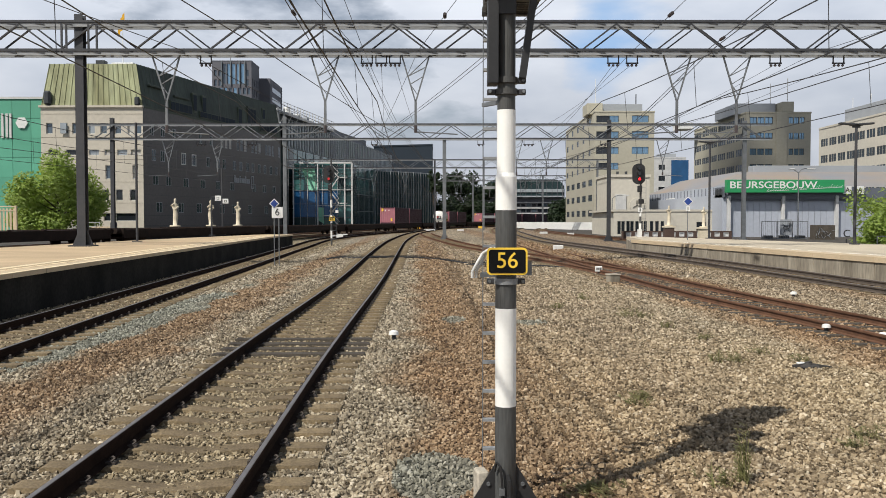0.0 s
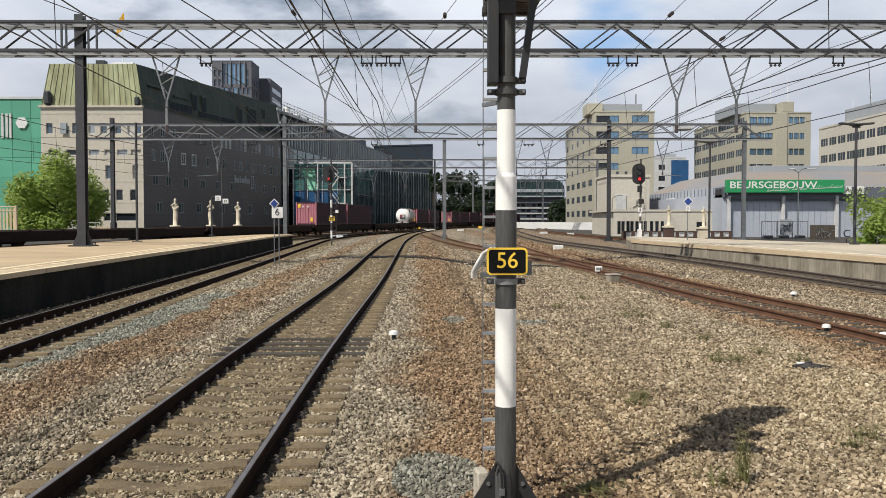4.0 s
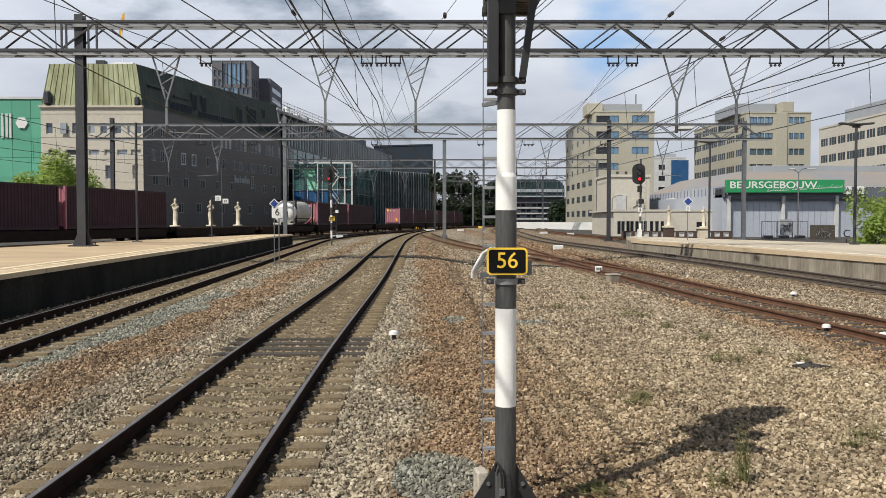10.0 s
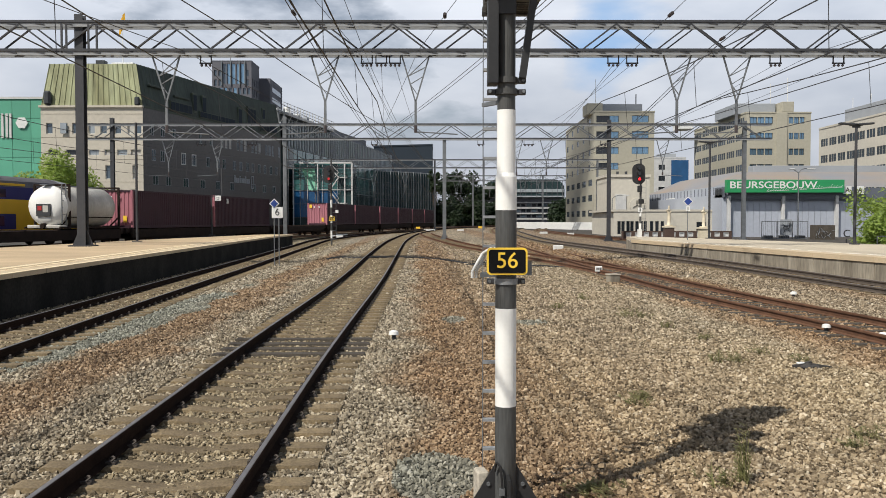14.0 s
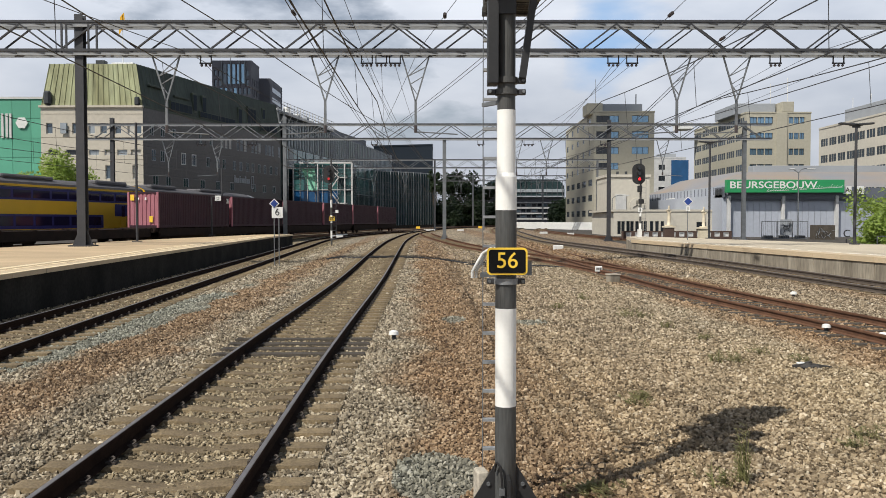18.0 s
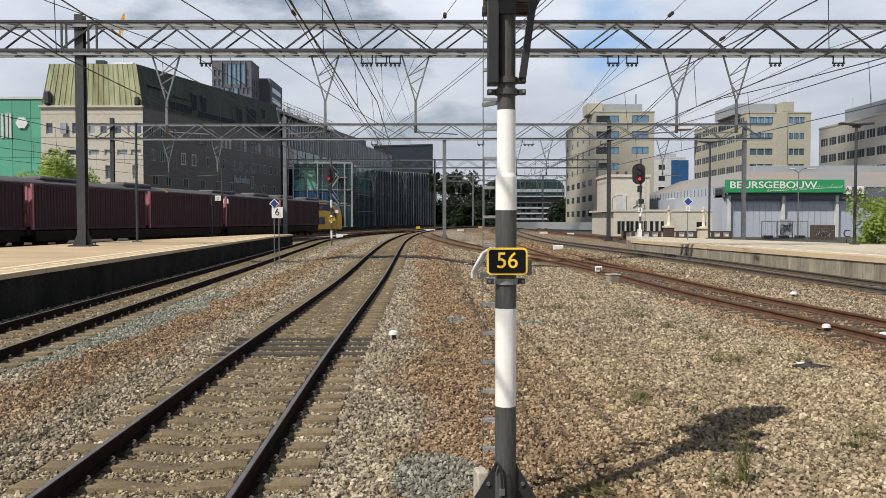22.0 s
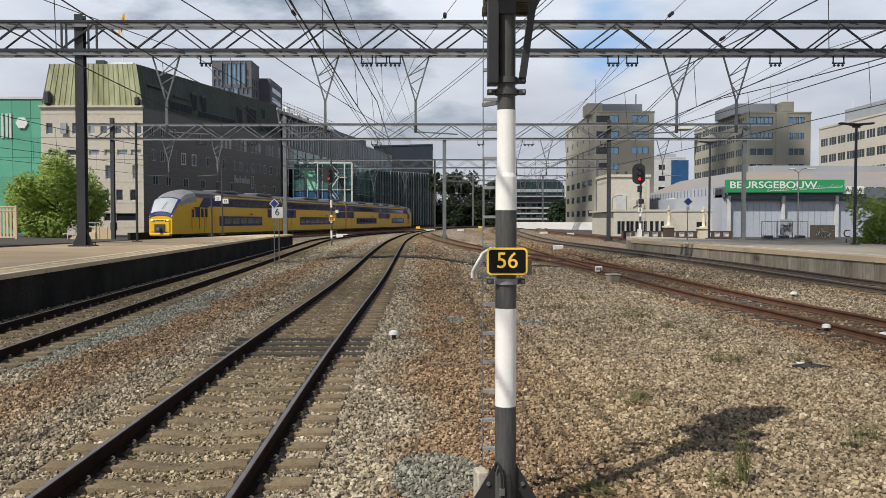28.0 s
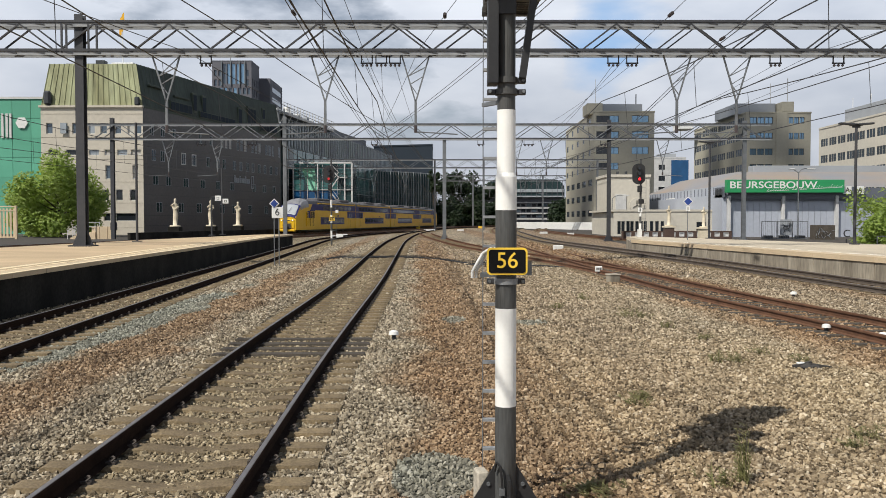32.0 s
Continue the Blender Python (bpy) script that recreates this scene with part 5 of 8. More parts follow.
def build_tower_block():
    t = thing("tower_block", label="tall dark grey residential tower with blue glazed strips", category="building")
    x0, x1, y0, y1, h = -70.4, -58.4, 260.0, 271.0, 50.6
    w = x1 - x0
    part("core", box((x0 + x1) / 2, (y0 + y1) / 2 + 0.3, h / 2 - 0.6, w - 0.8, y1 - y0 - 0.8, h + 0.8), "tower", t)
    part("roof", box((x0 + x1) / 2, (y0 + y1) / 2, h, w + 0.1, y1 - y0 + 0.1, 0.3), "tower", t)
    holes = [(w * f, 43.7, w * f + 1.05, 49.8, "glass_blue" if f > 0.3 else "glass_mid") for f in (0.27, 0.38, 0.50, 0.62, 0.73)]
    holes += [(w * f, 46.0 - 2.9 * k, w * f + 0.8, 47.9 - 2.9 * k, "glass_mid") for f in (0.05, 0.16, 0.86) for k in range(2)]
    for k in range(12):
        for f in (0.05, 0.17, 0.30, 0.42, 0.54, 0.66, 0.78, 0.89):
            holes.append((w * f, 40.5 - 3.2 * k, w * f + 0.95, 42.5 - 3.2 * k, "glass_blue" if (k + int(f * 40)) % 3 == 0 else "glass_mid"))
    m, _ = along(x0, y0, x1, y0)
    front = facade(t, m, w, h, holes, "tower", z0=-1.0, depth=0.5, mullions=0)
    for f in (0.245, 0.475, 0.70, 0.84):
        bm = box(w * f, -0.2, 46.8, 0.3, 0.4, 7.4)
        bm.transform(m)
        part("pilaster", bm, "curtain_grey", front)
    holes = [(1.2 + 2.5 * i, 5.0 + 3.2 * k, 2.2 + 2.5 * i, 7.2 + 3.2 * k) for i in range(4) for k in range(13)]
    m, d = along(x1, y0, x1, y1)
    facade(t, m, d, h, holes, "tower", z0=-1.0, depth=0.4, mullions=0, pane="glass_mid")
    wing = part("lower_wing", box(-59.4, 283, 23, 8.2, 20, 49.0), "tower", t)
    for k in range(13):
        part("window_strip", box(-55.28, 283, 6 + 3.2 * k, 0.06, 14, 1.5), "glass_mid", wing)
    part("side_wing", box(-71.6, 268, 21, 2.2, 10, 44.6), "tower", t)
    part("mast_rod", rod((-66, 265, h), (-66, 265, h + 2.5), 0.08), "steel_pale", t)


build_tower_block()
t = thing("black_block", label="near-black windowless office block", category="building")
part("body", prism([(-23.4, 287), (-3.5, 281), (-3.6, 300), (-22, 306)], 0, 26.8), "block", t)
part("parapet", prism([(-23.5, 286.8), (-3.4, 280.8), (-3.5, 300.2), (-22.1, 306.2)], 26.8, 27.3), "block", t)

def office(name, x0, x1, y0, y1, h, front, flank, label, holes, side_holes):
    """An office tower whose front and left flank show; the holes are given for each of them."""
    t = thing(name, label=label, category="building")
    part("core", box((x0 + x1) / 2, (y0 + y1) / 2, h / 2 - 0.6, x1 - x0 - 0.8, y1 - y0 - 0.8, h + 0.8), flank, t)
    part("roof", box((x0 + x1) / 2, (y0 + y1) / 2, h, x1 - x0 + 0.2, y1 - y0 + 0.2, 0.35), flank, t)
    m, w = along(x0, y0, x1, y0)
    facade(t, m, w, h, holes, front, z0=-1.0)
    m, w = along(x0, y1, x0, y0)
    facade(t, m, w, h, side_holes, flank, z0=-1.0, pane="glass_mid", depth=0.13)
    return t


ROWS_A = [2.9 + 3.35 * k for k in range(7)]
t = office("office_tower", 32.4, 45.2, 182, 224, 25.3, "office_buff", "office_buff", "buff concrete office tower with ribbon windows",
           [(0.4, z, 3.2, z + 1.45, "glass_dark") for z in ROWS_A] + [(3.2, z, 5.2, z + 1.45, "glass_blue") for z in ROWS_A[3:]] + [(8.0, z, 11.6, z + 1.5, "glass_blue") for z in ROWS_A[4:]] + [(0.6, 0.4, 3.4, 1.6, "glass_dark")],
           [(2.0 + 8.2 * i, z, 2.0 + 8.2 * i + (4.6 if k < 3 else 2.4), z + 1.4) for i in range(5) for k, z in enumerate(ROWS_A)])
part("stair_shaft", box(33.0, 188, 26.3, 3.4, 6, 2.4, 0, 0.05), "office_buff", t)
part("roof_plant", box(39, 192, 26.4, 9.5, 10, 2.4, 0, 0.05), "plant_grey", t)
part("roof_antenna", rod((33.5, 187, 27.4), (33.5, 187, 33), 0.06), "white", t)
part("roof_antenna", rod((42.8, 189, 27.4), (42.8, 189, 30), 0.12), "steel_dark", t)
ROWS_B = [2.7 + 3.42 * k for k in range(7)]
t = office("office_tower", 66.2, 80.4, 186, 224, 25.6, "office_buff", "office_buff", "buff office tower with blue ribbon windows",
           [(a, z, b, z + 1.4, "glass_blue") for z in ROWS_B for a, b in ((0.9, 2.4), (2.55, 4.05), (4.2, 5.9), (9.4, 10.4), (10.55, 11.6), (11.75, 12.8))],
           [(0.8 + 6.2 * i + 1.35 * j, z, 0.8 + 6.2 * i + 1.35 * j + 1.15, z + 1.5) for i in range(6) for j in range(4) for z in ROWS_B])
part("centre_bay", box(74.0, 185.9, 12.5, 2.4, 0.3, 26), "office_buff", t)
part("stair_shaft", box(75.4, 188, 26.9, 2.5, 4, 2.2, 0, 0.05), "office_buff", t)
part("roof_plant", box(69.3, 196, 26.8, 9.0, 14, 2.4, 0, 0.05), "plant_grey", t)
part("roof_light", box(62.6, 222, 26.4, 3.6, 6, 1.5), "white", t)
part("roof_antenna", rod((76.0, 188, 26), (76.0, 188, 33.5), 0.09), "white", t)
part("roof_antenna", rod((73, 190, 26), (73, 190, 32.5), 0.08), "white", t)
t = office("office_tower", 73.4, 100.0, 137, 166, 19.9, "office_pale", "office_pale", "pale office block with grey ribbon windows",
           [(1.0 + 5.2 * i, 3.9 + 3.1 * k, 5.4 + 5.2 * i, 5.25 + 3.1 * k) for i in range(5) for k in range(5)],
           [(0.9 + 3.55 * i + 0.98 * j, 3.7 + 3.15 * k, 0.9 + 3.55 * i + 0.98 * j + 0.86, 5.15 + 3.15 * k) for i in range(8) for j in range(3) for k in range(5)])
part("roof_plant", box(84, 150, 21.3, 17, 20, 3.0, 0, 0.05), "plant_grey", t)
for x, y in ((77, 160), (77.4, 154), (78, 148)):
    part("roof_antenna", rod((x, y, 22), (x, y, 25), 0.06), "white", t)
t = tower("white_office", 66.5, 76.6, 268, 285, 21.8, "frame_pale", "white office block with a deep blue glass front", 5, 2, "glass_dark", 1.6, 3, 4.0, 3.5, 0.4)
part("glass_front", box(74.6, 267.6, 12.5, 5.4, 0.3, 17), "pane_blue", t, "deep blue curtain wall")
part("roof_plant", box(72, 275, 22.6, 5, 6, 1.6), "plant_grey", t)


def build_hall():
    """The grey exhibition hall with the green sign."""
    t = thing("exhibition_hall", label="grey metal exhibition hall with a green name board", category="building")
    x0, x1, y, h = 33.6, 49.8, 100.0, 5.3
    part("core", box(52, y + 20.3, h / 2 - 0.3, 38, 40, h + 0.3), "hall_grey", t)
    n = 22
    for i in range(n):
        pw = (x1 - x0 - 0.3) / n
        part("wall_panel", box(x0 + 0.15 + pw * (i + 0.5), y + 0.2, 2.0, pw - 0.03, 0.16, 4.4), "hall_grey", t)
    part("fascia", box((x0 + x1) / 2 + 5, y - 0.02, 5.25, x1 - x0 + 10, 0.4, 1.3, 0, 0.04), "hall_band", t)
    sg = part("sign_board", box(39.9, y - 0.76, 6.08, 13.65, 0.9, 1.5, 0, 0.02), "sign_green", t, "green name board")
    letters("BEURSGEBOUW", 1.12, "white", sg, pose(38.43, y - 1.225, 6.18), "white capitals", bold=0.015, width=10.15)
    # the slogan in script below, which cannot be read, as slanting strokes
    rnd = random.Random(4)
    for i in range(30):
        u = 37.7 + i * 0.295
        if i not in (9, 12, 16):
            hh = rnd.uniform(0.10, 0.26) * (1.7 if i % 5 == 0 else 1)
            part("script_stroke", add_bar(bmesh.new(), (u, y - 1.225, 5.48 + 0.016 * i), (u + 0.24, y - 1.225, 5.50 + 0.016 * i + hh), 0.05, 0.02), "white", sg)
            part("script_stroke", box(u + 0.1, y - 1.225, 5.49 + 0.016 * i, 0.26, 0.02, 0.05), "white", sg)
    for x in (33.65, 40.02, 46.33):
        part("column", box(x, y - 0.15, 2.2, 0.36, 0.5, 5.6, 0, 0.03), "frame_pale", t)
    part("shadow_gap", box(40.6, y + 0.05, 4.75, 14.6, 0.16, 0.7), "hall_band", t)
    for i, x in enumerate((47.25, 48.7)):
        bx = part("letter_sign", box(x, y - 0.8, 5.62, 0.95, 0.15, 0.9, 0, 0.02), "white", t)
        letters("A", 0.8, "black", bx, pose(x, y - 0.89, 5.62), bold=0.01)
    # roof in long low slopes
    vs = [(x0 - 0.2, y - 0.3, 6.0), (70, y - 0.3, 6.0), (70, y + 14, 8.6), (x0 + 6, y + 14, 8.6), (70, y + 42, 8.6), (x0 + 6, y + 42, 8.6), (x0 - 0.2, y + 42, 6.0)]
    roof = piece("roof", raw(vs, [(0, 1, 2, 3), (3, 2, 4, 5), (0, 3, 5, 6)], "roof"), "hall_roof", t, "low grey sheet roof")
    part("roof_light", box(55, y + 16, 8.9, 26, 2, 1.2, 0, 0.05), "plant_grey", t)
    # the long slanting wing that runs back beside the tracks
    vs = [(x0 - 0.1, y + 0.1, -0.3), (x0 - 0.1, y + 0.1, 6.3), (34.2, y + 46, 5.2), (34.2, y + 46, -0.3)]
    wing = part("wing_wall", prism([(x0 - 0.3, y + 0.2), (x0, y + 0.2), (x0, y + 42), (x0 - 0.3, y + 42)], -0.3, 6.2), "hall_grey", t)
    for i in range(26):
        f = (i + 0.5) / 26
        part("wall_rib", box(x0 - 0.33, y + 0.3 + 41.5 * f, 3.0, 0.08, 0.12, 6.2), "hall_band", wing)
    part("white_door", box(x0 - 0.36, y + 24, 3.9, 0.12, 4.5, 2.8), "white", wing)
    sgn = part("side_sign", box(x0 - 0.5, y + 1.5, 5.4, 0.2, 3.2, 1.2), "hall_band", wing)
    for i in range(5):
        part("sign_bar", box(x0 - 0.64, y + 0.4 + i * 0.55, 5.4 + 0.1 * (i % 2), 0.06, 0.34, 0.7), "frame_dark", sgn)


build_hall()


def build_low_wing():
    t = thing("low_building", label="low beige building with narrow upright windows", category="building")
    x0, x1, y, h = 20.9, 33.2, 104.0, 3.2
    m, w = along(x0, y, x1, y)
    holes = [(x, 0.4, x + 0.42, 2.0) for x in (0.5, 0.98, 1.6, 2.08, 2.7, 3.2, 3.7, 4.5, 5.15, 5.8)] + [(10.2, 0.0, 11.4, 1.9)]
    facade(t, m, w, h, holes, "office_pale", mullions=0, z0=-0.8, depth=0.2)
    part("core", box((x0 + x1) / 2, y + 8.5, h / 2 - 0.4, x1 - x0 - 0.6, 16, h + 0.6), "office_pale", t)
    part("roof", box((x0 + x1) / 2, y + 8.2, h + 0.1, x1 - x0 + 0.3, 16.6, 0.25), "office_pale", t)
    t2 = thing("brick_house", label="beige office wing with a pale blank end wall", category="building")
    part("body", box(27.9, 132, 4.0, 6.5, 8, 9.2), "office_pale", t2)
    part("roof", box(27.9, 132, 8.8, 6.8, 8.4, 0.4), "office_pale", t2)
    for i in range(5):
        part("chimney", rod((25.2 + i * 1.3, 129, 9.0), (25.2 + i * 1.3, 129, 9.5), 0.2, 8), "frame_dark", t2)
    part("window", box(26.8, 127.95, 4.6, 1.6, 0.2, 2.8), "frame_pale", t2)
    part("clock_dial", rod((29.2, 127.8, 4.4), (29.2, 128.1, 4.4), 1.1, 20), "office_pale", t2)
    for a in (90, 215, 330):
        part("clock_hand", add_bar(bmesh.new(), (29.2, 127.75, 4.4), (29.2 + 0.7 * math.cos(radians(a)), 127.75, 4.4 + 0.7 * math.sin(radians(a))), 0.12, 0.05), "black", t2)
    # arcade wall with square openings
    t3 = thing("arcade_wall", label="low brown brick wall with pale square openings", category="wall")
    m, w = along(18.6, 88, 30.0, 88)
    holes = [(0.4 + i * 0.92, 0.42, 0.95 + i * 0.92, 0.85, "frame_pale") for i in range(12)]
    facade(t3, m, w, 1.0, holes, "brick_red", depth=0.15, mullions=0, z0=-0.6, frame="frame_pale")
    part("core", box(24.3, 88.4, 0.15, 11.3, 0.4, 1.6), "brick_red", t3)


build_low_wing()


def build_far_station():
    """Canopies and low buildings far down the line."""
    t = thing("far_building", label="long dark building with a rounded glazed roof far down the line", category="building")

    def arch(x0, x1, z0, z1, r, y0, y1):
        """A slab across the view with rounded upper corners."""
        pts = [(x0, z0), (x1, z0)]
        pts += [(x1 - r + r * math.cos(a), z1 - r + r * math.sin(a)) for a in np.linspace(0, math.pi / 2, 7)]
        pts += [(x0 + r + r * math.cos(a), z1 - r + r * math.sin(a)) for a in np.linspace(math.pi / 2, math.pi, 7)]
        bm = prism(pts, y0, y1)
        bm.transform(Matrix(((1, 0, 0, 0), (0, 0, 1, 0), (0, 1, 0, 0), (0, 0, 0, 1))))
        bmesh.ops.recalc_face_normals(bm, faces=bm.faces)
        return bm
    part("body", box(31.5, 334, 5.4, 30, 16, 11), "tower", t)
    part("vault", arch(16.6, 46.4, 10.8, 17.7, 4.0, 324, 345), "glass_deep", t, "dark rounded glazed roof")
    for z, hh in ((13.4, 1.2), (11.2, 0.5)):
        part("roof_band", box(31.5, 323.8, z, 29, 0.3, hh), "louvre", t)
    for i in range(15):
        part("roof_rib", box(17.6 + i * 2, 323.7, 13.8, 0.14, 0.3, 6.2), "tower", t)
    for i in range(4):
        part("ledge", box(31.5, 325.6, 2.6 + 2.1 * i, 30, 0.6, 0.45), "frame_pale", t)
    for i in range(14):
        for k in range(3):
            part("window", box(18.2 + i * 2.1, 325.8, 3.7 + 2.1 * k, 1.5, 0.2, 1.0), "glass_dark" if (i + k) % 3 else "glass_mid", t)
    for k, (x, y) in enumerate(((17, 196), (19.6, 190), (22.4, 184), (25, 178), (27.5, 172), (29.5, 166), (31, 158), (32, 150))):
        b = thing("barrier_panel", x, y, RISE - 0.3, -60, "pale concrete barrier panel beside the track", "barrier", "pale barrier panels")
        part("panel", box(0, 0, 0.75, 6.4, 0.25, 1.7, 0, 0.03), "white", b)


build_far_station()


# ---- trees ----
def build_tree(x, y, z, height, spread, label, leaf="leaf", count=5200, trunk_h=0.35, size=0.22, seed=1, crown_low=0.22):
    rnd = random.Random(seed)
    t = thing("tree", x, y, z, 0, label, "tree")
    bm = bmesh.new()
    th = height * trunk_h
    add_rod(bm, (0, 0, -0.3), (0.1, 0, th), spread * 0.035 + 0.05, 8, spread * 0.025 + 0.03)
    tips = []
    for i in range(13):
        a = i * 2.4 + rnd.random()
        r = spread * (0.35 + 0.5 * rnd.random())
        tip = Vector((r * math.cos(a), r * math.sin(a), height * (crown_low + 0.1 + (0.82 - crown_low) * rnd.random())))
        add_rod(bm, (0.05, 0, th * (0.6 + 0.4 * rnd.random())), tip, spread * 0.014 + 0.02, 5, 0.01)
        tips.append(tip)
    part("trunk", bm, "bark", t)
    blobs = [(tp, spread * (0.24 + 0.2 * rnd.random())) for tp in tips] + [(Vector((0, 0, height * 0.72)), spread * 0.45)]
    for k in range(9):
        a = k * 0.7
        blobs.append((Vector((spread * 0.62 * math.cos(a), spread * 0.62 * math.sin(a), height * (crown_low + 0.12 + 0.35 * ((k * 5) % 7) / 7))), spread * (0.30 + 0.12 * rnd.random())))
    vs, fs = [], []
    for i in range(count):
        c, r = rnd.choice(blobs)
        d = Vector((rnd.gauss(0, 1), rnd.gauss(0, 1), rnd.gauss(0, 1))).normalized()
        p = c + d * r * (rnd.random() ** 0.35)
        if p.z < height * crown_low * 0.6:
            continue
        s = size * (0.6 + 0.8 * rnd.random())
        u = Vector((rnd.gauss(0, 1), rnd.gauss(0, 1), rnd.gauss(0, 0.6))).normalized()
        v = u.cross(d + Vector((0.01, 0.02, 0.6))).normalized()
        n = len(vs)
        w = u.cross(v) * s * 0.18
        vs += [p - u * s, p + v * s * 0.45 + w, p + u * s, p - v * s * 0.45 + w]
        fs += [(n, n + 1, n + 2), (n, n + 2, n + 3)]
    piece("crown", raw(vs, fs, "crown"), leaf, t)
    return t


build_tree(-43.8, 97, 0.0, 9.0, 5.2, "broad bright green leafy tree beyond the raised tracks", count=15000, seed=3, size=0.23, crown_low=0.05)
build_tree(-48.6, 101, 0.0, 6.0, 3.2, "smaller green leafy tree beyond the raised tracks", count=5000, seed=4, size=0.23, crown_low=0.05)
build_tree(28.75, 54, -0.3, 5.2, 2.5, "bright green young tree behind the platform", count=6000, seed=5, size=0.13, crown_low=0.05)
build_tree(32.5, 60, -0.3, 4.0, 2.4, "bright green young tree behind the platform", count=4500, seed=6, size=0.13, crown_low=0.05)
for k, (x, y, h, s) in enumerate(((-0.5, 268, 17, 6.5), (7, 285, 18, 7), (14, 300, 15, 7), (38, 270, 9, 5), (45, 280, 10, 6), (2, 262, 7, 5), (9, 272, 8, 5.5), (17, 285, 8, 6))):
    build_tree(x, y, 0.1, h, s, "dark green tree far down the line", "leaf_dark", 3600, seed=20 + k, size=0.7, crown_low=0.0)
build_tree(-1.9, 196, 0.1, 13.6, 1.5, "slim green tree beside the line", "leaf_dark", 900, seed=33, size=0.35, crown_low=0.55)


def rounded_plate(x, y, z, w, h, r, thick):
    """An upright sheet with rounded corners, facing -y."""
    bm = bmesh.new()
    ring = []
    for cx, cz, a0 in ((w / 2 - r, h / 2 - r, 0), (r - w / 2, h / 2 - r, 90), (r - w / 2, r - h / 2, 180), (w / 2 - r, r - h / 2, 270)):
        for k in range(7):
            a = radians(a0 + 15 * k)
            ring.append((x + cx + r * math.cos(a), z + cz + r * math.sin(a)))
    front = [bm.verts.new((u, y - thick / 2, v)) for u, v in ring]
    back = [bm.verts.new((u, y + thick / 2, v)) for u, v in ring]
    bm.faces.new(front)
    bm.faces.new(back[::-1])
    for k in range(len(ring)):
        bm.faces.new((front[k], front[k - 1], back[k - 1], back[k]))
    bmesh.ops.recalc_face_normals(bm, faces=bm.faces)
    return bm


# ---- the near signal mast ----
def build_near_mast():
    x, y = 0.476, 6.4
    t = thing("signal_mast", x, y, -0.2, 0, "grey and white banded signal mast with a number plate", "signal mast")
    b = 0.2
    for z0, z1, r, mt in ((-0.2, 0.707, 0.080, "mast_grey"), (0.707, 1.45, 0.080, "mast_white"), (1.45, 2.19, 0.080, "mast_grey"), (2.19, 2.44, 0.080, "mast_white"), (2.47, 2.94, 0.070, "mast_white"), (2.94, 4.2, 0.068, "mast_grey")):
        part("tube", rod((0, 0, z0 + b), (0, 0, z1 + b), r, 28), mt, t, "white painted tube" if mt == "mast_white" else "dark grey painted tube", smooth=False)
    part("reducer", rod((0, 0, 2.44 + b), (0, 0, 2.47 + b), 0.080, 28, 0.070), "mast_white", t)
    # number plate
    pl = part("number_plate", rounded_plate(0, -0.115, 1.81 + b, 0.302, 0.203, 0.032, 0.012), "yellow_sign", t, "yellow bordered black plate reading 56")
    part("plate_field", rounded_plate(0, -0.1235, 1.81 + b, 0.272, 0.173, 0.020, 0.006), "plate_black", pl)
    letters("56", 0.165, "yellow_sign", pl, pose(0.0, -0.128, 1.812 + b), "yellow figures", depth=0.002, bold=0.0008)
    part("plate_bracket", box(0, -0.095, 1.81 + b, 0.1, 0.03, 0.12), "steel_dark", pl)
    # clamps with bolts
    for z in (1.655, 3.075, 3.16):
        c = part("clamp", rod((0, 0, z - 0.022 + b), (0, 0, z + 0.022 + b), 0.092 if z < 2 else 0.086, 24), "channel" if z < 2 else "mast_grey", t, "bolted pipe clamp")
        for g in (-1, 1):
            part("clamp_lug", box(g * 0.115, 0, z + b, 0.06, 0.05, 0.04, 0, 0.004), "steel_dark", c)
            part("bolt", rod((g * 0.125, -0.05, z + b), (g * 0.125, 0.05, z + b), 0.012, 6), "steel_pale", c)
    for z, w in ((1.69, 0.30), (3.02, 0.28)):
        part("bracket_arm", add_bar(bmesh.new(), (-0.16, 0.30, z + b), (0.02, 0.06, z + b), 0.03, 0.03), "steel_pale", t)
    # ladder behind the tube
    for u, z0 in ((-0.15, 0.06), (0.05, 0.3)):
        part("ladder_rail", rod((u, 0.52, z0), (u, 0.52, 5.2), 0.0045 if u < 0 else 0.014, 6), "steel_pale", t)
    z = 0.2
    while z < 5.0:
        part("rung", box(-0.05, 0.52, z, 0.20, 0.05, 0.022), "channel", t)
        z += 0.238
    # foot
    for g in (-1, 1):
        bm = bmesh.new()
        vs = [bm.verts.new(v) for v in ((g * 0.07, -0.01, -0.02), (g * 0.37, -0.01, -0.02), (g * 0.08, -0.01, 0.46), (g * 0.07, 0.01, -0.02), (g * 0.37, 0.01, -0.02), (g * 0.08, 0.01, 0.46))]
        for f in ((0, 1, 2), (5, 4, 3), (0, 3, 4, 1), (1, 4, 5, 2), (2, 5, 3, 0)):
            bm.faces.new([vs[i] for i in f])
        gs = part("gusset", bm, "black", t)
        part("bolt", rod((g * 0.13, -0.025, 0.31), (g * 0.13, 0.0, 0.31), 0.016, 6), "steel_pale", gs)
    part("gusset", box(0.012, -0.15, 0.19, 0.02, 0.16, 0.42), "black", t)
    part("base_plate", box(0, 0, -0.02, 0.5, 0.5, 0.03), "mast_grey", t)
    bm = bmesh.new()
    pts = [(-0.085, -0.06, 0.42), (-0.075, -0.1, 0.50), (-0.045, -0.11, 0.47), (-0.032, -0.11, 0.34), (-0.03, -0.11, 0.2), (-0.03, -0.1, 0.0)]
    for a, c in zip(pts, pts[1:]):
        add_rod(bm, a, c, 0.009, 6)
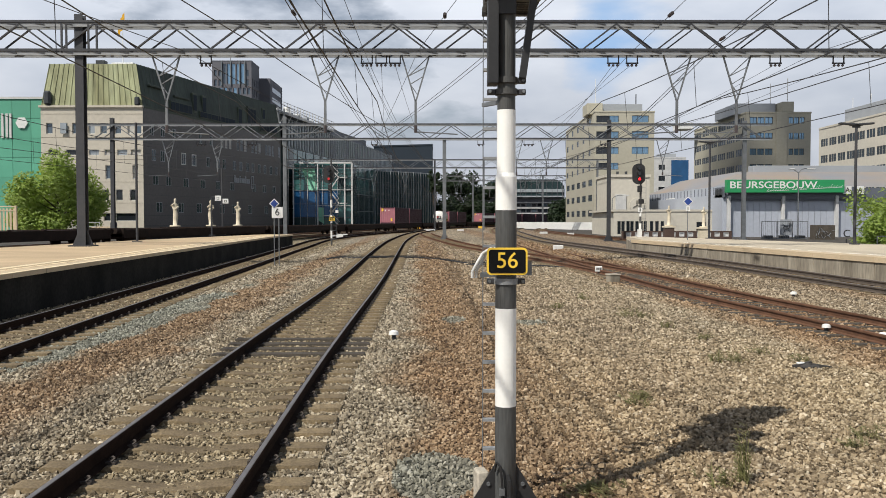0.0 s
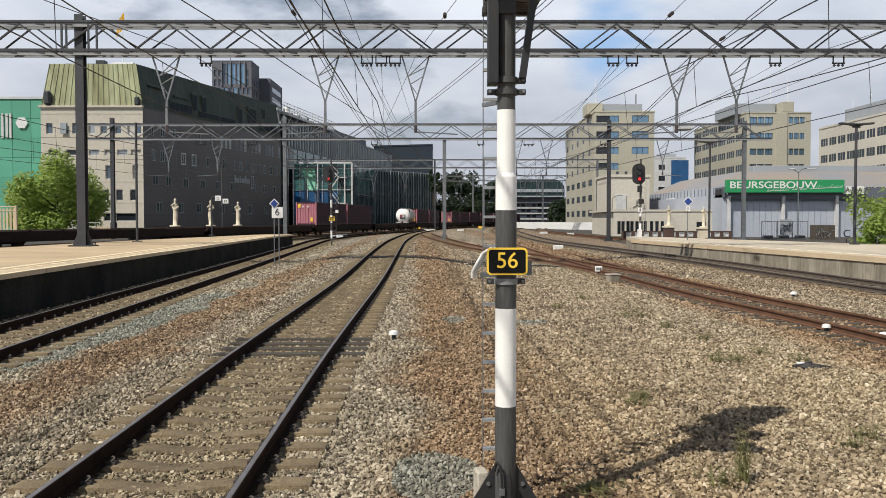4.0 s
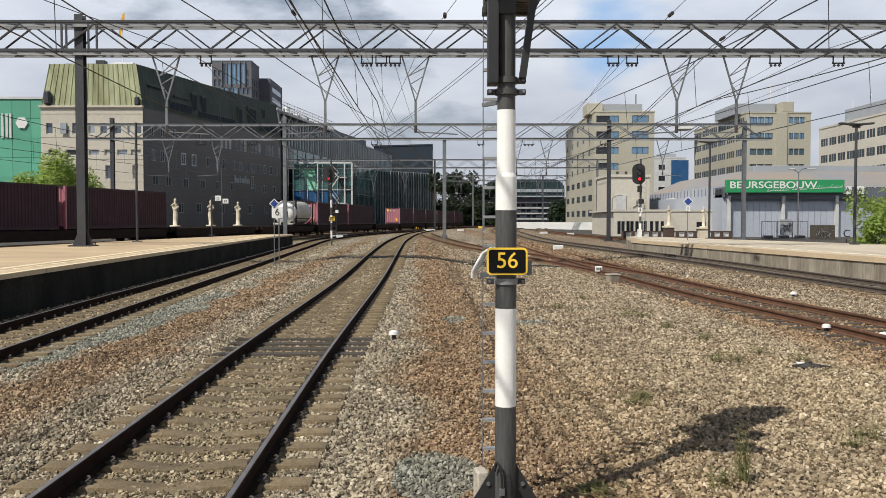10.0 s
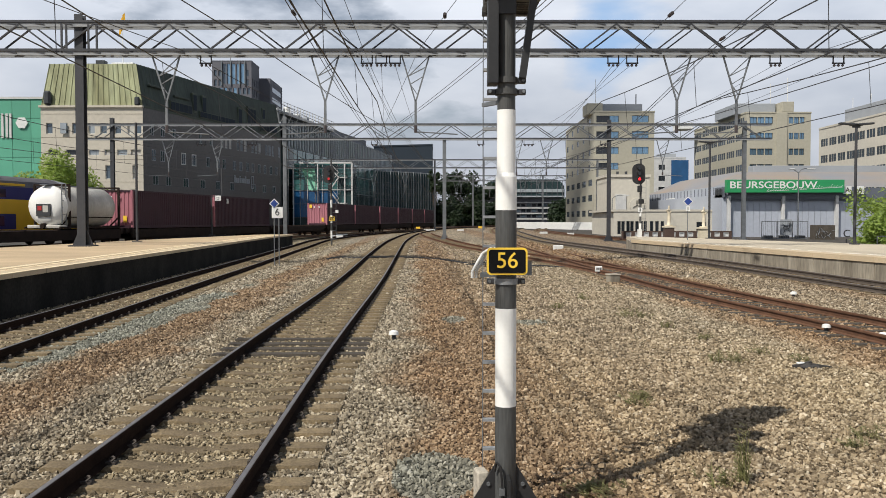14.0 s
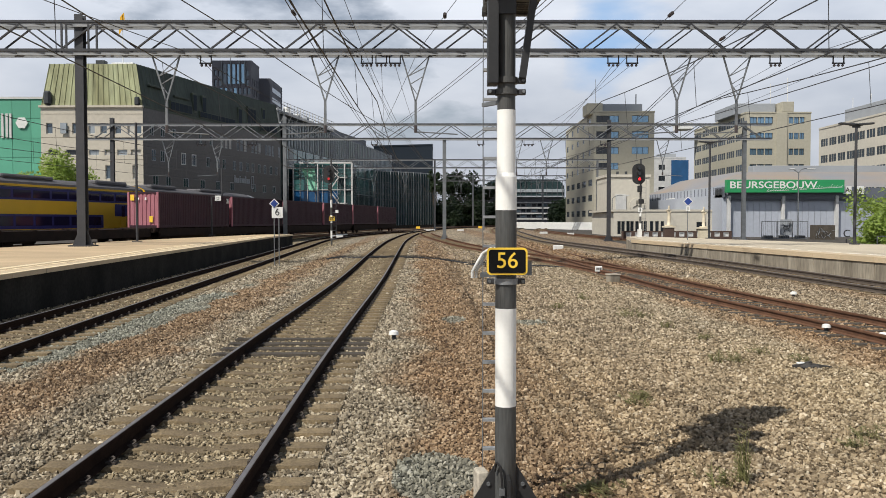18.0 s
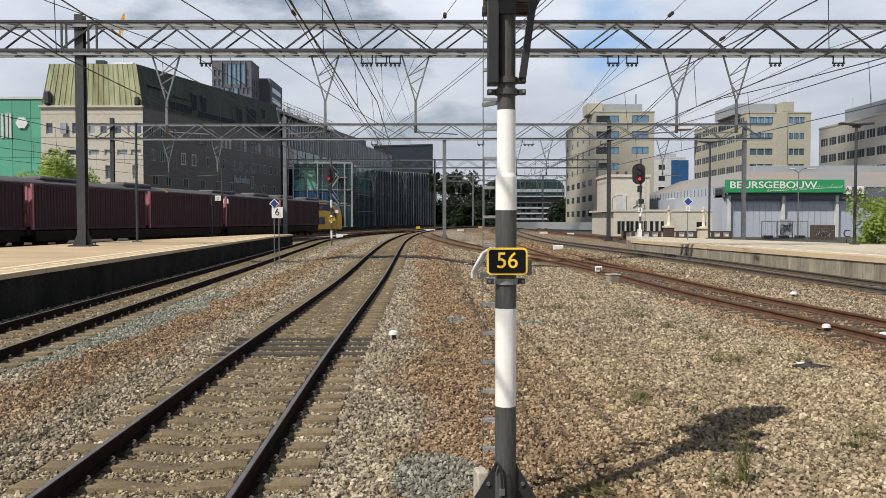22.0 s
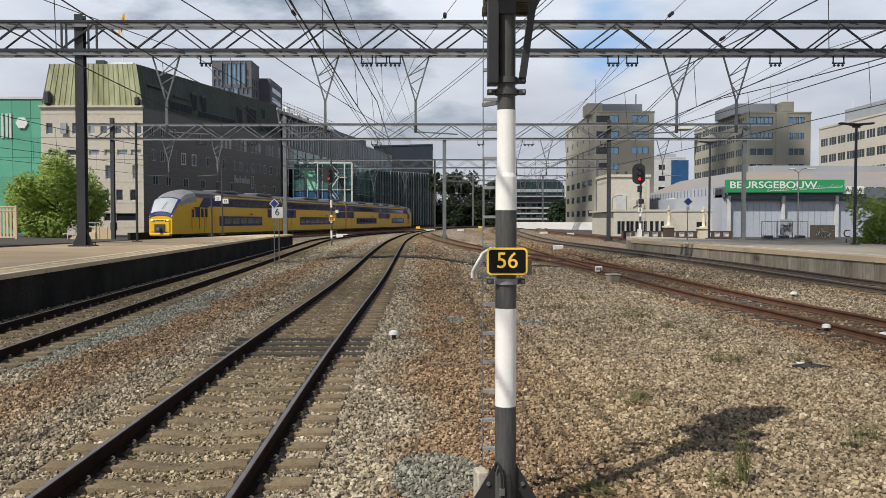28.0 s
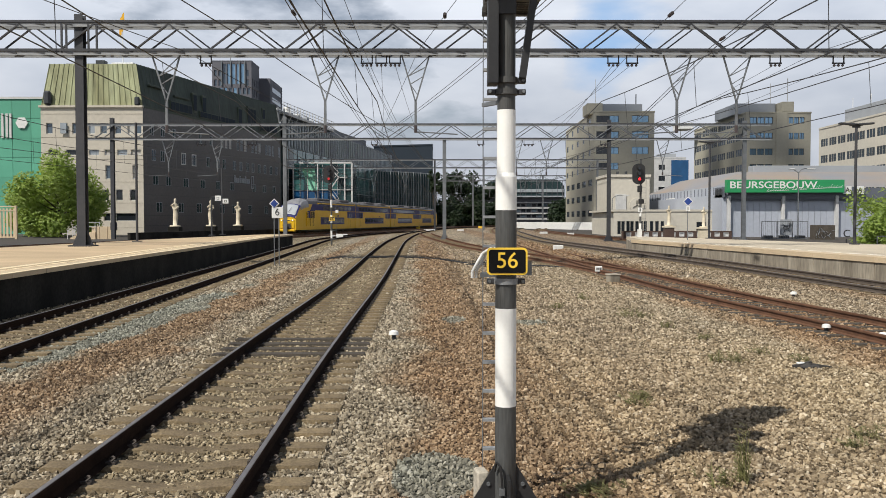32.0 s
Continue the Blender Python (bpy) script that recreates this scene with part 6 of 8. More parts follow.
    part("earth_cable", bm, "black", t)
    part("terminal_box", box(-0.035, -0.12, 0.28, 0.04, 0.03, 0.05), "steel_pale", t)
    # hood and grating under the signal head
    part("side_plate", box(-0.105, -0.02, 3.56 + b, 0.075, 0.2, 0.86), "black", t)
    part("front_plate", box(0.0, -0.082, 3.85 + b, 0.13, 0.02, 0.42), "black", t)
    part("brace", add_bar(bmesh.new(), (0.115, -0.05, 3.17 + b), (0.235, -0.05, 4.05 + b), 0.092, 0.05), "black", t)
    gr = part("platform_frame", box(0.05, 0.03, 3.80 + b, 0.42, 0.07, 0.06), "black", t)
    part("platform_frame", box(0.05, 0.52, 3.80 + b, 0.42, 0.07, 0.06), "black", t)
    for i in range(9):
        part("grating_bar", box(0.05, 0.06 + i * 0.055, 3.80 + b, 0.42, 0.018, 0.04), "mast_grey", gr)
    bm = bmesh.new()
    for i in range(7):
        add_box(bm, 0.05 - 0.18 + i * 0.06, 0.28, 3.80 + b, 0.012, 0.5, 0.03)
    part("grating_bar", bm, "mast_grey", gr)
    # the signal head, turned away
    part("service_platform", box(0.05, -0.42, 4.16, 0.50, 0.36, 0.05), "black", t)
    part("platform_kerb", box(0.05, -0.585, 4.24, 0.50, 0.03, 0.12), "black", t)
    hd = part("backboard", rod((0.02, 0.30, 5.15), (0.02, 0.33, 5.15), 0.46, 28), "black", t, "black oval signal backboard")
    part("upper_board", rod((0.02, 0.305, 5.65), (0.02, 0.335, 5.65), 0.42, 28), "black", hd)
    part("lamp_case", box(0.02, 0.16, 5.25, 0.42, 0.28, 1.45, 0, 0.05), "black", hd)
    part("route_indicator", box(0.02, 0.2, 4.32, 0.46, 0.25, 0.34, 0, 0.03), "black", hd)
    part("speed_box", box(0.26, -0.10, 4.40, 0.20, 0.2, 0.36, 0, 0.02), "black", hd)
    part("head_bracket", box(0.02, 0.05, 4.6, 0.12, 0.2, 0.9), "mast_grey", hd)
    t2 = thing("concrete_footing", x, y + 0.05, -0.3, 12, "weathered concrete footing block under the signal mast", "footing")
    part("block", box(-0.165, 0.09, 0.20, 0.095, 0.14, 0.58, 0, 0.015), "pale_block", t2)


build_near_mast()


# ---- signs, signals, posts ----
def build_sign_six():
    t = thing("track_sign", -8.4, 42.8, -0.2, 0, "white number sign under a blue diamond on two posts", "sign")
    for u in (-0.12, 0.12):
        part("post", rod((u, 0, 0), (u, 0, 2.75 if u > 0 else 2.9), 0.028, 8), "steel_pale", t)
    pl = part("plate", box(0.05, -0.05, 2.70, 0.56, 0.03, 0.56, 0, 0.01), "white", t)
    letters("6", 0.5, "black", pl, pose(0.05, -0.072, 2.71), "black figure", depth=0.004)
    bm = bmesh.new()
    add_box(bm, 0, 0, 0, 0.36, 0.03, 0.36, m=pose(-0.1, -0.05, 3.15, 0, 45, 0))
    dm = part("diamond", bm, "white", t)
    bm = bmesh.new()
    add_box(bm, 0, 0, 0, 0.28, 0.012, 0.28, m=pose(-0.1, -0.072, 3.15, 0, 45, 0))
    part("diamond_field", bm, "blue_sign", dm)


def build_diamond_post():
    t = thing("diamond_sign", 16.3, 56.5, 0.81, 0, "blue diamond sign on a thin post", "sign")
    part("post", rod((0, 0, 0), (0, 0, 2.2), 0.03, 8), "steel_pale", t)
    bm = add_box(bmesh.new(), 0, 0, 0, 0.46, 0.03, 0.46, m=pose(0, -0.05, 2.55, 0, 45, 0))
    d = part("diamond", bm, "white", t)
    bm = add_box(bmesh.new(), 0, 0, 0, 0.37, 0.012, 0.37, m=pose(0, -0.072, 2.55, 0, 45, 0))
    part("diamond_field", bm, "blue_sign", d)
    p = part("plate", box(0, -0.05, 2.08, 0.27, 0.02, 0.32), "white", t)
    part("plate_bar", box(0, -0.064, 2.08, 0.05, 0.006, 0.2), "black", p)


def build_signal(x, y, z, foot, label, h=7.2, head=6.0, lit=True, rz=0):
    t = thing("track_signal", x, y, z, rz, label, "signal", "main signals")
    n = 7
    for i in range(n):
        a, c = i * h * 0.62 / n, (i + 1) * h * 0.62 / n
        part("tube", rod((0, 0, a), (0, 0, c), 0.085, 12), "mast_white" if i in (1, 3) or (i == 5 and foot) else "mast_grey", t)
    part("tube", rod((0, 0, h * 0.62), (0, 0, h), 0.075, 10), "mast_grey", t)
    bm = bmesh.new()
    bmesh.ops.create_cone(bm, cap_ends=True, segments=28, radius1=0.5, radius2=0.5, depth=0.05, matrix=pose(0, 0, 0, 90, 0, 0))
    for v in bm.verts:
        v.co.z = v.co.z * 0.9 + (0.35 if v.co.z > 0 else -0.35)
    bm.transform(pose(-0.18, -0.14, head))
    bd = part("backboard", bm, "black", t, "black oval backboard")
    for i, zz in enumerate((0.42, 0.0, -0.40)):
        on = lit and i == 2
        part("hood", rod((-0.18, -0.17, head + zz + 0.07), (-0.18, -0.42, head + zz + 0.05), 0.15, 12), "black", bd)
        part("lens", rod((-0.18, -0.43, head + zz), (-0.18, -0.45, head + zz), 0.11, 14), ("red_lamp" if not foot else "red_dim") if on else "glass_dark", bd, "lit red lens" if on else "")
    part("lower_case", box(-0.1, -0.16, head - 1.15, 0.34, 0.25, 0.5, 0, 0.04), "black", t)
    for i in range(9):
        part("rung", rod((0.06, 0, 0.6 + i * 0.4), (0.42, 0, 0.6 + i * 0.4), 0.014, 5), "steel_pale", t)
    part("ladder_rail", rod((0.42, 0, 0.3), (0.42, 0, 4.4), 0.016, 5), "steel_pale", t)
    if foot:
        pl = part("number_plate", box(0.05, -0.12, 2.45, 0.5, 0.02, 0.36), "yellow_sign", t)
        part("plate_field", box(0.05, -0.133, 2.45, 0.42, 0.008, 0.28), "black", pl)
        for u in (-0.06, 0.12):
            part("plate_bar", box(0.05 + u, -0.139, 2.45, 0.07, 0.006, 0.18), "yellow_sign", pl)
        part("relay_box", box(0.5, 0, 3.1, 0.25, 0.2, 0.26), "white", t)
    else:
        p = part("plate", box(-0.05, -0.1, 2.1, 0.34, 0.02, 0.34), "white", t)
        part("plate_bar", box(-0.05, -0.115, 2.1, 0.08, 0.008, 0.22), "black", p)
        part("cable_box", box(0.05, 0.02, 2.75, 0.4, 0.25, 0.35, 0, 0.03), "black", t)
        part("base_box", box(-0.05, 0, 0.3, 0.3, 0.3, 0.6), "white", t)
    return t


build_sign_six()
build_diamond_post()
build_signal(-10.0, 76, -0.2, True, "red signal on a banded mast beside the track", 7.8, 6.4)
build_signal(15.2, 65.3, 0.81, False, "red signal on a banded mast at the platform end", 6.0, 4.85)


def build_platform_post(x, y, z, h, label, arm, ph=0.0):
    t = thing("sign_post", x, y, z, 0, label, "sign post", "platform sign posts")
    part("post", rod((0, 0, 0), (0, 0, h), 0.07, 10), "steel_dark", t)
    part("base_plate", box(0, 0, 0.03, 0.45, 0.45, 0.06), "steel_dark", t)
    if arm:
        ph = ph or h
        part("arm", box(arm / 2, 0, ph, abs(arm), 0.07, 0.07), "steel_dark", t)
        p = part("plate", box(arm, -0.08, ph - 0.12, 0.5, 0.05, 0.42, 0, 0.02), "white", t)
        part("plate_mark", box(arm, -0.11, ph - 0.12, 0.2, 0.01, 0.2), "black", p)
        part("plate_inset", box(arm, -0.118, ph - 0.12, 0.12, 0.01, 0.12), "white", p)


build_platform_post(-18.84, 69.07, 0.87, 3.15, "dark sign post on the platform with a small white plate", 0.55)
build_platform_post(-18.98, 72.98, 0.87, 5.7, "tall dark post on the platform with a small white plate", 0.3, 3.0)
build_platform_post(-17.72, 49.1, 0.87, 6.87, "slim dark post on the sandy platform", 0)


def build_lamp_post(x, y, h, wing, label):
    t = thing("platform_lamp", x, y, 0.81, 0, label, "lamp post", "platform lamps")
    part("pole", rod((0, 0, 0), (0, 0, h), 0.085, 10, 0.07), "steel_dark", t)
    part("base_plate", box(0, 0, 0.03, 0.4, 0.4, 0.06), "steel_dark", t)
    part("bracket", box(0, 0, h, 0.4, 0.12, 0.1), "steel_dark", t)
    for g in (-1, 1):
        bm = box(g * (wing / 2 + 0.12), 0, h + 0.10, wing, 0.32, 0.10, 0, 0.03)
        bm.transform(pose(0, 0, 0, 0, -g * 4, 0))
        part("luminaire", bm, "steel_dark", t)


build_lamp_post(22.1, 45.5, 6.3, 1.25, "dark twin-arm platform lamp")
build_lamp_post(18.9, 60.2, 6.7, 1.15, "dark twin-arm platform lamp")


# ---- statues: plain upright figures of stone ----
def build_statue(x, y, z, h, lean, plinth, label, rz=0):
    bm = bmesh.new()
    rings = ((0, 0.24, 0.2, 0), (0.05, 0.24, 0.2, 0), (0.06, 0.14, 0.12, 0), (0.28, 0.13, 0.115, 0.015), (0.45, 0.15, 0.125, 0.03), (0.56, 0.12, 0.105, 0.015), (0.70, 0.17, 0.12, -0.015),
             (0.80, 0.16, 0.11, -0.01), (0.85, 0.06, 0.06, 0), (0.90, 0.075, 0.08, 0.01), (0.96, 0.075, 0.08, 0.012), (1.0, 0.03, 0.03, 0.01))
    rows = []
    for f, a, b, o in rings:
        rows.append([bm.verts.new(((a * (0.72 if f > 0.055 else 1.0) * (1 + (0.13 * math.sin(5 * k + 9 * f) if 0.06 < f < 0.82 else 0)) * math.cos(k * math.pi / 6) + o * lean) * h * 0.8, b * (0.75 if f > 0.055 else 1.0) * math.sin(k * math.pi / 6) * h * 0.8, f * h + plinth)) for k in range(12)])
    for r0, r1 in zip(rows, rows[1:]):
        for k in range(12):
            bm.faces.new((r0[k], r0[(k + 1) % 12], r1[(k + 1) % 12], r1[k]))
    bm.faces.new(rows[-1])
    bm.faces.new(rows[0][::-1])
    add_rod(bm, (0.12 * h, -0.02, 0.72 * h + plinth), (0.05 * h * lean, -0.09 * h, 0.62 * h + plinth), 0.035 * h, 6)
    add_rod(bm, (-0.12 * h, -0.02, 0.74 * h + plinth), (-0.02 * h, -0.10 * h, 0.80 * h + plinth), 0.035 * h, 6)
    me = bpy.data.meshes.new("statue")
    bm.to_mesh(me)
    bm.free()
    for f in me.polygons:
        f.use_smooth = True
    me.materials.append(M["stone_statue"])
    ob = new("statue", me)
    ob.matrix_basis = pose(x, y, z, 0, 0, rz)
    return tagged(ob, label, "statue", "pale stone statues")


def px_plan(px, y):
    return (px - 784) / 1500 * y


for px, y, lean in ((310, 97, 1), (373.5, 106, -1), (421, 113, 1)):
    z0 = 1.35
    build_statue(px_plan(px, y), y, z0, 3.25, lean, 0.0, "tall pale stone statue on the low dark wall")
    p = thing("statue_plinth", px_plan(px, y), y, 0, 0, "dark plinth under a pale statue", "plinth", "statue plinths")
    part("shaft", box(0, 0, 0.55, 1.3, 1.3, 1.6, 0, 0.03), "wall_dark", p)
for px, y in ((1183.5, 72.5), (1245, 72.0)):
    build_statue(px_plan(px, y), y, 1.62 - (0.12 if px > 1200 else 0), 1.75, 1, 0.0, "weathered pale stone statue on a pedestal")
    p = thing("pedestal", px_plan(px, y), y, 0, 0, "red brick pedestal under a pale statue", "pedestal", "brick pedestals")
    part("shaft", box(0, 0, 0.60, 0.78, 0.78, 1.7, 0, 0.02), "brick_red" if px < 1200 else "stone_statue", p)
    part("cap", box(0, 0, 1.55 - (0.12 if px > 1200 else 0), 0.95, 0.95, 0.14, 0, 0.02), "stone_statue", p)


# ---- trains ----
def corrugated(length, z0, z1, pitch, deep, along_x=True):
    """A corrugated sheet whose ribs run upright."""
    vs, fs = [], []
    u, k = 0.0, 0
    pts = []
    while u < length:
        for f, d in ((0.0, 0), (0.22, 0), (0.36, deep), (0.64, deep), (0.78, 0)):
            if u + f * pitch <= length:
                pts.append((u + f * pitch, d))
        u += pitch
    pts.append((length, 0))
    for u, d in pts:
        vs += [(u, d, z0), (u, d, z1)]
    for i in range(len(pts) - 1):
        fs.append((2 * i, 2 * i + 2, 2 * i + 3, 2 * i + 1))
    return vs, fs


SIDE_V, SIDE_F = corrugated(12.0, 0.16, 2.80, 0.28, 0.036)
END_V, END_F = corrugated(2.24, 0.16, 2.78, 0.32, 0.05)
CONT_SIDE = raw([(x - 6.0, y, z) for x, y, z in SIDE_V], SIDE_F, "side_wall")
CONT_END = raw([(x - 1.12, y, z) for x, y, z in END_V], END_F, "end_wall")


def build_container(k, label, long=12.2):
    """A high-cube container; x is its length, its leading end at +x."""
    h, q, v = long / 2, long / 12.2, 2.59 / 2.9
    t = thing("shipping_container", label=label, category="container", group="containers on the freight train")
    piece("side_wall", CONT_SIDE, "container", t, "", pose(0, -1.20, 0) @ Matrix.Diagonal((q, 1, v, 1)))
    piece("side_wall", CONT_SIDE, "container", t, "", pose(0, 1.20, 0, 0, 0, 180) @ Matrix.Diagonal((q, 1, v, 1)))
    piece("end_wall", CONT_END, "container_end", t, "pale pink ribbed end wall", pose(h - 0.04, 0, 0, 0, 0, 90) @ Matrix.Diagonal((1, 1, v, 1)))
    piece("end_wall", CONT_END, "container_end", t, "pale pink ribbed end wall", pose(0.04 - h, 0, 0, 0, 0, -90) @ Matrix.Diagonal((1, 1, v, 1)))
    for sx in (0.08 - h, h - 0.08):
        for sy in (-1.14, 1.14):
            # leading posts take the pale end colour, trailing ones the darkened maroon
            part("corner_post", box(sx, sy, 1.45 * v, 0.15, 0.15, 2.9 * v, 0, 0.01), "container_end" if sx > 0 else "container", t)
    for sy in (-1.17, 1.17):
        part("top_rail", box(0, sy, 2.85 * v, long - 0.3, 0.09, 0.1), "container", t)
        part("bottom_rail", box(0, sy, 0.09, long - 0.3, 0.12, 0.17), "container", t)
    for sx in (0.07 - h, h - 0.07):
        part("header", box(sx, 0, 2.84 * v, 0.12, 2.1, 0.12), "container", t)
        part("sill", box(sx, 0, 0.09, 0.14, 2.1, 0.18), "container", t)
    part("roof", box(0, 0, 2.87 * v, long - 0.3, 2.25, 0.04), "container", t)
    part("floor", box(0, 0, 0.14, long - 0.3, 2.25, 0.06), "wagon", t)
    part("yellow_label", box(h + 0.025, 0.66, 0.62, 0.012, 0.26, 0.46), "yellow_sign", t)
    part("yellow_label", box(h + 0.025, -0.80, 2.45 * v, 0.012, 0.30, 0.42), "yellow_sign", t)
    for sy in (-0.35, 0.25):
        part("marking_bar", box(h + 0.028, sy, 2.35 * v, 0.01, 0.14, 0.2), "white", t)
    for i in range(4):
        part("marking_bar", box(1.5 - h + i * 0.16, -1.245, 2.10 - 0.25 * (k % 2), 0.09, 0.01, 0.3), "container_end", t)
    return t


def bogie(parent, x):
    bg = part("bogie", box(x, 0, 0.52, 2.6, 2.0, 0.18, 0, 0.04), "wagon", parent)
    for dx in (-0.9, 0.9):
        for sy in (-0.78, 0.78):
            part("wheel", rod((x + dx, sy - 0.07, 0.46), (x + dx, sy + 0.07, 0.46), 0.46, 18), "wagon", bg)
    for sy in (-1.02, 1.02):
        part("side_frame", box(x, sy, 0.55, 2.5, 0.12, 0.28, 0, 0.06), "wagon", bg)


def build_wagon(length):
    t = thing("flat_wagon", label="grimy low container flat wagon", category="wagon", group="flat wagons of the freight train")
    for sy in (-1.12, 1.12):
        part("side_beam", box(0, sy, 0.81, length - 1.2, 0.18, 0.60, 0, 0.02), "wagon", t)
    part("deck", box(0, 0, 1.04, length - 1.2, 2.1, 0.14), "wagon", t)
    for i in range(int(length / 3)):
        part("cross_member", box(-length / 2 + 1.2 + i * 3.0, 0, 1.10, 0.25, 2.4, 0.12), "wagon", t)
    for g in (-1, 1):
        bogie(t, g * (length / 2 - 2.6))
        part("headstock", box(g * (length / 2 - 0.6), 0, 0.98, 0.2, 2.5, 0.4, 0, 0.02), "wagon", t)
        for sy in (-0.87, 0.87):
            part("buffer", rod((g * (length / 2 - 0.5), sy, 1.0), (g * (length / 2 - 0.02), sy, 1.0), 0.2, 12), "wagon", t)
    return t


def build_tank():
    t = thing("tank_container", label="dirty white tank container in a dark frame", category="tank container")
    bm = bmesh.new()
    secs = ((-3.05, 0.38), (-2.98, 0.82), (-2.8, 1.12), (-2.5, 1.24), (2.5, 1.24), (2.8, 1.12), (2.98, 0.82), (3.05, 0.38))
    rows = [[bm.verts.new((x, r * math.cos(k * math.pi / 14), 1.38 + r * math.sin(k * math.pi / 14))) for k in range(28)] for x, r in secs]
    for r0, r1 in zip(rows, rows[1:]):
        for k in range(28):
            bm.faces.new((r0[k], r0[(k + 1) % 28], r1[(k + 1) % 28], r1[k]))
    bm.faces.new(rows[0][::-1])
    bm.faces.new(rows[-1])
    bmesh.ops.recalc_face_normals(bm, faces=bm.faces)
    part("shell", bm, "tank", t, "dirty white cylindrical shell, greyed for its shade", smooth=True)
    # leading head laid over the shell in a brighter white, as if sunlit
    bm = bmesh.new()
    rows = [[bm.verts.new((x, r * math.cos(k * math.pi / 14), 1.38 + r * math.sin(k * math.pi / 14))) for k in range(28)] for x, r in ((2.52, 1.26), (2.82, 1.14), (3.0, 0.84), (3.07, 0.39))]
    for r0, r1 in zip(rows, rows[1:]):
        for k in range(28):
            bm.faces.new((r0[k], r0[(k + 1) % 28], r1[(k + 1) % 28], r1[k]))
    bm.faces.new(rows[-1])
    hd = part("tank_head", bm, "tank_end", t, "tank head in a sunlit white", smooth=True)
    part("warning_panel", box(3.1, 0.05, 1.15, 0.05, 0.95, 0.72, 0, 0.01), "steel_dark", hd)
    part("panel_face", box(3.13, 0.2, 1.22, 0.02, 0.35, 0.4), "blind", hd)
    for x in (-3.18, 2.2):
        for sy in (-1.15, 1.15):
            part("corner_post", box(x, sy, 1.36, 0.12, 0.12, 2.70), "wagon", t)
        for z in (0.08, 2.66):
            part("end_beam", box(x, 0, z, 0.12, 2.3, 0.12), "wagon", t)
        for sy in (-1, 1):
            part("end_brace", add_bar(bmesh.new(), (x, sy * 1.1, 2.45), (x, sy * 0.5, 2.5), 0.08, 0.08), "wagon", t)
            part("end_brace", add_bar(bmesh.new(), (x, sy * 1.1, 0.7), (x, sy * 0.5, 0.15), 0.08, 0.08), "wagon", t)
    for sy in (-1.15, 1.15):
        part("side_rail", box(0, sy, 0.1, 6.3, 0.1, 0.12), "wagon", t)
        part("shell_band", box(0, sy * 0.96, 0.72, 5.0, 0.03, 0.06), "wagon", t)
    part("walkway", box(0, 0, 2.66, 6.0, 0.5, 0.05), "steel_pale", t)
    part("side_plate", box(0.2, -1.255, 1.2, 0.55, 0.02, 0.75), "steel_dark", t)
    for z in (0.5, 0.9, 1.3, 1.7, 2.1):
        part("ladder_rung", box(2.72, 1.12, z, 0.4, 0.03, 0.04), "steel_pale", t)
    for z in (2.52, 2.92):
        part("ladder_rail", add_bar(bmesh.new(), (z, 1.14, 0.3), (z, 1.14, 2.7), 0.05, 0.05), "steel_pale", t)
    part("saddle", box(2.7, 0, 0.16, 0.7, 2.2, 0.2, 0, 0.04), "tank", t)
    part("hazard_diamond", box(3.135, -0.18, 1.26, 0.02, 0.26, 0.26), "red_cloth", hd)
    part("valve", rod((2.9, 0, 0.2), (3.2, 0, 0.2), 0.16, 10), "wagon", t)
    return t


def body_section(w=1.4, base=0.45, top=4.45, crown=4.62):
    return [(-w, base), (-w, 3.4), (-w * 0.97, 3.85), (-w * 0.84, 4.25), (-w * 0.55, top), (0, crown), (w * 0.55, top), (w * 0.84, 4.25), (w * 0.97, 3.85), (w, 3.4), (w, base)]


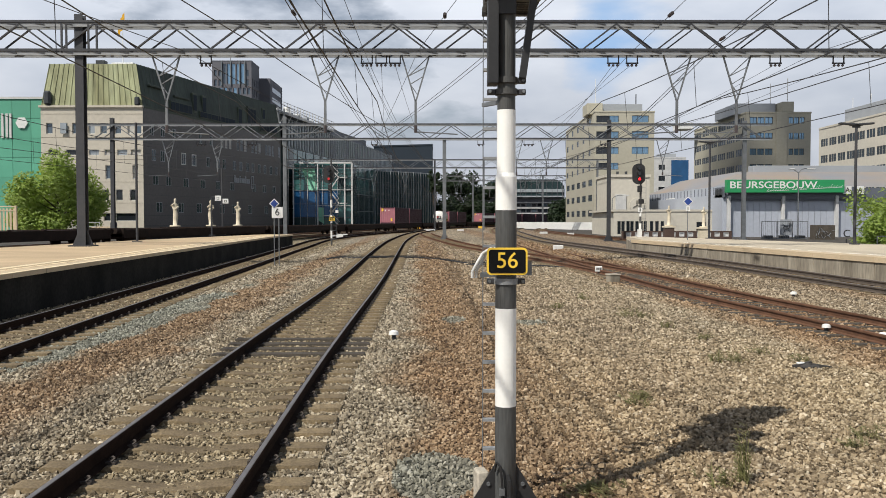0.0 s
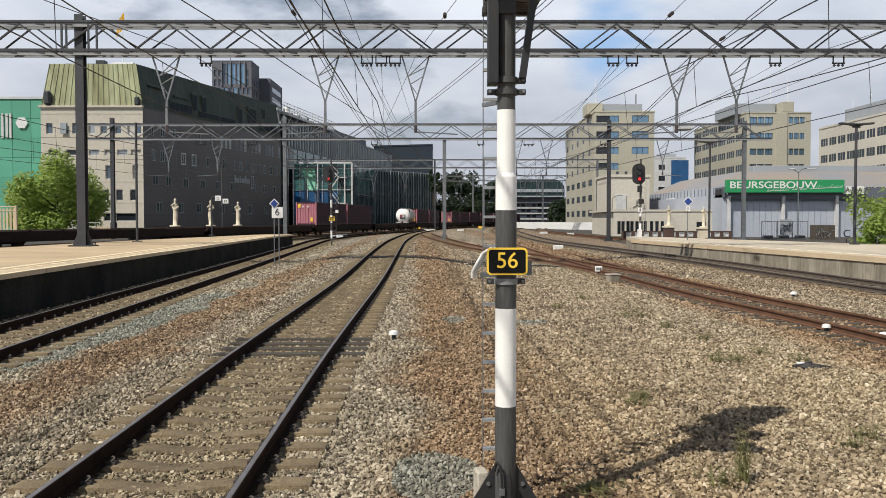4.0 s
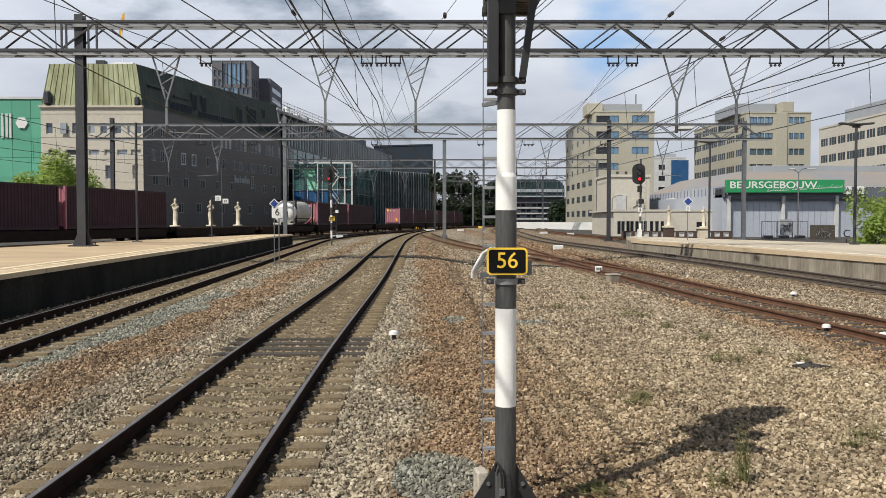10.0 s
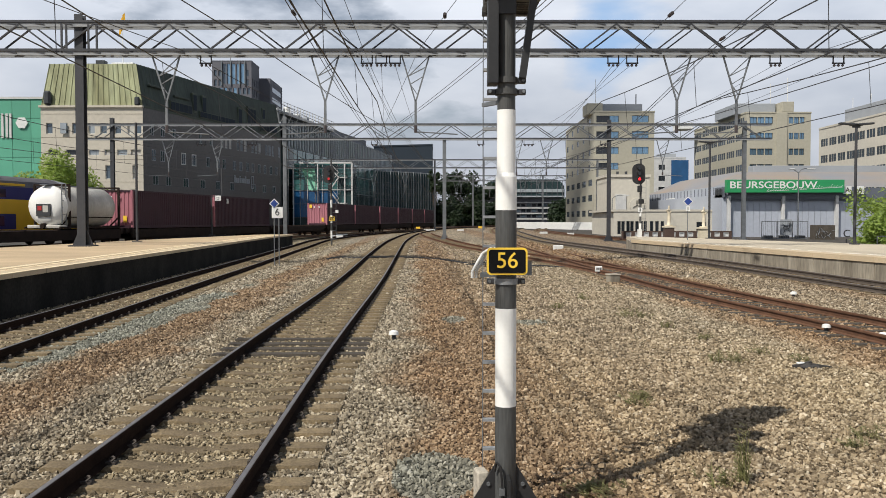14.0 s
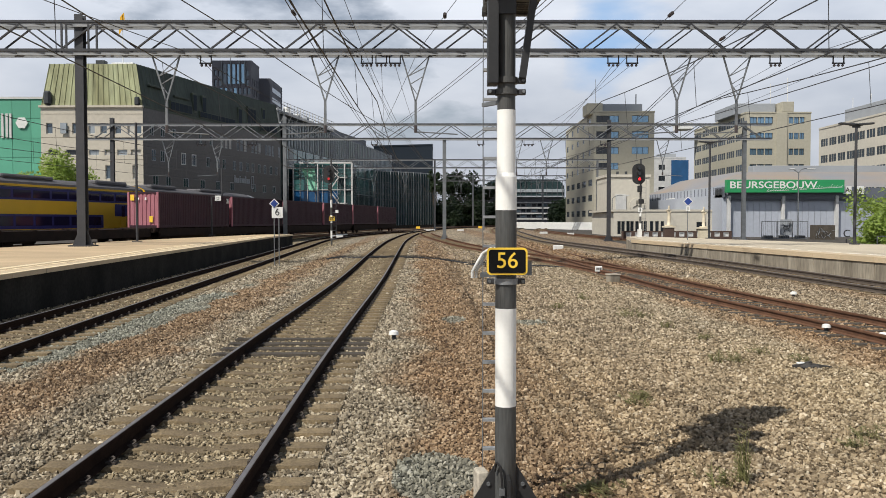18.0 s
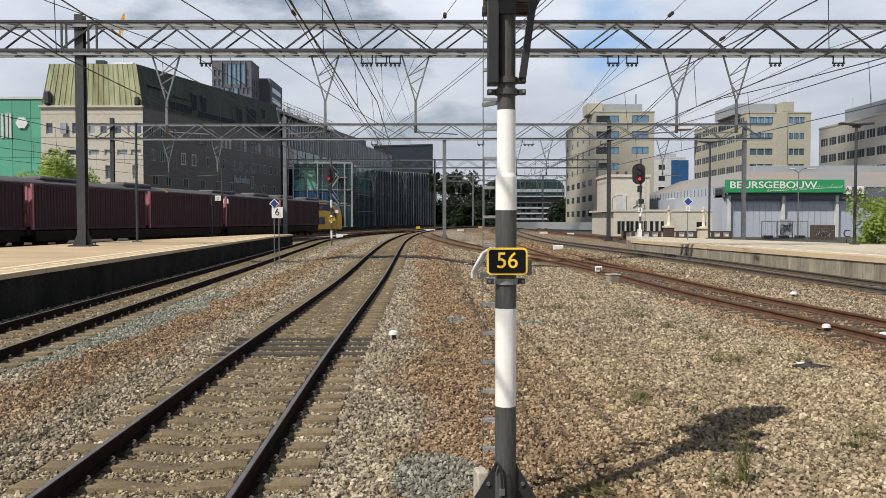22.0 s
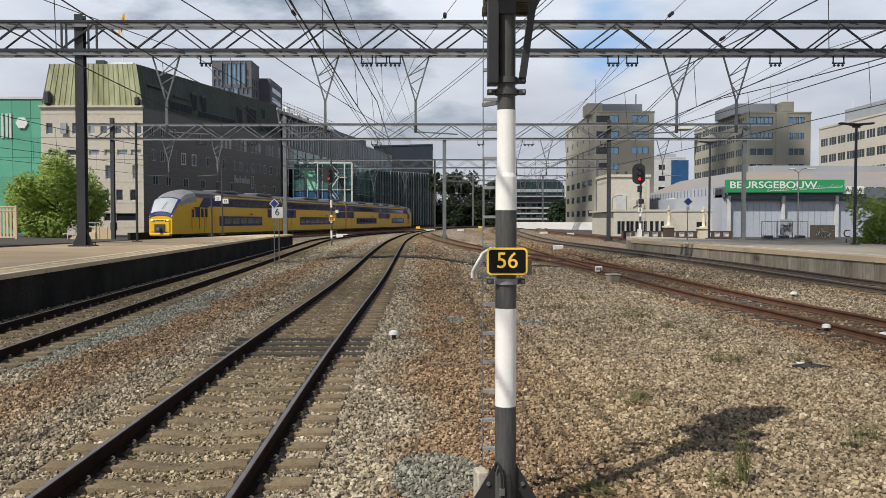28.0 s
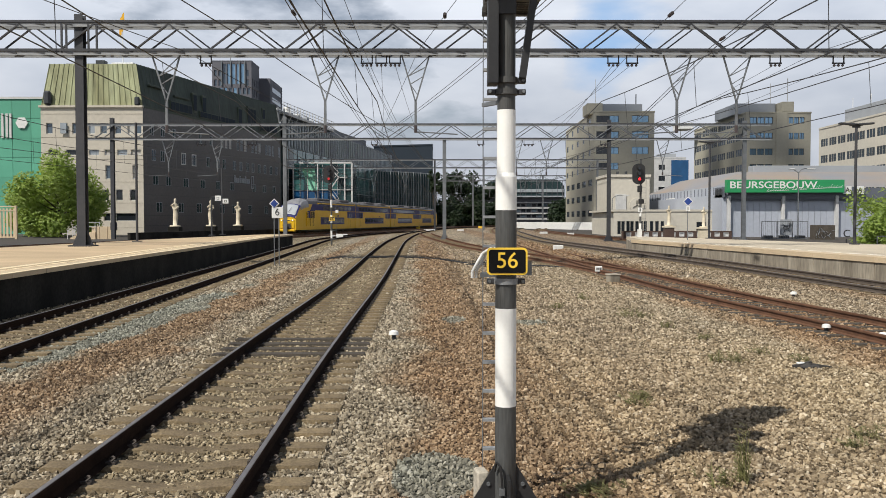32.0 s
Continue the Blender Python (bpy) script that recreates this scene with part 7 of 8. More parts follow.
def build_car(cab, length=26.6, cabin_label=""):
    """A double-deck coach. x is its length; a cab coach has its nose at +x."""
    t = thing("train_coach", label="yellow and blue double-deck driving coach" if cab else "yellow and blue double-deck coach", category="train coach", group="coaches of the passenger train")
    hl = length / 2
    sec = body_section()
    n = len(sec)
    xs = [(-hl, 0)] + ([(hl - 4.2, 0), (hl - 3.2, 0.06), (hl - 2.4, 0.16), (hl - 1.7, 0.32), (hl - 1.05, 0.53), (hl - 0.4, 0.82), (hl, 1.0)] if cab else [(hl, 0)])
    vs, fs = [], []
    for x, f in xs:
        for y, z in sec:
            # towards the nose the roof comes down in a curve and the plan narrows
            zt = z if z <= 2.0 else 2.0 + (z - 2.0) * (1 - 0.97 * f ** 1.3)
            vs.append((x, y * (1 - 0.20 * f ** 2), zt))
    for i in range(len(xs) - 1):
        for j in range(n - 1):
            a = i * n + j
            fs.append((a, a + 1, a + n + 1, a + n))
        fs.append((i * n + n - 1, i * n, i * n + n, i * n + 2 * n - 1))
    fs.append(tuple(range(n)))
    fs.append(tuple(range((len(xs) - 1) * n, len(xs) * n))[::-1])
    bm = bmesh.new()
    bv = [bm.verts.new(v) for v in vs]
    for f in fs:
        bm.faces.new([bv[i] for i in f])
    bmesh.ops.recalc_face_normals(bm, faces=bm.faces)
    body = part("body", bm, "train_yellow", t)
    end = hl - (4.2 if cab else 0.0)
    mid, ln = (end - hl) / 2, end + hl
    # roof skin
    rv, rf = [], []
    rsec = [(y * 1.006, z + 0.012) for y, z in sec if z > 3.8]
    for x in (-hl + 0.02, end):
        rv += [(x, y, z) for y, z in rsec]
    k = len(rsec)
    rf = [(j, j + 1, k + j + 1, k + j) for j in range(k - 1)]
    piece("roof", raw(rv, rf, "roof"), "train_roof", t, "grimy grey roof")
    part("roof_unit", box(-hl + 4, 0, 4.62, 4.4, 1.7, 0.36, 0, 0.1), "train_roof", t)
    part("roof_unit", box(-hl + 14, 0, 4.62, 5.4, 1.6, 0.30, 0, 0.1), "train_roof", t)
    b_end = end - (2.6 if cab else 0.0)
    for sy in (-1, 1):
        y = sy * 1.403
        part("upper_band", box((b_end - hl) / 2, sy * 1.39, 3.46, b_end + hl - 0.1, 0.03, 0.80), "train_blue", t, "blue band with the upper windows")
        part("roof_stripe", box((b_end - hl) / 2 - 0.4, sy * 1.305, 4.02, b_end + hl - 2.0, 0.14, 0.15), "train_yellow", t)
        i, x = 0, -hl + 3.6
        while x < b_end - 3.0:
            part("upper_window", box(x, sy * 1.412, 3.46, 1.75, 0.012, 0.52, 0, 0.003), "train_glass", t)
            x += 2.0
        x0, x1 = -hl + 6.2, end - (5.0 if cab else 6.2)
        part("lower_band", box((x0 + x1) / 2, y, 1.62, x1 - x0, 0.03, 1.0, 0, 0.01), "train_blue", t, "blue band with the lower windows")
        x = x0 + 1.2
        while x < x1 - 0.8:
            part("lower_window", box(x, sy * 1.424, 1.66, 1.75, 0.012, 0.62, 0, 0.003), "train_glass", t)
            x += 2.0
        for g0, g1 in ((-hl + 0.1, -hl + 4.6),) + (() if cab else ((hl - 4.6, hl - 0.1),)):
            part("end_band", box((g0 + g1) / 2, sy * 1.417, 2.5, g1 - g0, 0.03, 0.95), "train_blue", t, "blue band with the vestibule windows")
        for dx in (-hl + 3.0, end - (1.6 if cab else 3.0)):
            dr = part("door", box(dx, sy * 1.406, 1.75, 1.7, 0.04, 2.35, 0, 0.01), "train_yellow", t, "sliding double door")
            for g in (-0.42, 0.42):
                part("door_window", box(dx + g, sy * 1.437, 2.42, 0.5, 0.012, 0.85), "train_glass", dr)
            part("door_seam", box(dx, sy * 1.43, 1.75, 0.03, 0.012, 2.3), "train_dark", dr)
        if cab:
            # the blue sweep that drops from the upper band to the cab door
            bm = bmesh.new()
            pts = [(b_end - 0.05, 3.86), (b_end - 0.05, 3.06), (b_end + 1.3, 2.0), (b_end + 3.2, 2.0), (b_end + 3.2, 2.95), (b_end + 2.1, 2.95), (b_end + 1.0, 3.86)]
            va = [bm.verts.new((px_, sy * 1.408, pz_)) for px_, pz_ in pts]
            vb = [bm.verts.new((px_, sy * 1.385, pz_)) for px_, pz_ in pts]
            bm.faces.new(va)
            bm.faces.new(vb[::-1])
            for q in range(len(pts)):
                bm.faces.new((va[q], va[(q + 1) % len(pts)], vb[(q + 1) % len(pts)], vb[q]))
            bmesh.ops.recalc_face_normals(bm, faces=bm.faces)
            part("blue_sweep", bm, "train_blue", t)
            part("cab_door", box(end + 0.7, sy * 1.402, 1.9, 0.62, 0.03, 1.9, 0, 0.1), "train_yellow", t)
            part("cab_door_window", box(end + 0.7, sy * 1.42, 2.35, 0.42, 0.012, 0.75), "train_glass", t)
            for g in (-1.0, 0.4):
                part("handrail", rod((end - 0.9 + g, sy * 1.45, 0.9), (end - 0.9 + g, sy * 1.45, 3.0), 0.025, 6), "train_dark", t)
        for i in range(5):
            part("number_bar", box(-hl + 9 + i * 0.16, sy * 1.412, 2.35, 0.1, 0.01, 0.22), "train_blue", t)
    part("skirt", box(mid, 0, 0.42, ln - 0.4, 2.6, 0.30), "train_dark", t)
    for g in (-1, 1):
        bg = part("bogie", box(g * 9.6, 0, 0.5, 3.4, 2.3, 0.45, 0, 0.08), "train_dark", t)
        for dx in (-1.25, 1.25):
            for sy in (-0.78, 0.78):
                part("wheel", rod((g * 9.6 + dx, sy - 0.07, 0.46), (g * 9.6 + dx, sy + 0.07, 0.46), 0.46, 18), "train_dark", bg)
    for g in ((-1,) if cab else (-1, 1)):
        part("gangway", box(g * (hl + 0.15), 0, 2.1, 0.5, 1.5, 2.6, 0, 0.05), "train_dark", t)
    if cab:
        # dark hood over the nose, bright windscreen, mask with couplers and lamps
        def nose(f):
            return 2.0 + (4.55 - 2.0) * (1 - 0.97 * f ** 1.3), 1.4 * (1 - 0.20 * f * f)
        hv, hf = [], []
        st = [(hl - 4.25, 0), (hl - 3.2, 0.06), (hl - 2.4, 0.16), (hl - 1.7, 0.32), (hl - 1.3, 0.449)]
        for x, f in st:
            for yy, z in [(y * 1.008, z) for y, z in sec if z > 3.3]:
                zt = 2.0 + (z - 2.0) * (1 - 0.97 * f ** 1.3)
                hv.append((x + 0.02, yy * (1 - 0.20 * f ** 2) * 1.006, zt + 0.02))
        kk = len(hv) // len(st)
        for i in range(len(st) - 1):
            for j in range(kk - 1):
                a = i * kk + j
                hf.append((a, a + 1, a + kk + 1, a + kk))
        piece("nose_hood", raw(hv, hf, "nose_hood"), "nose_grey", t, "grey glazed nose hood")
        def shield(stations, wide, lift, name):
            wv = []
            for x, f in stations:
                z, wd = nose(f)
                for q in (-1.0, -0.8, -0.45, 0, 0.45, 0.8, 1.0):
                    wv.append((x + lift, q * wide * wd, z + 0.02 + lift - 0.30 * abs(q * wide) ** 2.5))
            k = len(stations)
            return raw(wv, [(7 * i + j, 7 * i + j + 1, 7 * i + j + 8, 7 * i + j + 7) for i in range(k - 1) for j in range(6)], name)
        sr = piece("windscreen_surround", shield(((hl - 1.42, 0.41), (hl - 1.05, 0.53), (hl - 0.42, 0.81), (hl - 0.01, 0.985)), 0.98, 0.07, "windscreen_surround"), "train_blue", t, "black windscreen surround")
        ws = piece("windscreen", shield(((hl - 1.25, 0.465), (hl - 1.05, 0.53), (hl - 0.42, 0.81), (hl - 0.2, 0.905)), 0.84, 0.12, "windscreen"), "cab_glass", t, "large windscreen with the sky's reflection in its colour")
        part("wiper", add_bar(bmesh.new(), (hl - 0.05, 0.1, 2.72), (hl - 0.6, 0.35, 3.35), 0.04, 0.04), "train_dark", ws)
        part("mask", box(hl - 0.14, 0, 1.2, 0.5, 2.24, 1.5, 0, 0.24), "train_yellow", t)
        part("lamp_strip", box(hl + 0.09, 0, 1.66, 0.06, 0.8, 0.12, 0, 0.02), "train_dark", t)
        part("coupler_bay", box(hl + 0.09, 0, 0.98, 0.08, 1.15, 0.78, 0, 0.1), "train_dark", t)
        part("coupler", rod((hl + 0.05, 0, 0.95), (hl + 0.5, 0, 0.95), 0.16, 10), "train_roof", t)
        for sy in (-0.74, 0.74):
            part("headlight", rod((hl + 0.10, sy, 1.70), (hl + 0.15, sy, 1.72), 0.09, 14), "lamp_white", t)
        for sy in (-0.55, 0.55):
            part("tail_light", rod((hl + 0.09, sy, 1.64), (hl + 0.14, sy, 1.66), 0.07, 12), "train_dark", t)
        part("bumper", box(hl - 0.05, 0, 0.42, 0.5, 2.0, 0.3, 0, 0.08), "train_yellow", t)
    return t


def ride(line, s, half):
    """The pose of a vehicle whose middle is s metres along the line and whose bogies stand half metres apart from it."""
    a, b = on_line(line, s - half), on_line(line, s + half)
    return (a[0] + b[0]) / 2, (a[1] + b[1]) / 2, (a[2] + b[2]) / 2, math.degrees(math.atan2(b[1] - a[1], b[0] - a[0]))


# metres along the line of the place beside the camera from which the vehicles are counted
START = float(np.interp(-31, FREIGHT[:, 1], lengths(FREIGHT)))
START_EXPRESS = float(np.interp(-31, EXPRESS[:, 1], lengths(EXPRESS)))
FRONT_AT_NINE = 80.4     # metres along the line of the leading container's front at 9 s
PACE = 9.9               # speed of the freight train
FREIGHT_LOADS = []       # (thing, metres behind the front, height over rail, half wheelbase)
for length, off in ((26.2, -160.2), (26.2, -133.6), (26.2, -107.0), (26.2, -80.4), (26.2, -53.8), (26.2, -27.2), (26.2, -0.6), (16.4, 26.0), (16.2, 42.8), (26.2, 59.3), (16.8, 85.7), (25.4, 102.7), (25.4, 128.3), (25.4, 153.9)):
    FREIGHT_LOADS.append((build_wagon(length), off + length / 2, 0.0, length / 2 - 2.6))
for k, off in enumerate((0.0, 12.8, 59.9, 72.7, 103.0, 115.8, 128.6, 141.4, 154.2, 167.0)):
    FREIGHT_LOADS.append((build_container(k, "maroon shipping container with pale pink ends"), off + 6.1, 1.17, 5.0))
FREIGHT_LOADS.append((build_tank(), 51.9 + 3.2, 1.17, 2.5))

COACHES = []
for k in range(4):
    COACHES.append((build_car(k in (0, 3)), 13.45 + 26.9 * k, k == 3))
TAIL_ROWS = [(0, -93.0), (9.0, -41.0), (12, -23.2), (13.0, -17.2), (13.5, -14.0), (15, -2.5), (17, 15.5), (19, 32.0), (20, 39.6), (22, 54.6), (23, 63), (25, 82.5), (27.5, 105.3), (28, 109.3), (29, 117.3), (30, 125.2), (31, 133.3), (32, 141.8)]


def motions():
    for ob, off, z, half in FREIGHT_LOADS:
        rows = []
        for i in range(33):
            s = FRONT_AT_NINE + PACE * (9.0 - i) + off
            x, y, zz, rz = ride(FREIGHT, START + s, half)
            # the leading end looks back down the line
            rows.append((i, pose(x, y, zz + z, 0, 0, rz + 180)))
        walk(ob, rows)
    for ob, off, flip in COACHES:
        rows = []
        for i in range(33):
            tail = float(np.interp(i, [r[0] for r in TAIL_ROWS], [r[1] for r in TAIL_ROWS]))
            x, y, zz, rz = ride(EXPRESS, START_EXPRESS + tail + off, 9.6)
            rows.append((i, pose(x, y, zz, 0, 0, rz if flip else rz + 180)))
        walk(ob, rows)
    back = 420 / math.tan(SUN_EL)
    for ob, rows in CLOUDS:
        walk(ob, [(t, pose(x - 0.69 * back, y - 0.72 * back, 420)) for t, x, y in rows])
    for k, (ob, dx, z) in enumerate(FLAG_FOLDS):
        walk(ob, [(i, pose(dx * (1 + 0.25 * math.sin(i * 1.7)), 0.15 * math.sin(i * 2.3 + k), z + 0.12 * k * math.sin(i * 1.1), 0, 5 * math.sin(i * 1.3 + k), 12 * math.sin(i * 1.9 + k))) for i in range(33)])


# ---- small things in the yard ----
def ground_marker(x, y, s, label):
    t = thing("ground_marker", x, y, -0.2, 0, label, "marker", "white ground markers")
    part("stub", rod((0, 0, 0), (0, 0, 0.16 * s), 0.05 * s, 10), "steel_dark", t)
    bm = bmesh.new()
    add_rod(bm, (0, 0, 0.13 * s), (0, 0, 0.2 * s), 0.115 * s, 14, 0.10 * s)
    add_rod(bm, (0, 0, 0.2 * s), (0, 0, 0.225 * s), 0.10 * s, 14, 0.05 * s)
    part("cap", bm, "white", t)


for x, y, s in ((-0.95, 16.3, 0.85), (7.9, 17.4, 0.8), (8.4, 16.1, 0.8), (10.45, 25.2, 0.85), (16.1, 34.6, 0.8)):
    ground_marker(x, y, s, "white capped ground marker in the ballast")
for px, y, w in ((596, 96, 1.4), (605, 103, 1.4), (962, 120, 1.1), (988, 60, 0.7), (1010, 110, 0.9), (760, 150, 2.0), (815, 150, 1.2)):
    t = thing("white_beam", px_plan(px, y), y, ground_z(px_plan(px, y), y), 0, "white painted concrete beam between the tracks", "beam", "white beams")
    part("body", box(0, 0, 0.14, w, 0.3, 0.32, 8, 0.03), "white", t)
for px, y in ((740, 190), (850, 200)):
    t = thing("point_machine", px_plan(px, y), y, ground_z(px_plan(px, y), y), 0, "yellow point machine box beside the rails", "point machine", "yellow point machines")
    part("case", box(0, 0, 0.25, 0.9, 0.5, 0.5, 0, 0.05), "yellow_sign", t)
    part("lid", box(0, 0, 0.52, 0.96, 0.56, 0.06, 0, 0.02), "yellow_sign", t)


def build_number_box():
    t = thing("track_number_box", 6.62, 36.0, -0.2, 0, "small white plate box with dark figures in the ballast", "marker")
    part("case", box(0, 0, 0.24, 0.30, 0.12, 0.24, 0, 0.02), "white", t)
    part("post", rod((0, 0, -0.05), (0, 0, 0.15), 0.02, 6), "steel_dark", t)
    for i in range(3):
        part("plate_bar", box(-0.08 + 0.08 * i, -0.065, 0.25, 0.045, 0.008, 0.10), "black", t)
    t = thing("concrete_block", 6.35, 31.6, -0.22, 15, "small grey concrete cable block", "block")
    part("body", box(0, 0, 0.14, 0.42, 0.36, 0.30, 0, 0.03), "wall_pale", t)
    part("lid", box(0, 0, 0.31, 0.46, 0.40, 0.05, 0, 0.01), "pale_block", t)


build_number_box()


def build_rag():
    """A crumpled dark bag or cloth."""
    rnd = random.Random(5)
    bm = bmesh.new()
    bmesh.ops.create_icosphere(bm, subdivisions=3, radius=1.0)
    for v in bm.verts:
        k = 1 + 0.45 * noise.noise(v.co * 2.3)
        v.co = Vector((v.co.x * 0.20 * k, v.co.y * 0.10 * k, max(-0.02, v.co.z * 0.07 * k)))
    t = thing("dark_bag", 5.72, 13.15, -0.19, 4, "crumpled dark plastic bag lying on the ballast", "bag")
    part("bag", bm, "cloth_dark", t)
    part("strap", add_bar(bmesh.new(), (0.15, 0, 0.04), (0.34, 0.02, 0.01), 0.08, 0.03), "cloth_dark", t)
    part("pale_scrap", box(-0.12, 0.05, 0.07, 0.12, 0.08, 0.03, 20, 0.01), "white", t)
    part("fold", add_bar(bmesh.new(), (-0.25, 0.02, 0.02), (0.05, 0.06, 0.07), 0.07, 0.05), "cloth_dark", t)


build_rag()


def build_mast_tube():
    """The pale bent tube fixed behind the number plate."""
    t = thing("mast_tube", 0.476, 6.4, -0.2, 0, "pale bent tube clamped to the signal mast", "tube")
    bm = bmesh.new()
    pts = [(-0.10, 0.12, 2.10), (-0.17, 0.12, 2.06), (-0.25, 0.12, 1.92), (-0.25, 0.12, 1.87)]
    for a, b in zip(pts, pts[1:]):
        add_rod(bm, a, b, 0.012, 8)
    part("tube_bend", bm, "white", t)
    bm = bmesh.new()
    for a, b in zip(pts, pts[1:]):
        add_rod(bm, Vector(a) + Vector((0.03, 0.02, 0.0)), Vector(b) + Vector((0.03, 0.02, 0)), 0.010, 8)
    part("tube_bend", bm, "white", t)
    part("plate", box(0.13, 0.14, 1.94, 0.16, 0.01, 0.10), "steel_pale", t)
    part("plate", box(-0.12, 0.14, 1.89, 0.14, 0.03, 0.03), "steel_pale", t)


build_mast_tube()


def cable_run(pts, r, label):
    t = thing("ground_cable", label=label, category="cable")
    piece("cable", wire_mesh([(x, y, ground_z(x, y) + 0.05 + 0.02 * math.sin(x * 3)) for x, y in pts], r), "black", t)


cable_run([(-6.2 + 0.4 * i, 45 + 0.3 * math.sin(i * 0.9)) for i in range(28)], 0.06, "dark cable lying across the ballast")
cable_run([(1.2 + 0.3 * i, 43.5 - 0.12 * i) for i in range(18)], 0.05, "dark cable lying across the ballast")


# ---- weeds ----
def weed(x, y, h, n, seed, label, spread=0.12):
    rnd = random.Random(seed)
    vs, fs = [], []
    for i in range(n):
        a = rnd.random() * 6.28
        hh = h * (0.5 + 0.5 * rnd.random())
        bx, by = spread * rnd.gauss(0, 0.5), spread * rnd.gauss(0, 0.5)
        dx, dy = spread * math.cos(a) * rnd.random(), spread * math.sin(a) * rnd.random()
        w = 0.003 + 0.002 * rnd.random()
        k = len(vs)
        vs += [(bx - w, by, 0), (bx + w, by, 0), (bx + dx * 0.6 + w, by + dy * 0.6, hh * 0.6), (bx + dx * 0.6 - w, by + dy * 0.6, hh * 0.6), (bx + dx * 1.5, by + dy * 1.5, hh)]
        fs += [(k, k + 1, k + 2, k + 3), (k + 3, k + 2, k + 4)]
        for j in range(16):
            f = 0.12 + 0.85 * rnd.random()
            b = rnd.random() * 6.28
            c = Vector((bx + dx * f, by + dy * f, hh * f))
            e = Vector((math.cos(b), math.sin(b), 0.5)) * (0.02 + 0.03 * rnd.random())
            k = len(vs)
            vs += [c, c + e + Vector((0.006, 0.006, 0)), c + e * 1.5, c + e - Vector((0.006, 0.006, 0))]
            fs += [(k, k + 1, k + 2, k + 3)]
    t = thing("weed", x, y, -0.21, 0, label, "plant", "weeds in the ballast")
    tagged(piece("tuft", raw(vs, fs, "tuft"), "grass", t), kind="stuff")


weed(2.62, 7.35, 0.62, 16, 1, "tall thin green weed growing in the ballast", 0.07)
for k, (px, py, h) in enumerate(((1130, 715, 0.16), (1145, 705, 0.14), (1275, 640, 0.22), (1305, 640, 0.2), (1110, 560, 0.25), (1140, 562, 0.22), (1035, 530, 0.22), (1180, 580, 0.2), (1540, 775, 0.16), (1525, 790, 0.13), (1420, 640, 0.16), (1290, 860, 0.2), (1050, 870, 0.13), (1250, 600, 0.15), (985, 545, 0.2), (1345, 625, 0.15), (575, 470, 0.2), (1060, 880, 0.12))):
    d = 2.285 * 1500 / (py - 390)
    weed(px_plan(px, d), d, h, 14, 10 + k, "low dry green weed in the ballast", 0.16)


# ---- yard and street furniture farther off ----
def build_gate():
    t = thing("yard_gate", -44.3, 86, 0.0, 0, "tall pale metal gate beyond the raised tracks", "gate")
    for x in (-2.2, 1.0):
        part("post", box(x, 0, 1.8, 0.2, 0.2, 3.6, 0, 0.01), "coping", t)
    for z in (0.4, 3.1, 3.5):
        part("rail", box(-0.6, 0, z, 3.1, 0.12, 0.12), "coping", t)
    for i in range(9):
        part("slat", box(-2.0 + i * 0.35, 0, 1.8, 0.2, 0.04, 3.0), "coping", t)


build_gate()


def build_yard_steps():
    """Short concrete steps with pale tube railings beside a low wall."""
    t = thing("yard_steps", -38.2, 86.0, 0.0, 0, "short concrete steps with pale tube railings", "steps")
    for k in range(5):
        part("step", box(0.25 + k * 0.3, 0.6, 0.09 + 0.09 * k, 0.3, 1.3, 0.18 * (k + 1), 0, 0.01), "coping", t)
    part("landing", box(2.3, 0.6, 0.45, 1.3, 1.3, 0.9, 0, 0.02), "coping", t)
    for y in (0.0, 1.2):
        for lift in (0.5, 0.95):
            rl = part("railing", add_bar(bmesh.new(), (0.1, y, 0.1 + lift), (1.6, y, 0.95 + lift), 0.05, 0.05), "frame_pale", t)
            part("top_rail", add_bar(bmesh.new(), (1.6, y, 0.95 + lift), (2.9, y, 0.95 + lift), 0.05, 0.05), "frame_pale", t)
        for x, h in ((0.1, 0.1), (0.85, 0.5), (1.6, 0.95), (2.9, 0.95)):
            part("railing_post", box(x, y, h / 2 + 0.5, 0.05, 0.05, h + 1.0), "frame_pale", t)
    t = thing("low_wall", -35.2, 86.2, 0.0, 0, "low pale concrete wall beside the steps", "wall")
    for k in range(3):
        part("wall_panel", box(-0.1 + k * 0.82, 0, 0.72, 0.80, 0.2, 1.5, 0, 0.02), "coping", t)
    t = thing("switch_box", -33.4, 86.0, 0.0, 0, "dark switch box on a post", "switch box")
    part("post", box(0, 0, 0.6, 0.1, 0.1, 1.2), "steel_dark", t)
    part("case", box(0, 0, 1.5, 0.6, 0.35, 0.8, 0, 0.04), "steel_dark", t)


build_yard_steps()


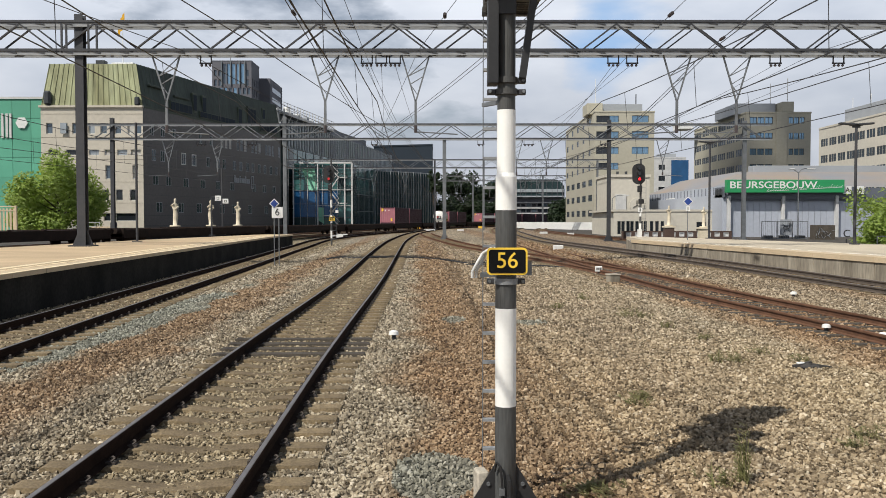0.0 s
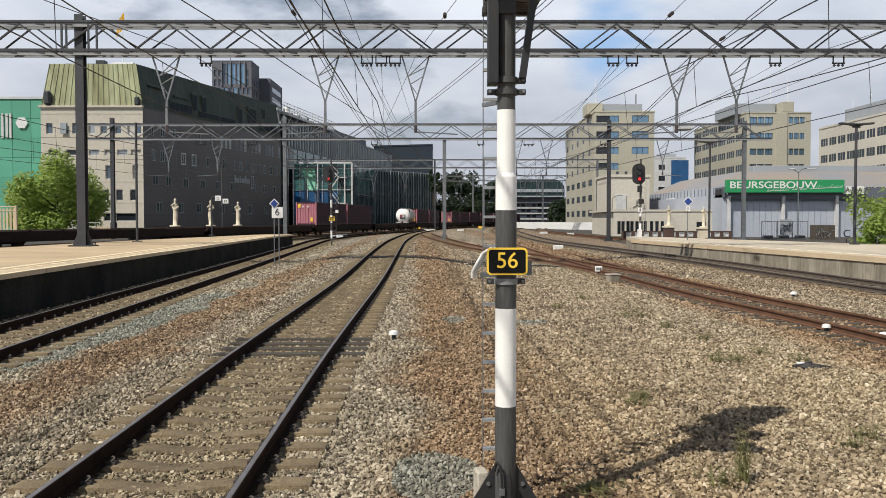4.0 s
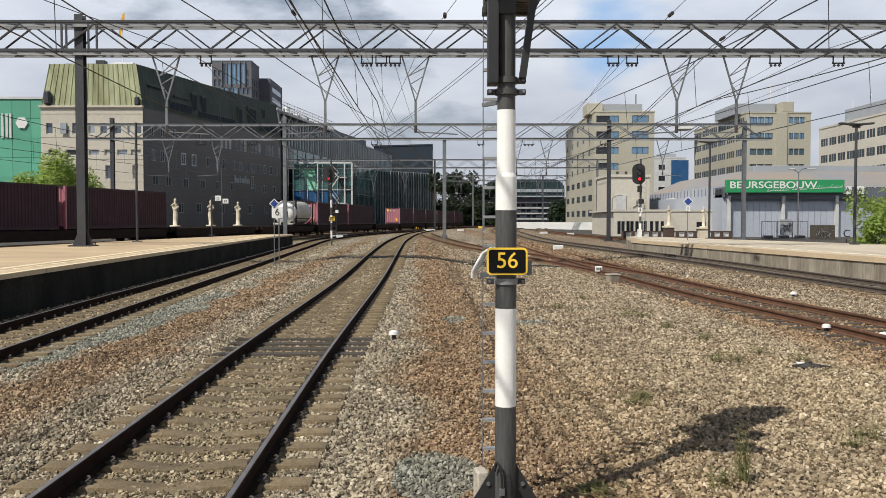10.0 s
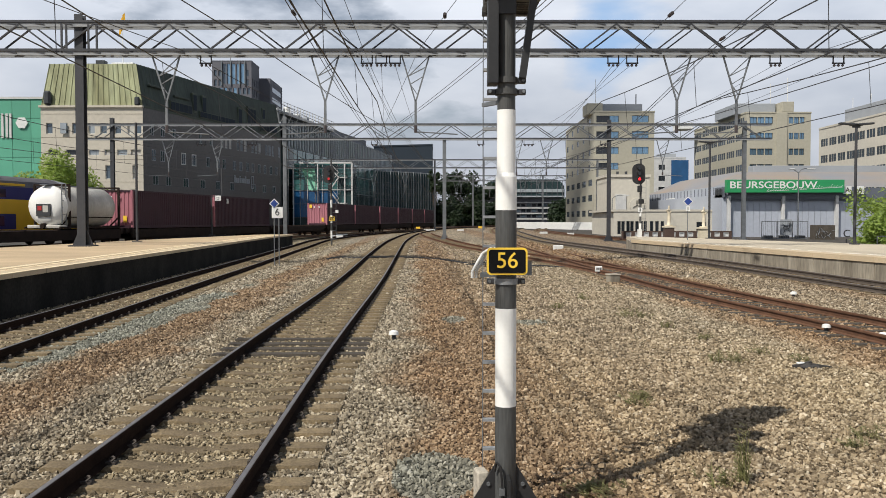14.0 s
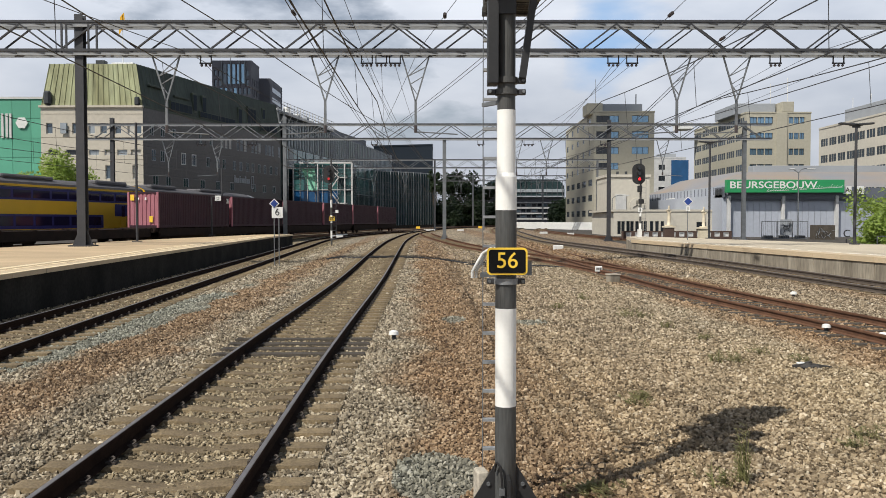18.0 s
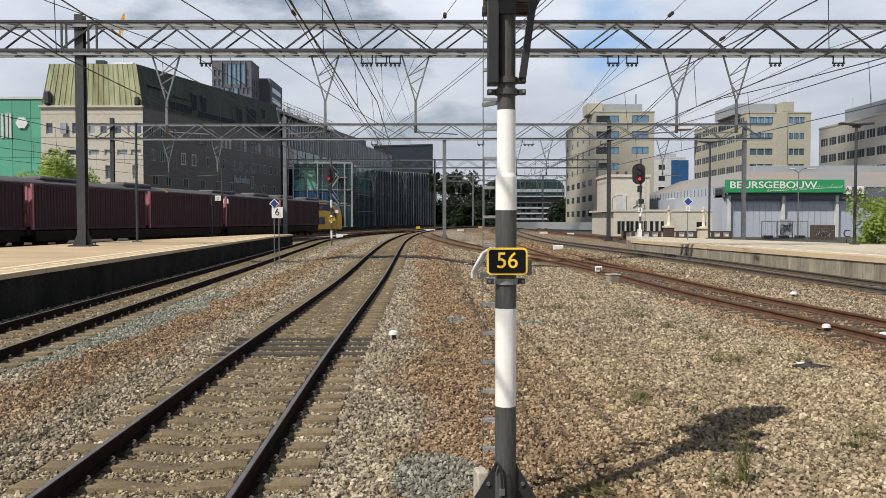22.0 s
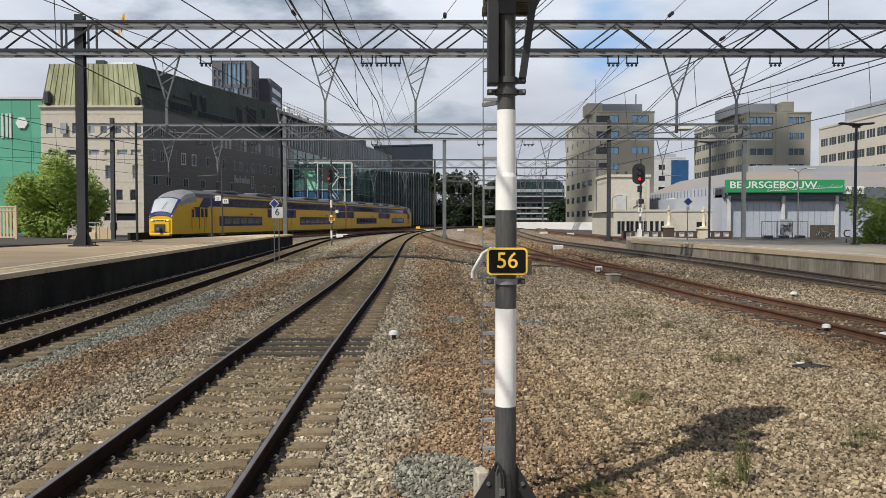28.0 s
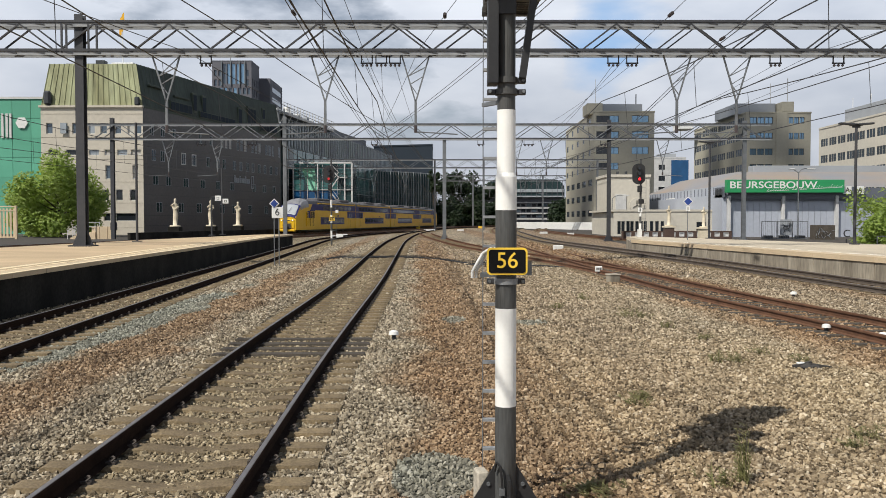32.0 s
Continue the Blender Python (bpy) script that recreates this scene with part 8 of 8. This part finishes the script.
def build_cage(x0, x1, y, h):
    t = thing("wire_cage", x0, y, 0.0, 0, "wire mesh cage with boxes beside the hall", "cage")
    w = x1 - x0
    for i in range(4):
        part("post", rod((w * i / 3, 0, -0.3), (w * i / 3, 0, h), 0.05, 6), "steel_pale", t)
    for z in (0.1, h):
        part("rail", rod((0, 0, z), (w, 0, z), 0.04, 6), "steel_pale", t)
    bm = bmesh.new()
    for i in range(26):
        add_rod(bm, (w * i / 25, 0, 0), (w * i / 25, 0, h), 0.012, 3)
    part("mesh_wires", bm, "steel_pale", t)
    for i in range(3):
        part("box", box(0.9 + i * 1.75, 0.6, 0.15, 0.9, 0.8, 0.6, 0, 0.03), "frame_dark", t)
    rnd = random.Random(2)
    pn = part("painted_panel", box(w * 0.55, 0.3, 1.35, 1.3, 0.05, 1.7), "plant_grey", t)
    for i in range(9):
        a = rnd.random() * 3
        part("paint_stroke", add_bar(bmesh.new(), (w * 0.55 + rnd.uniform(-0.5, 0.5), 0.26, 1.35 + rnd.uniform(-0.6, 0.6)), (w * 0.55 + rnd.uniform(-0.5, 0.5), 0.26, 1.35 + rnd.uniform(-0.6, 0.6)), 0.09, 0.02), "black", pn)


def build_crate(x, y):
    t = thing("painted_crate", x, y, -0.1, 0, "brown metal box covered with paint scribbles", "box")
    part("body", box(0, 0, 0.85, 2.2, 1.2, 1.7, 0, 0.03), "wood", t)
    rnd = random.Random(8)
    for i in range(34):
        cx, cz = rnd.uniform(-0.9, 0.8), rnd.uniform(0.2, 1.35)
        part("paint_stroke", add_bar(bmesh.new(), (cx, -0.62, cz), (cx + rnd.uniform(-0.3, 0.3), -0.62, cz + rnd.uniform(-0.35, 0.35)), 0.08, 0.02), "plant_grey" if i % 3 else "black", t)


build_cage(34.6, 39.6, 92, 2.0)
build_crate(40.75, 91.0)


def build_street_lamp(x, y, h, arm, label, twin=False):
    t = thing("street_lamp", x, y, -0.2, 0, label, "street lamp")
    part("pole", rod((0, 0, 0), (0, 0, h), 0.09, 8, 0.06), "steel_pale", t)
    bm = bmesh.new()
    pts = [(0, 0, h), (arm * 0.25, 0, h + 0.35), (arm * 0.6, 0, h + 0.5), (arm, 0, h + 0.5)]
    for a, b in zip(pts, pts[1:]):
        add_rod(bm, a, b, 0.05, 6)
    part("arm", bm, "steel_pale", t)
    part("luminaire", box(arm * 1.15, 0, h + 0.47, 0.9, 0.3, 0.14, 0, 0.04), "frame_pale", t)
    if twin:
        part("arm", rod((0, 0, h), (-arm * 0.5, 0, h + 0.4), 0.05, 6), "steel_pale", t)
        part("luminaire", box(-arm * 0.6, 0, h + 0.42, 0.6, 0.3, 0.14, 0, 0.04), "frame_pale", t)


build_street_lamp(px_plan(1083, 115), 115, 5.2, 1.6, "curved grey street lamp by the low building")
build_street_lamp(px_plan(1412, 95), 95, 7.6, 1.2, "grey twin street lamp before the hall", True)
build_street_lamp(px_plan(1138, 108), 108, 2.5, 0.8, "short grey street lamp by the low building")


def build_letter_plate():
    t = thing("letter_plate", px_plan(1498, 60), 60, -0.2, 0, "black letter plate on a post behind the platform", "sign")
    part("post", rod((0, 0, 0), (0, 0, 1.0), 0.04, 6), "steel_dark", t)
    letters("C", 0.75, "black", t, pose(0, -0.06, 1.35), "black letter", depth=0.02)


build_letter_plate()


def build_railing(pts, h, label):
    t = thing("railing", label=label, category="railing")
    for (ax, ay), (bx, by) in zip(pts, pts[1:]):
        n = max(2, int(math.dist((ax, ay), (bx, by)) / 1.2))
        for i in range(n):
            f = i / n
            part("post", rod((ax + (bx - ax) * f, ay + (by - ay) * f, -0.3), (ax + (bx - ax) * f, ay + (by - ay) * f, h), 0.03, 5), "steel_pale", t)
        for z in (h, h * 0.55):
            part("rail", rod((ax, ay, z), (bx, by, z), 0.025, 5), "steel_pale", t)


build_railing([(24.6, 48), (30, 48.5), (36, 46)], 1.2, "grey tube railing behind the platform")


# flag on the roof of the copper block
def build_flag():
    t = thing("flagpole", -44.25, 118, 22.9, 0, "white flagpole on the copper roof", "flagpole")
    part("pole", rod((0, 0, 0), (0, 0, 6.3), 0.07, 8, 0.04), "white", t)
    part("knob", rod((0, 0, 6.3), (0, 0, 6.45), 0.1, 8, 0.05), "white", t)


build_flag()


def build_flag_cloth():
    """A drooping yellow flag in three stiff folds."""
    out = []
    for k, (dx, z, w, h) in enumerate(((-0.20, 28.3, 0.34, 1.7), (-0.5, 27.75, 0.34, 2.0), (-0.82, 27.1, 0.32, 1.8))):
        bm = bmesh.new()
        vs = [bm.verts.new(v) for v in ((-w / 2, 0.02 * k, -h / 2 - 0.25), (w / 2, 0, -h / 2), (w / 2, 0, h / 2), (-w / 2, 0.02 * k, h / 2 - 0.35), (-w / 2, 0.05, -h / 2 - 0.25), (w / 2, 0.03, -h / 2), (w / 2, 0.03, h / 2), (-w / 2, 0.05, h / 2 - 0.35))]
        for f in ((0, 1, 2, 3), (7, 6, 5, 4), (0, 4, 5, 1), (1, 5, 6, 2), (2, 6, 7, 3), (3, 7, 4, 0)):
            bm.faces.new([vs[i] for i in f])
        me = bpy.data.meshes.new("flag_fold")
        bm.to_mesh(me)
        bm.free()
        me.materials.append(M["flag"])
        out.append((me, dx, z))
    root = thing("flag", -43.95, 118, 1.6, 0, "drooping yellow flag on the roof pole", "flag")
    for me, dx, z in out:
        ob = new("flag_fold", me)
        ob.parent = root
        ob.matrix_basis = pose(dx, 0, z)
        FLAG_FOLDS.append((ob, dx, z))
    return root


FLAG_FOLDS = []
build_flag_cloth()


# ---- loose ballast stones ----
CLOUDS = []


def build_cloud(size, seed, lumps):
    """A loose cumulus bank, high up behind the camera, that drifts over the yard and dims the sun."""
    rnd = random.Random(seed)
    bm = bmesh.new()
    for i in range(lumps):
        x, y = rnd.uniform(-1, 1), rnd.uniform(-1, 1)
        r = rnd.uniform(0.16, 0.30) * min(size)
        bmesh.ops.create_icosphere(bm, subdivisions=2, radius=1.0, matrix=Matrix.Translation((x * size[0], y * size[1], rnd.uniform(0, 6))) @ Matrix.Diagonal((r * rnd.uniform(1, 1.7), r, r * 0.35, 1)))
    t = thing("cloud", 0, -300, 420, 0, "loose pale cloud bank drifting before the sun", "cloud")
    part("vapour", bm, "cloud", t)
    return t


def cloud_mat():
    m = bpy.data.materials.new("thin cloud")
    m.use_nodes = True
    n, l = m.node_tree.nodes, m.node_tree.links
    tr, mx = n.new("ShaderNodeBsdfTransparent"), n.new("ShaderNodeMixShader")
    mx.inputs["Fac"].default_value = 0.175
    n["Principled BSDF"].inputs["Base Color"].default_value = (0.85, 0.86, 0.88, 1)
    l.new(tr.outputs["BSDF"], mx.inputs[1])
    l.new(n["Principled BSDF"].outputs["BSDF"], mx.inputs[2])
    l.new(mx.outputs["Shader"], n["Material Output"].inputs["Surface"])
    return m


M["cloud"] = cloud_mat()
# plan places of the shade, time by time
CLOUDS.append((build_cloud((17, 19), 9, 80), [(0, 86, 201), (1.2, 84, 225), (2.2, 70, 245), (8, 48, 250), (13, 47, 222), (16, 47, 206), (19, 47, 214), (22, 46, 246), (25, 46, 244), (27.6, 47, 206), (32, 47, 198)]))
CLOUDS.append((build_cloud((17, 19), 12, 80), [(0, 180, 110), (17, 132, 136), (21, 92, 158), (24, 85, 162), (26, 88, 182), (28, 86, 200), (32, 85, 204)]))
CLOUDS.append((build_cloud((58, 34), 4, 86), [(0, -22, 690), (23, -22, 146), (27.5, -22, 36), (29.5, -22, 4), (32, -22, -68)]))


def build_stones():
    rng = np.random.default_rng(7)
    xs, ys = [], []
    for y0, y1, dens in ((4.8, 7.0, 1350), (7.0, 10.0, 1150), (10.0, 13.0, 700), (13.0, 17.0, 480), (17.0, 23.0, 320), (23.0, 32.0, 160), (32.0, 50.0, 55), (50.0, 78.0, 14)):
        half = 0.56 * y1 + 0.5
        n = int(2 * half * (y1 - y0) * dens)
        x, y = rng.uniform(-half, half, n), rng.uniform(y0, y1, n)
        ok = (np.abs(x) < 0.545 * y + 0.6) & (x > -10.6 - 0.05 * (y - 19)) & (x < 15.2 - 0.085 * y)
        xs.append(x[ok]), ys.append(y[ok])
    x, y = np.concatenate(xs), np.concatenate(ys)
    keep = np.ones(len(x), bool)
    for sx, sy, a in SLEEPERS:
        if sy > 50:
            continue
        near = np.abs(y - sy) < 0.6
        dx, dy = x[near] - sx, y[near] - sy
        u, v = dx * math.cos(a) + dy * math.sin(a), -dx * math.sin(a) + dy * math.cos(a)
        on = (np.abs(u) < 1.27) & (np.abs(v) < 0.125) & (rng.random(len(u)) < np.where(np.abs(u) < 0.3, 0.70, 0.88))
        on |= (np.abs(np.abs(u) - 0.7535) < 0.085) & (np.abs(v) < 0.36)
        keep[np.where(near)[0][on]] = False
    keep &= ~((np.abs(x - 0.476) < 0.3) & (np.abs(y - 6.4) < 0.3))
    x, y = x[keep], y[keep]
    n = len(x)
    size = rng.uniform(0.011, 0.023, n) * np.where(rng.random(n) < 0.06, 1.5, 1.0) * np.where(y < 10, 0.86, np.where(y < 13, 0.93, 1.0)) * np.where(y > 17, 1.12, 1.0) * np.where(y > 23, 1.25, 1.0) * np.where(y > 32, 1.2, 1.0) * np.where(y > 50, 1.3, 1.0)
    # the cribs between the sleepers are filled less high
    crib = np.zeros(n)
    for ln in (MAIN, SIDE):
        crib = np.maximum(crib, np.abs(x - np.interp(y, ln[:, 1], ln[:, 0])) < 1.35)
    bed = np.where(y > 18, np.array([ground_z(u, v) if v > 18 else 0.0 for u, v in zip(x.tolist(), y.tolist())]), -0.215)
    cube = np.array([(sx, sy, sz) for sz in (-1, 1) for sy in (-1, 1) for sx in (-1, 1)], float)
    v = cube[None] * rng.uniform(0.55, 1.15, (n, 8, 3))
    v[:, 4:, :2] *= rng.uniform(0.45, 1.0, (n, 1, 2))
    v *= size[:, None, None] * rng.uniform(0.65, 1.35, (n, 1, 3)) * np.array([1.15, 1.0, 0.78])
    a, b = rng.uniform(0, 6.283, n), rng.normal(0, 0.45, n)
    ca, sa, cb, sb = np.cos(a)[:, None], np.sin(a)[:, None], np.cos(b)[:, None], np.sin(b)[:, None]
    vx, vz = v[..., 0] * cb - v[..., 2] * sb, v[..., 0] * sb + v[..., 2] * cb
    out = np.stack([vx * ca - v[..., 1] * sa + x[:, None], vx * sa + v[..., 1] * ca + y[:, None], vz + (bed + 0.003 + rng.uniform(0, 0.04, n) - 0.022 * crib)[:, None]], -1)
    quad = np.array([(0, 2, 3, 1), (4, 5, 7, 6), (0, 1, 5, 4), (1, 3, 7, 5), (3, 2, 6, 7), (2, 0, 4, 6)])
    idx = (quad[None] + 8 * np.arange(n)[:, None, None]).reshape(-1)
    me = bpy.data.meshes.new("ballast_stones")
    me.vertices.add(8 * n)
    me.vertices.foreach_set("co", out.reshape(-1))
    me.loops.add(len(idx))
    me.loops.foreach_set("vertex_index", idx)
    me.polygons.add(6 * n)
    me.polygons.foreach_set("loop_start", np.arange(0, len(idx), 4))
    me.polygons.foreach_set("loop_total", np.full(6 * n, 4))
    me.update(calc_edges=True)
    me.shade_flat()
    me.materials.append(M["stones"])
    tagged(new("ballast_stones", me), "loose angular grey, buff and rust-brown ballast stones", "ballast", kind="stuff")


build_stones()


motions()
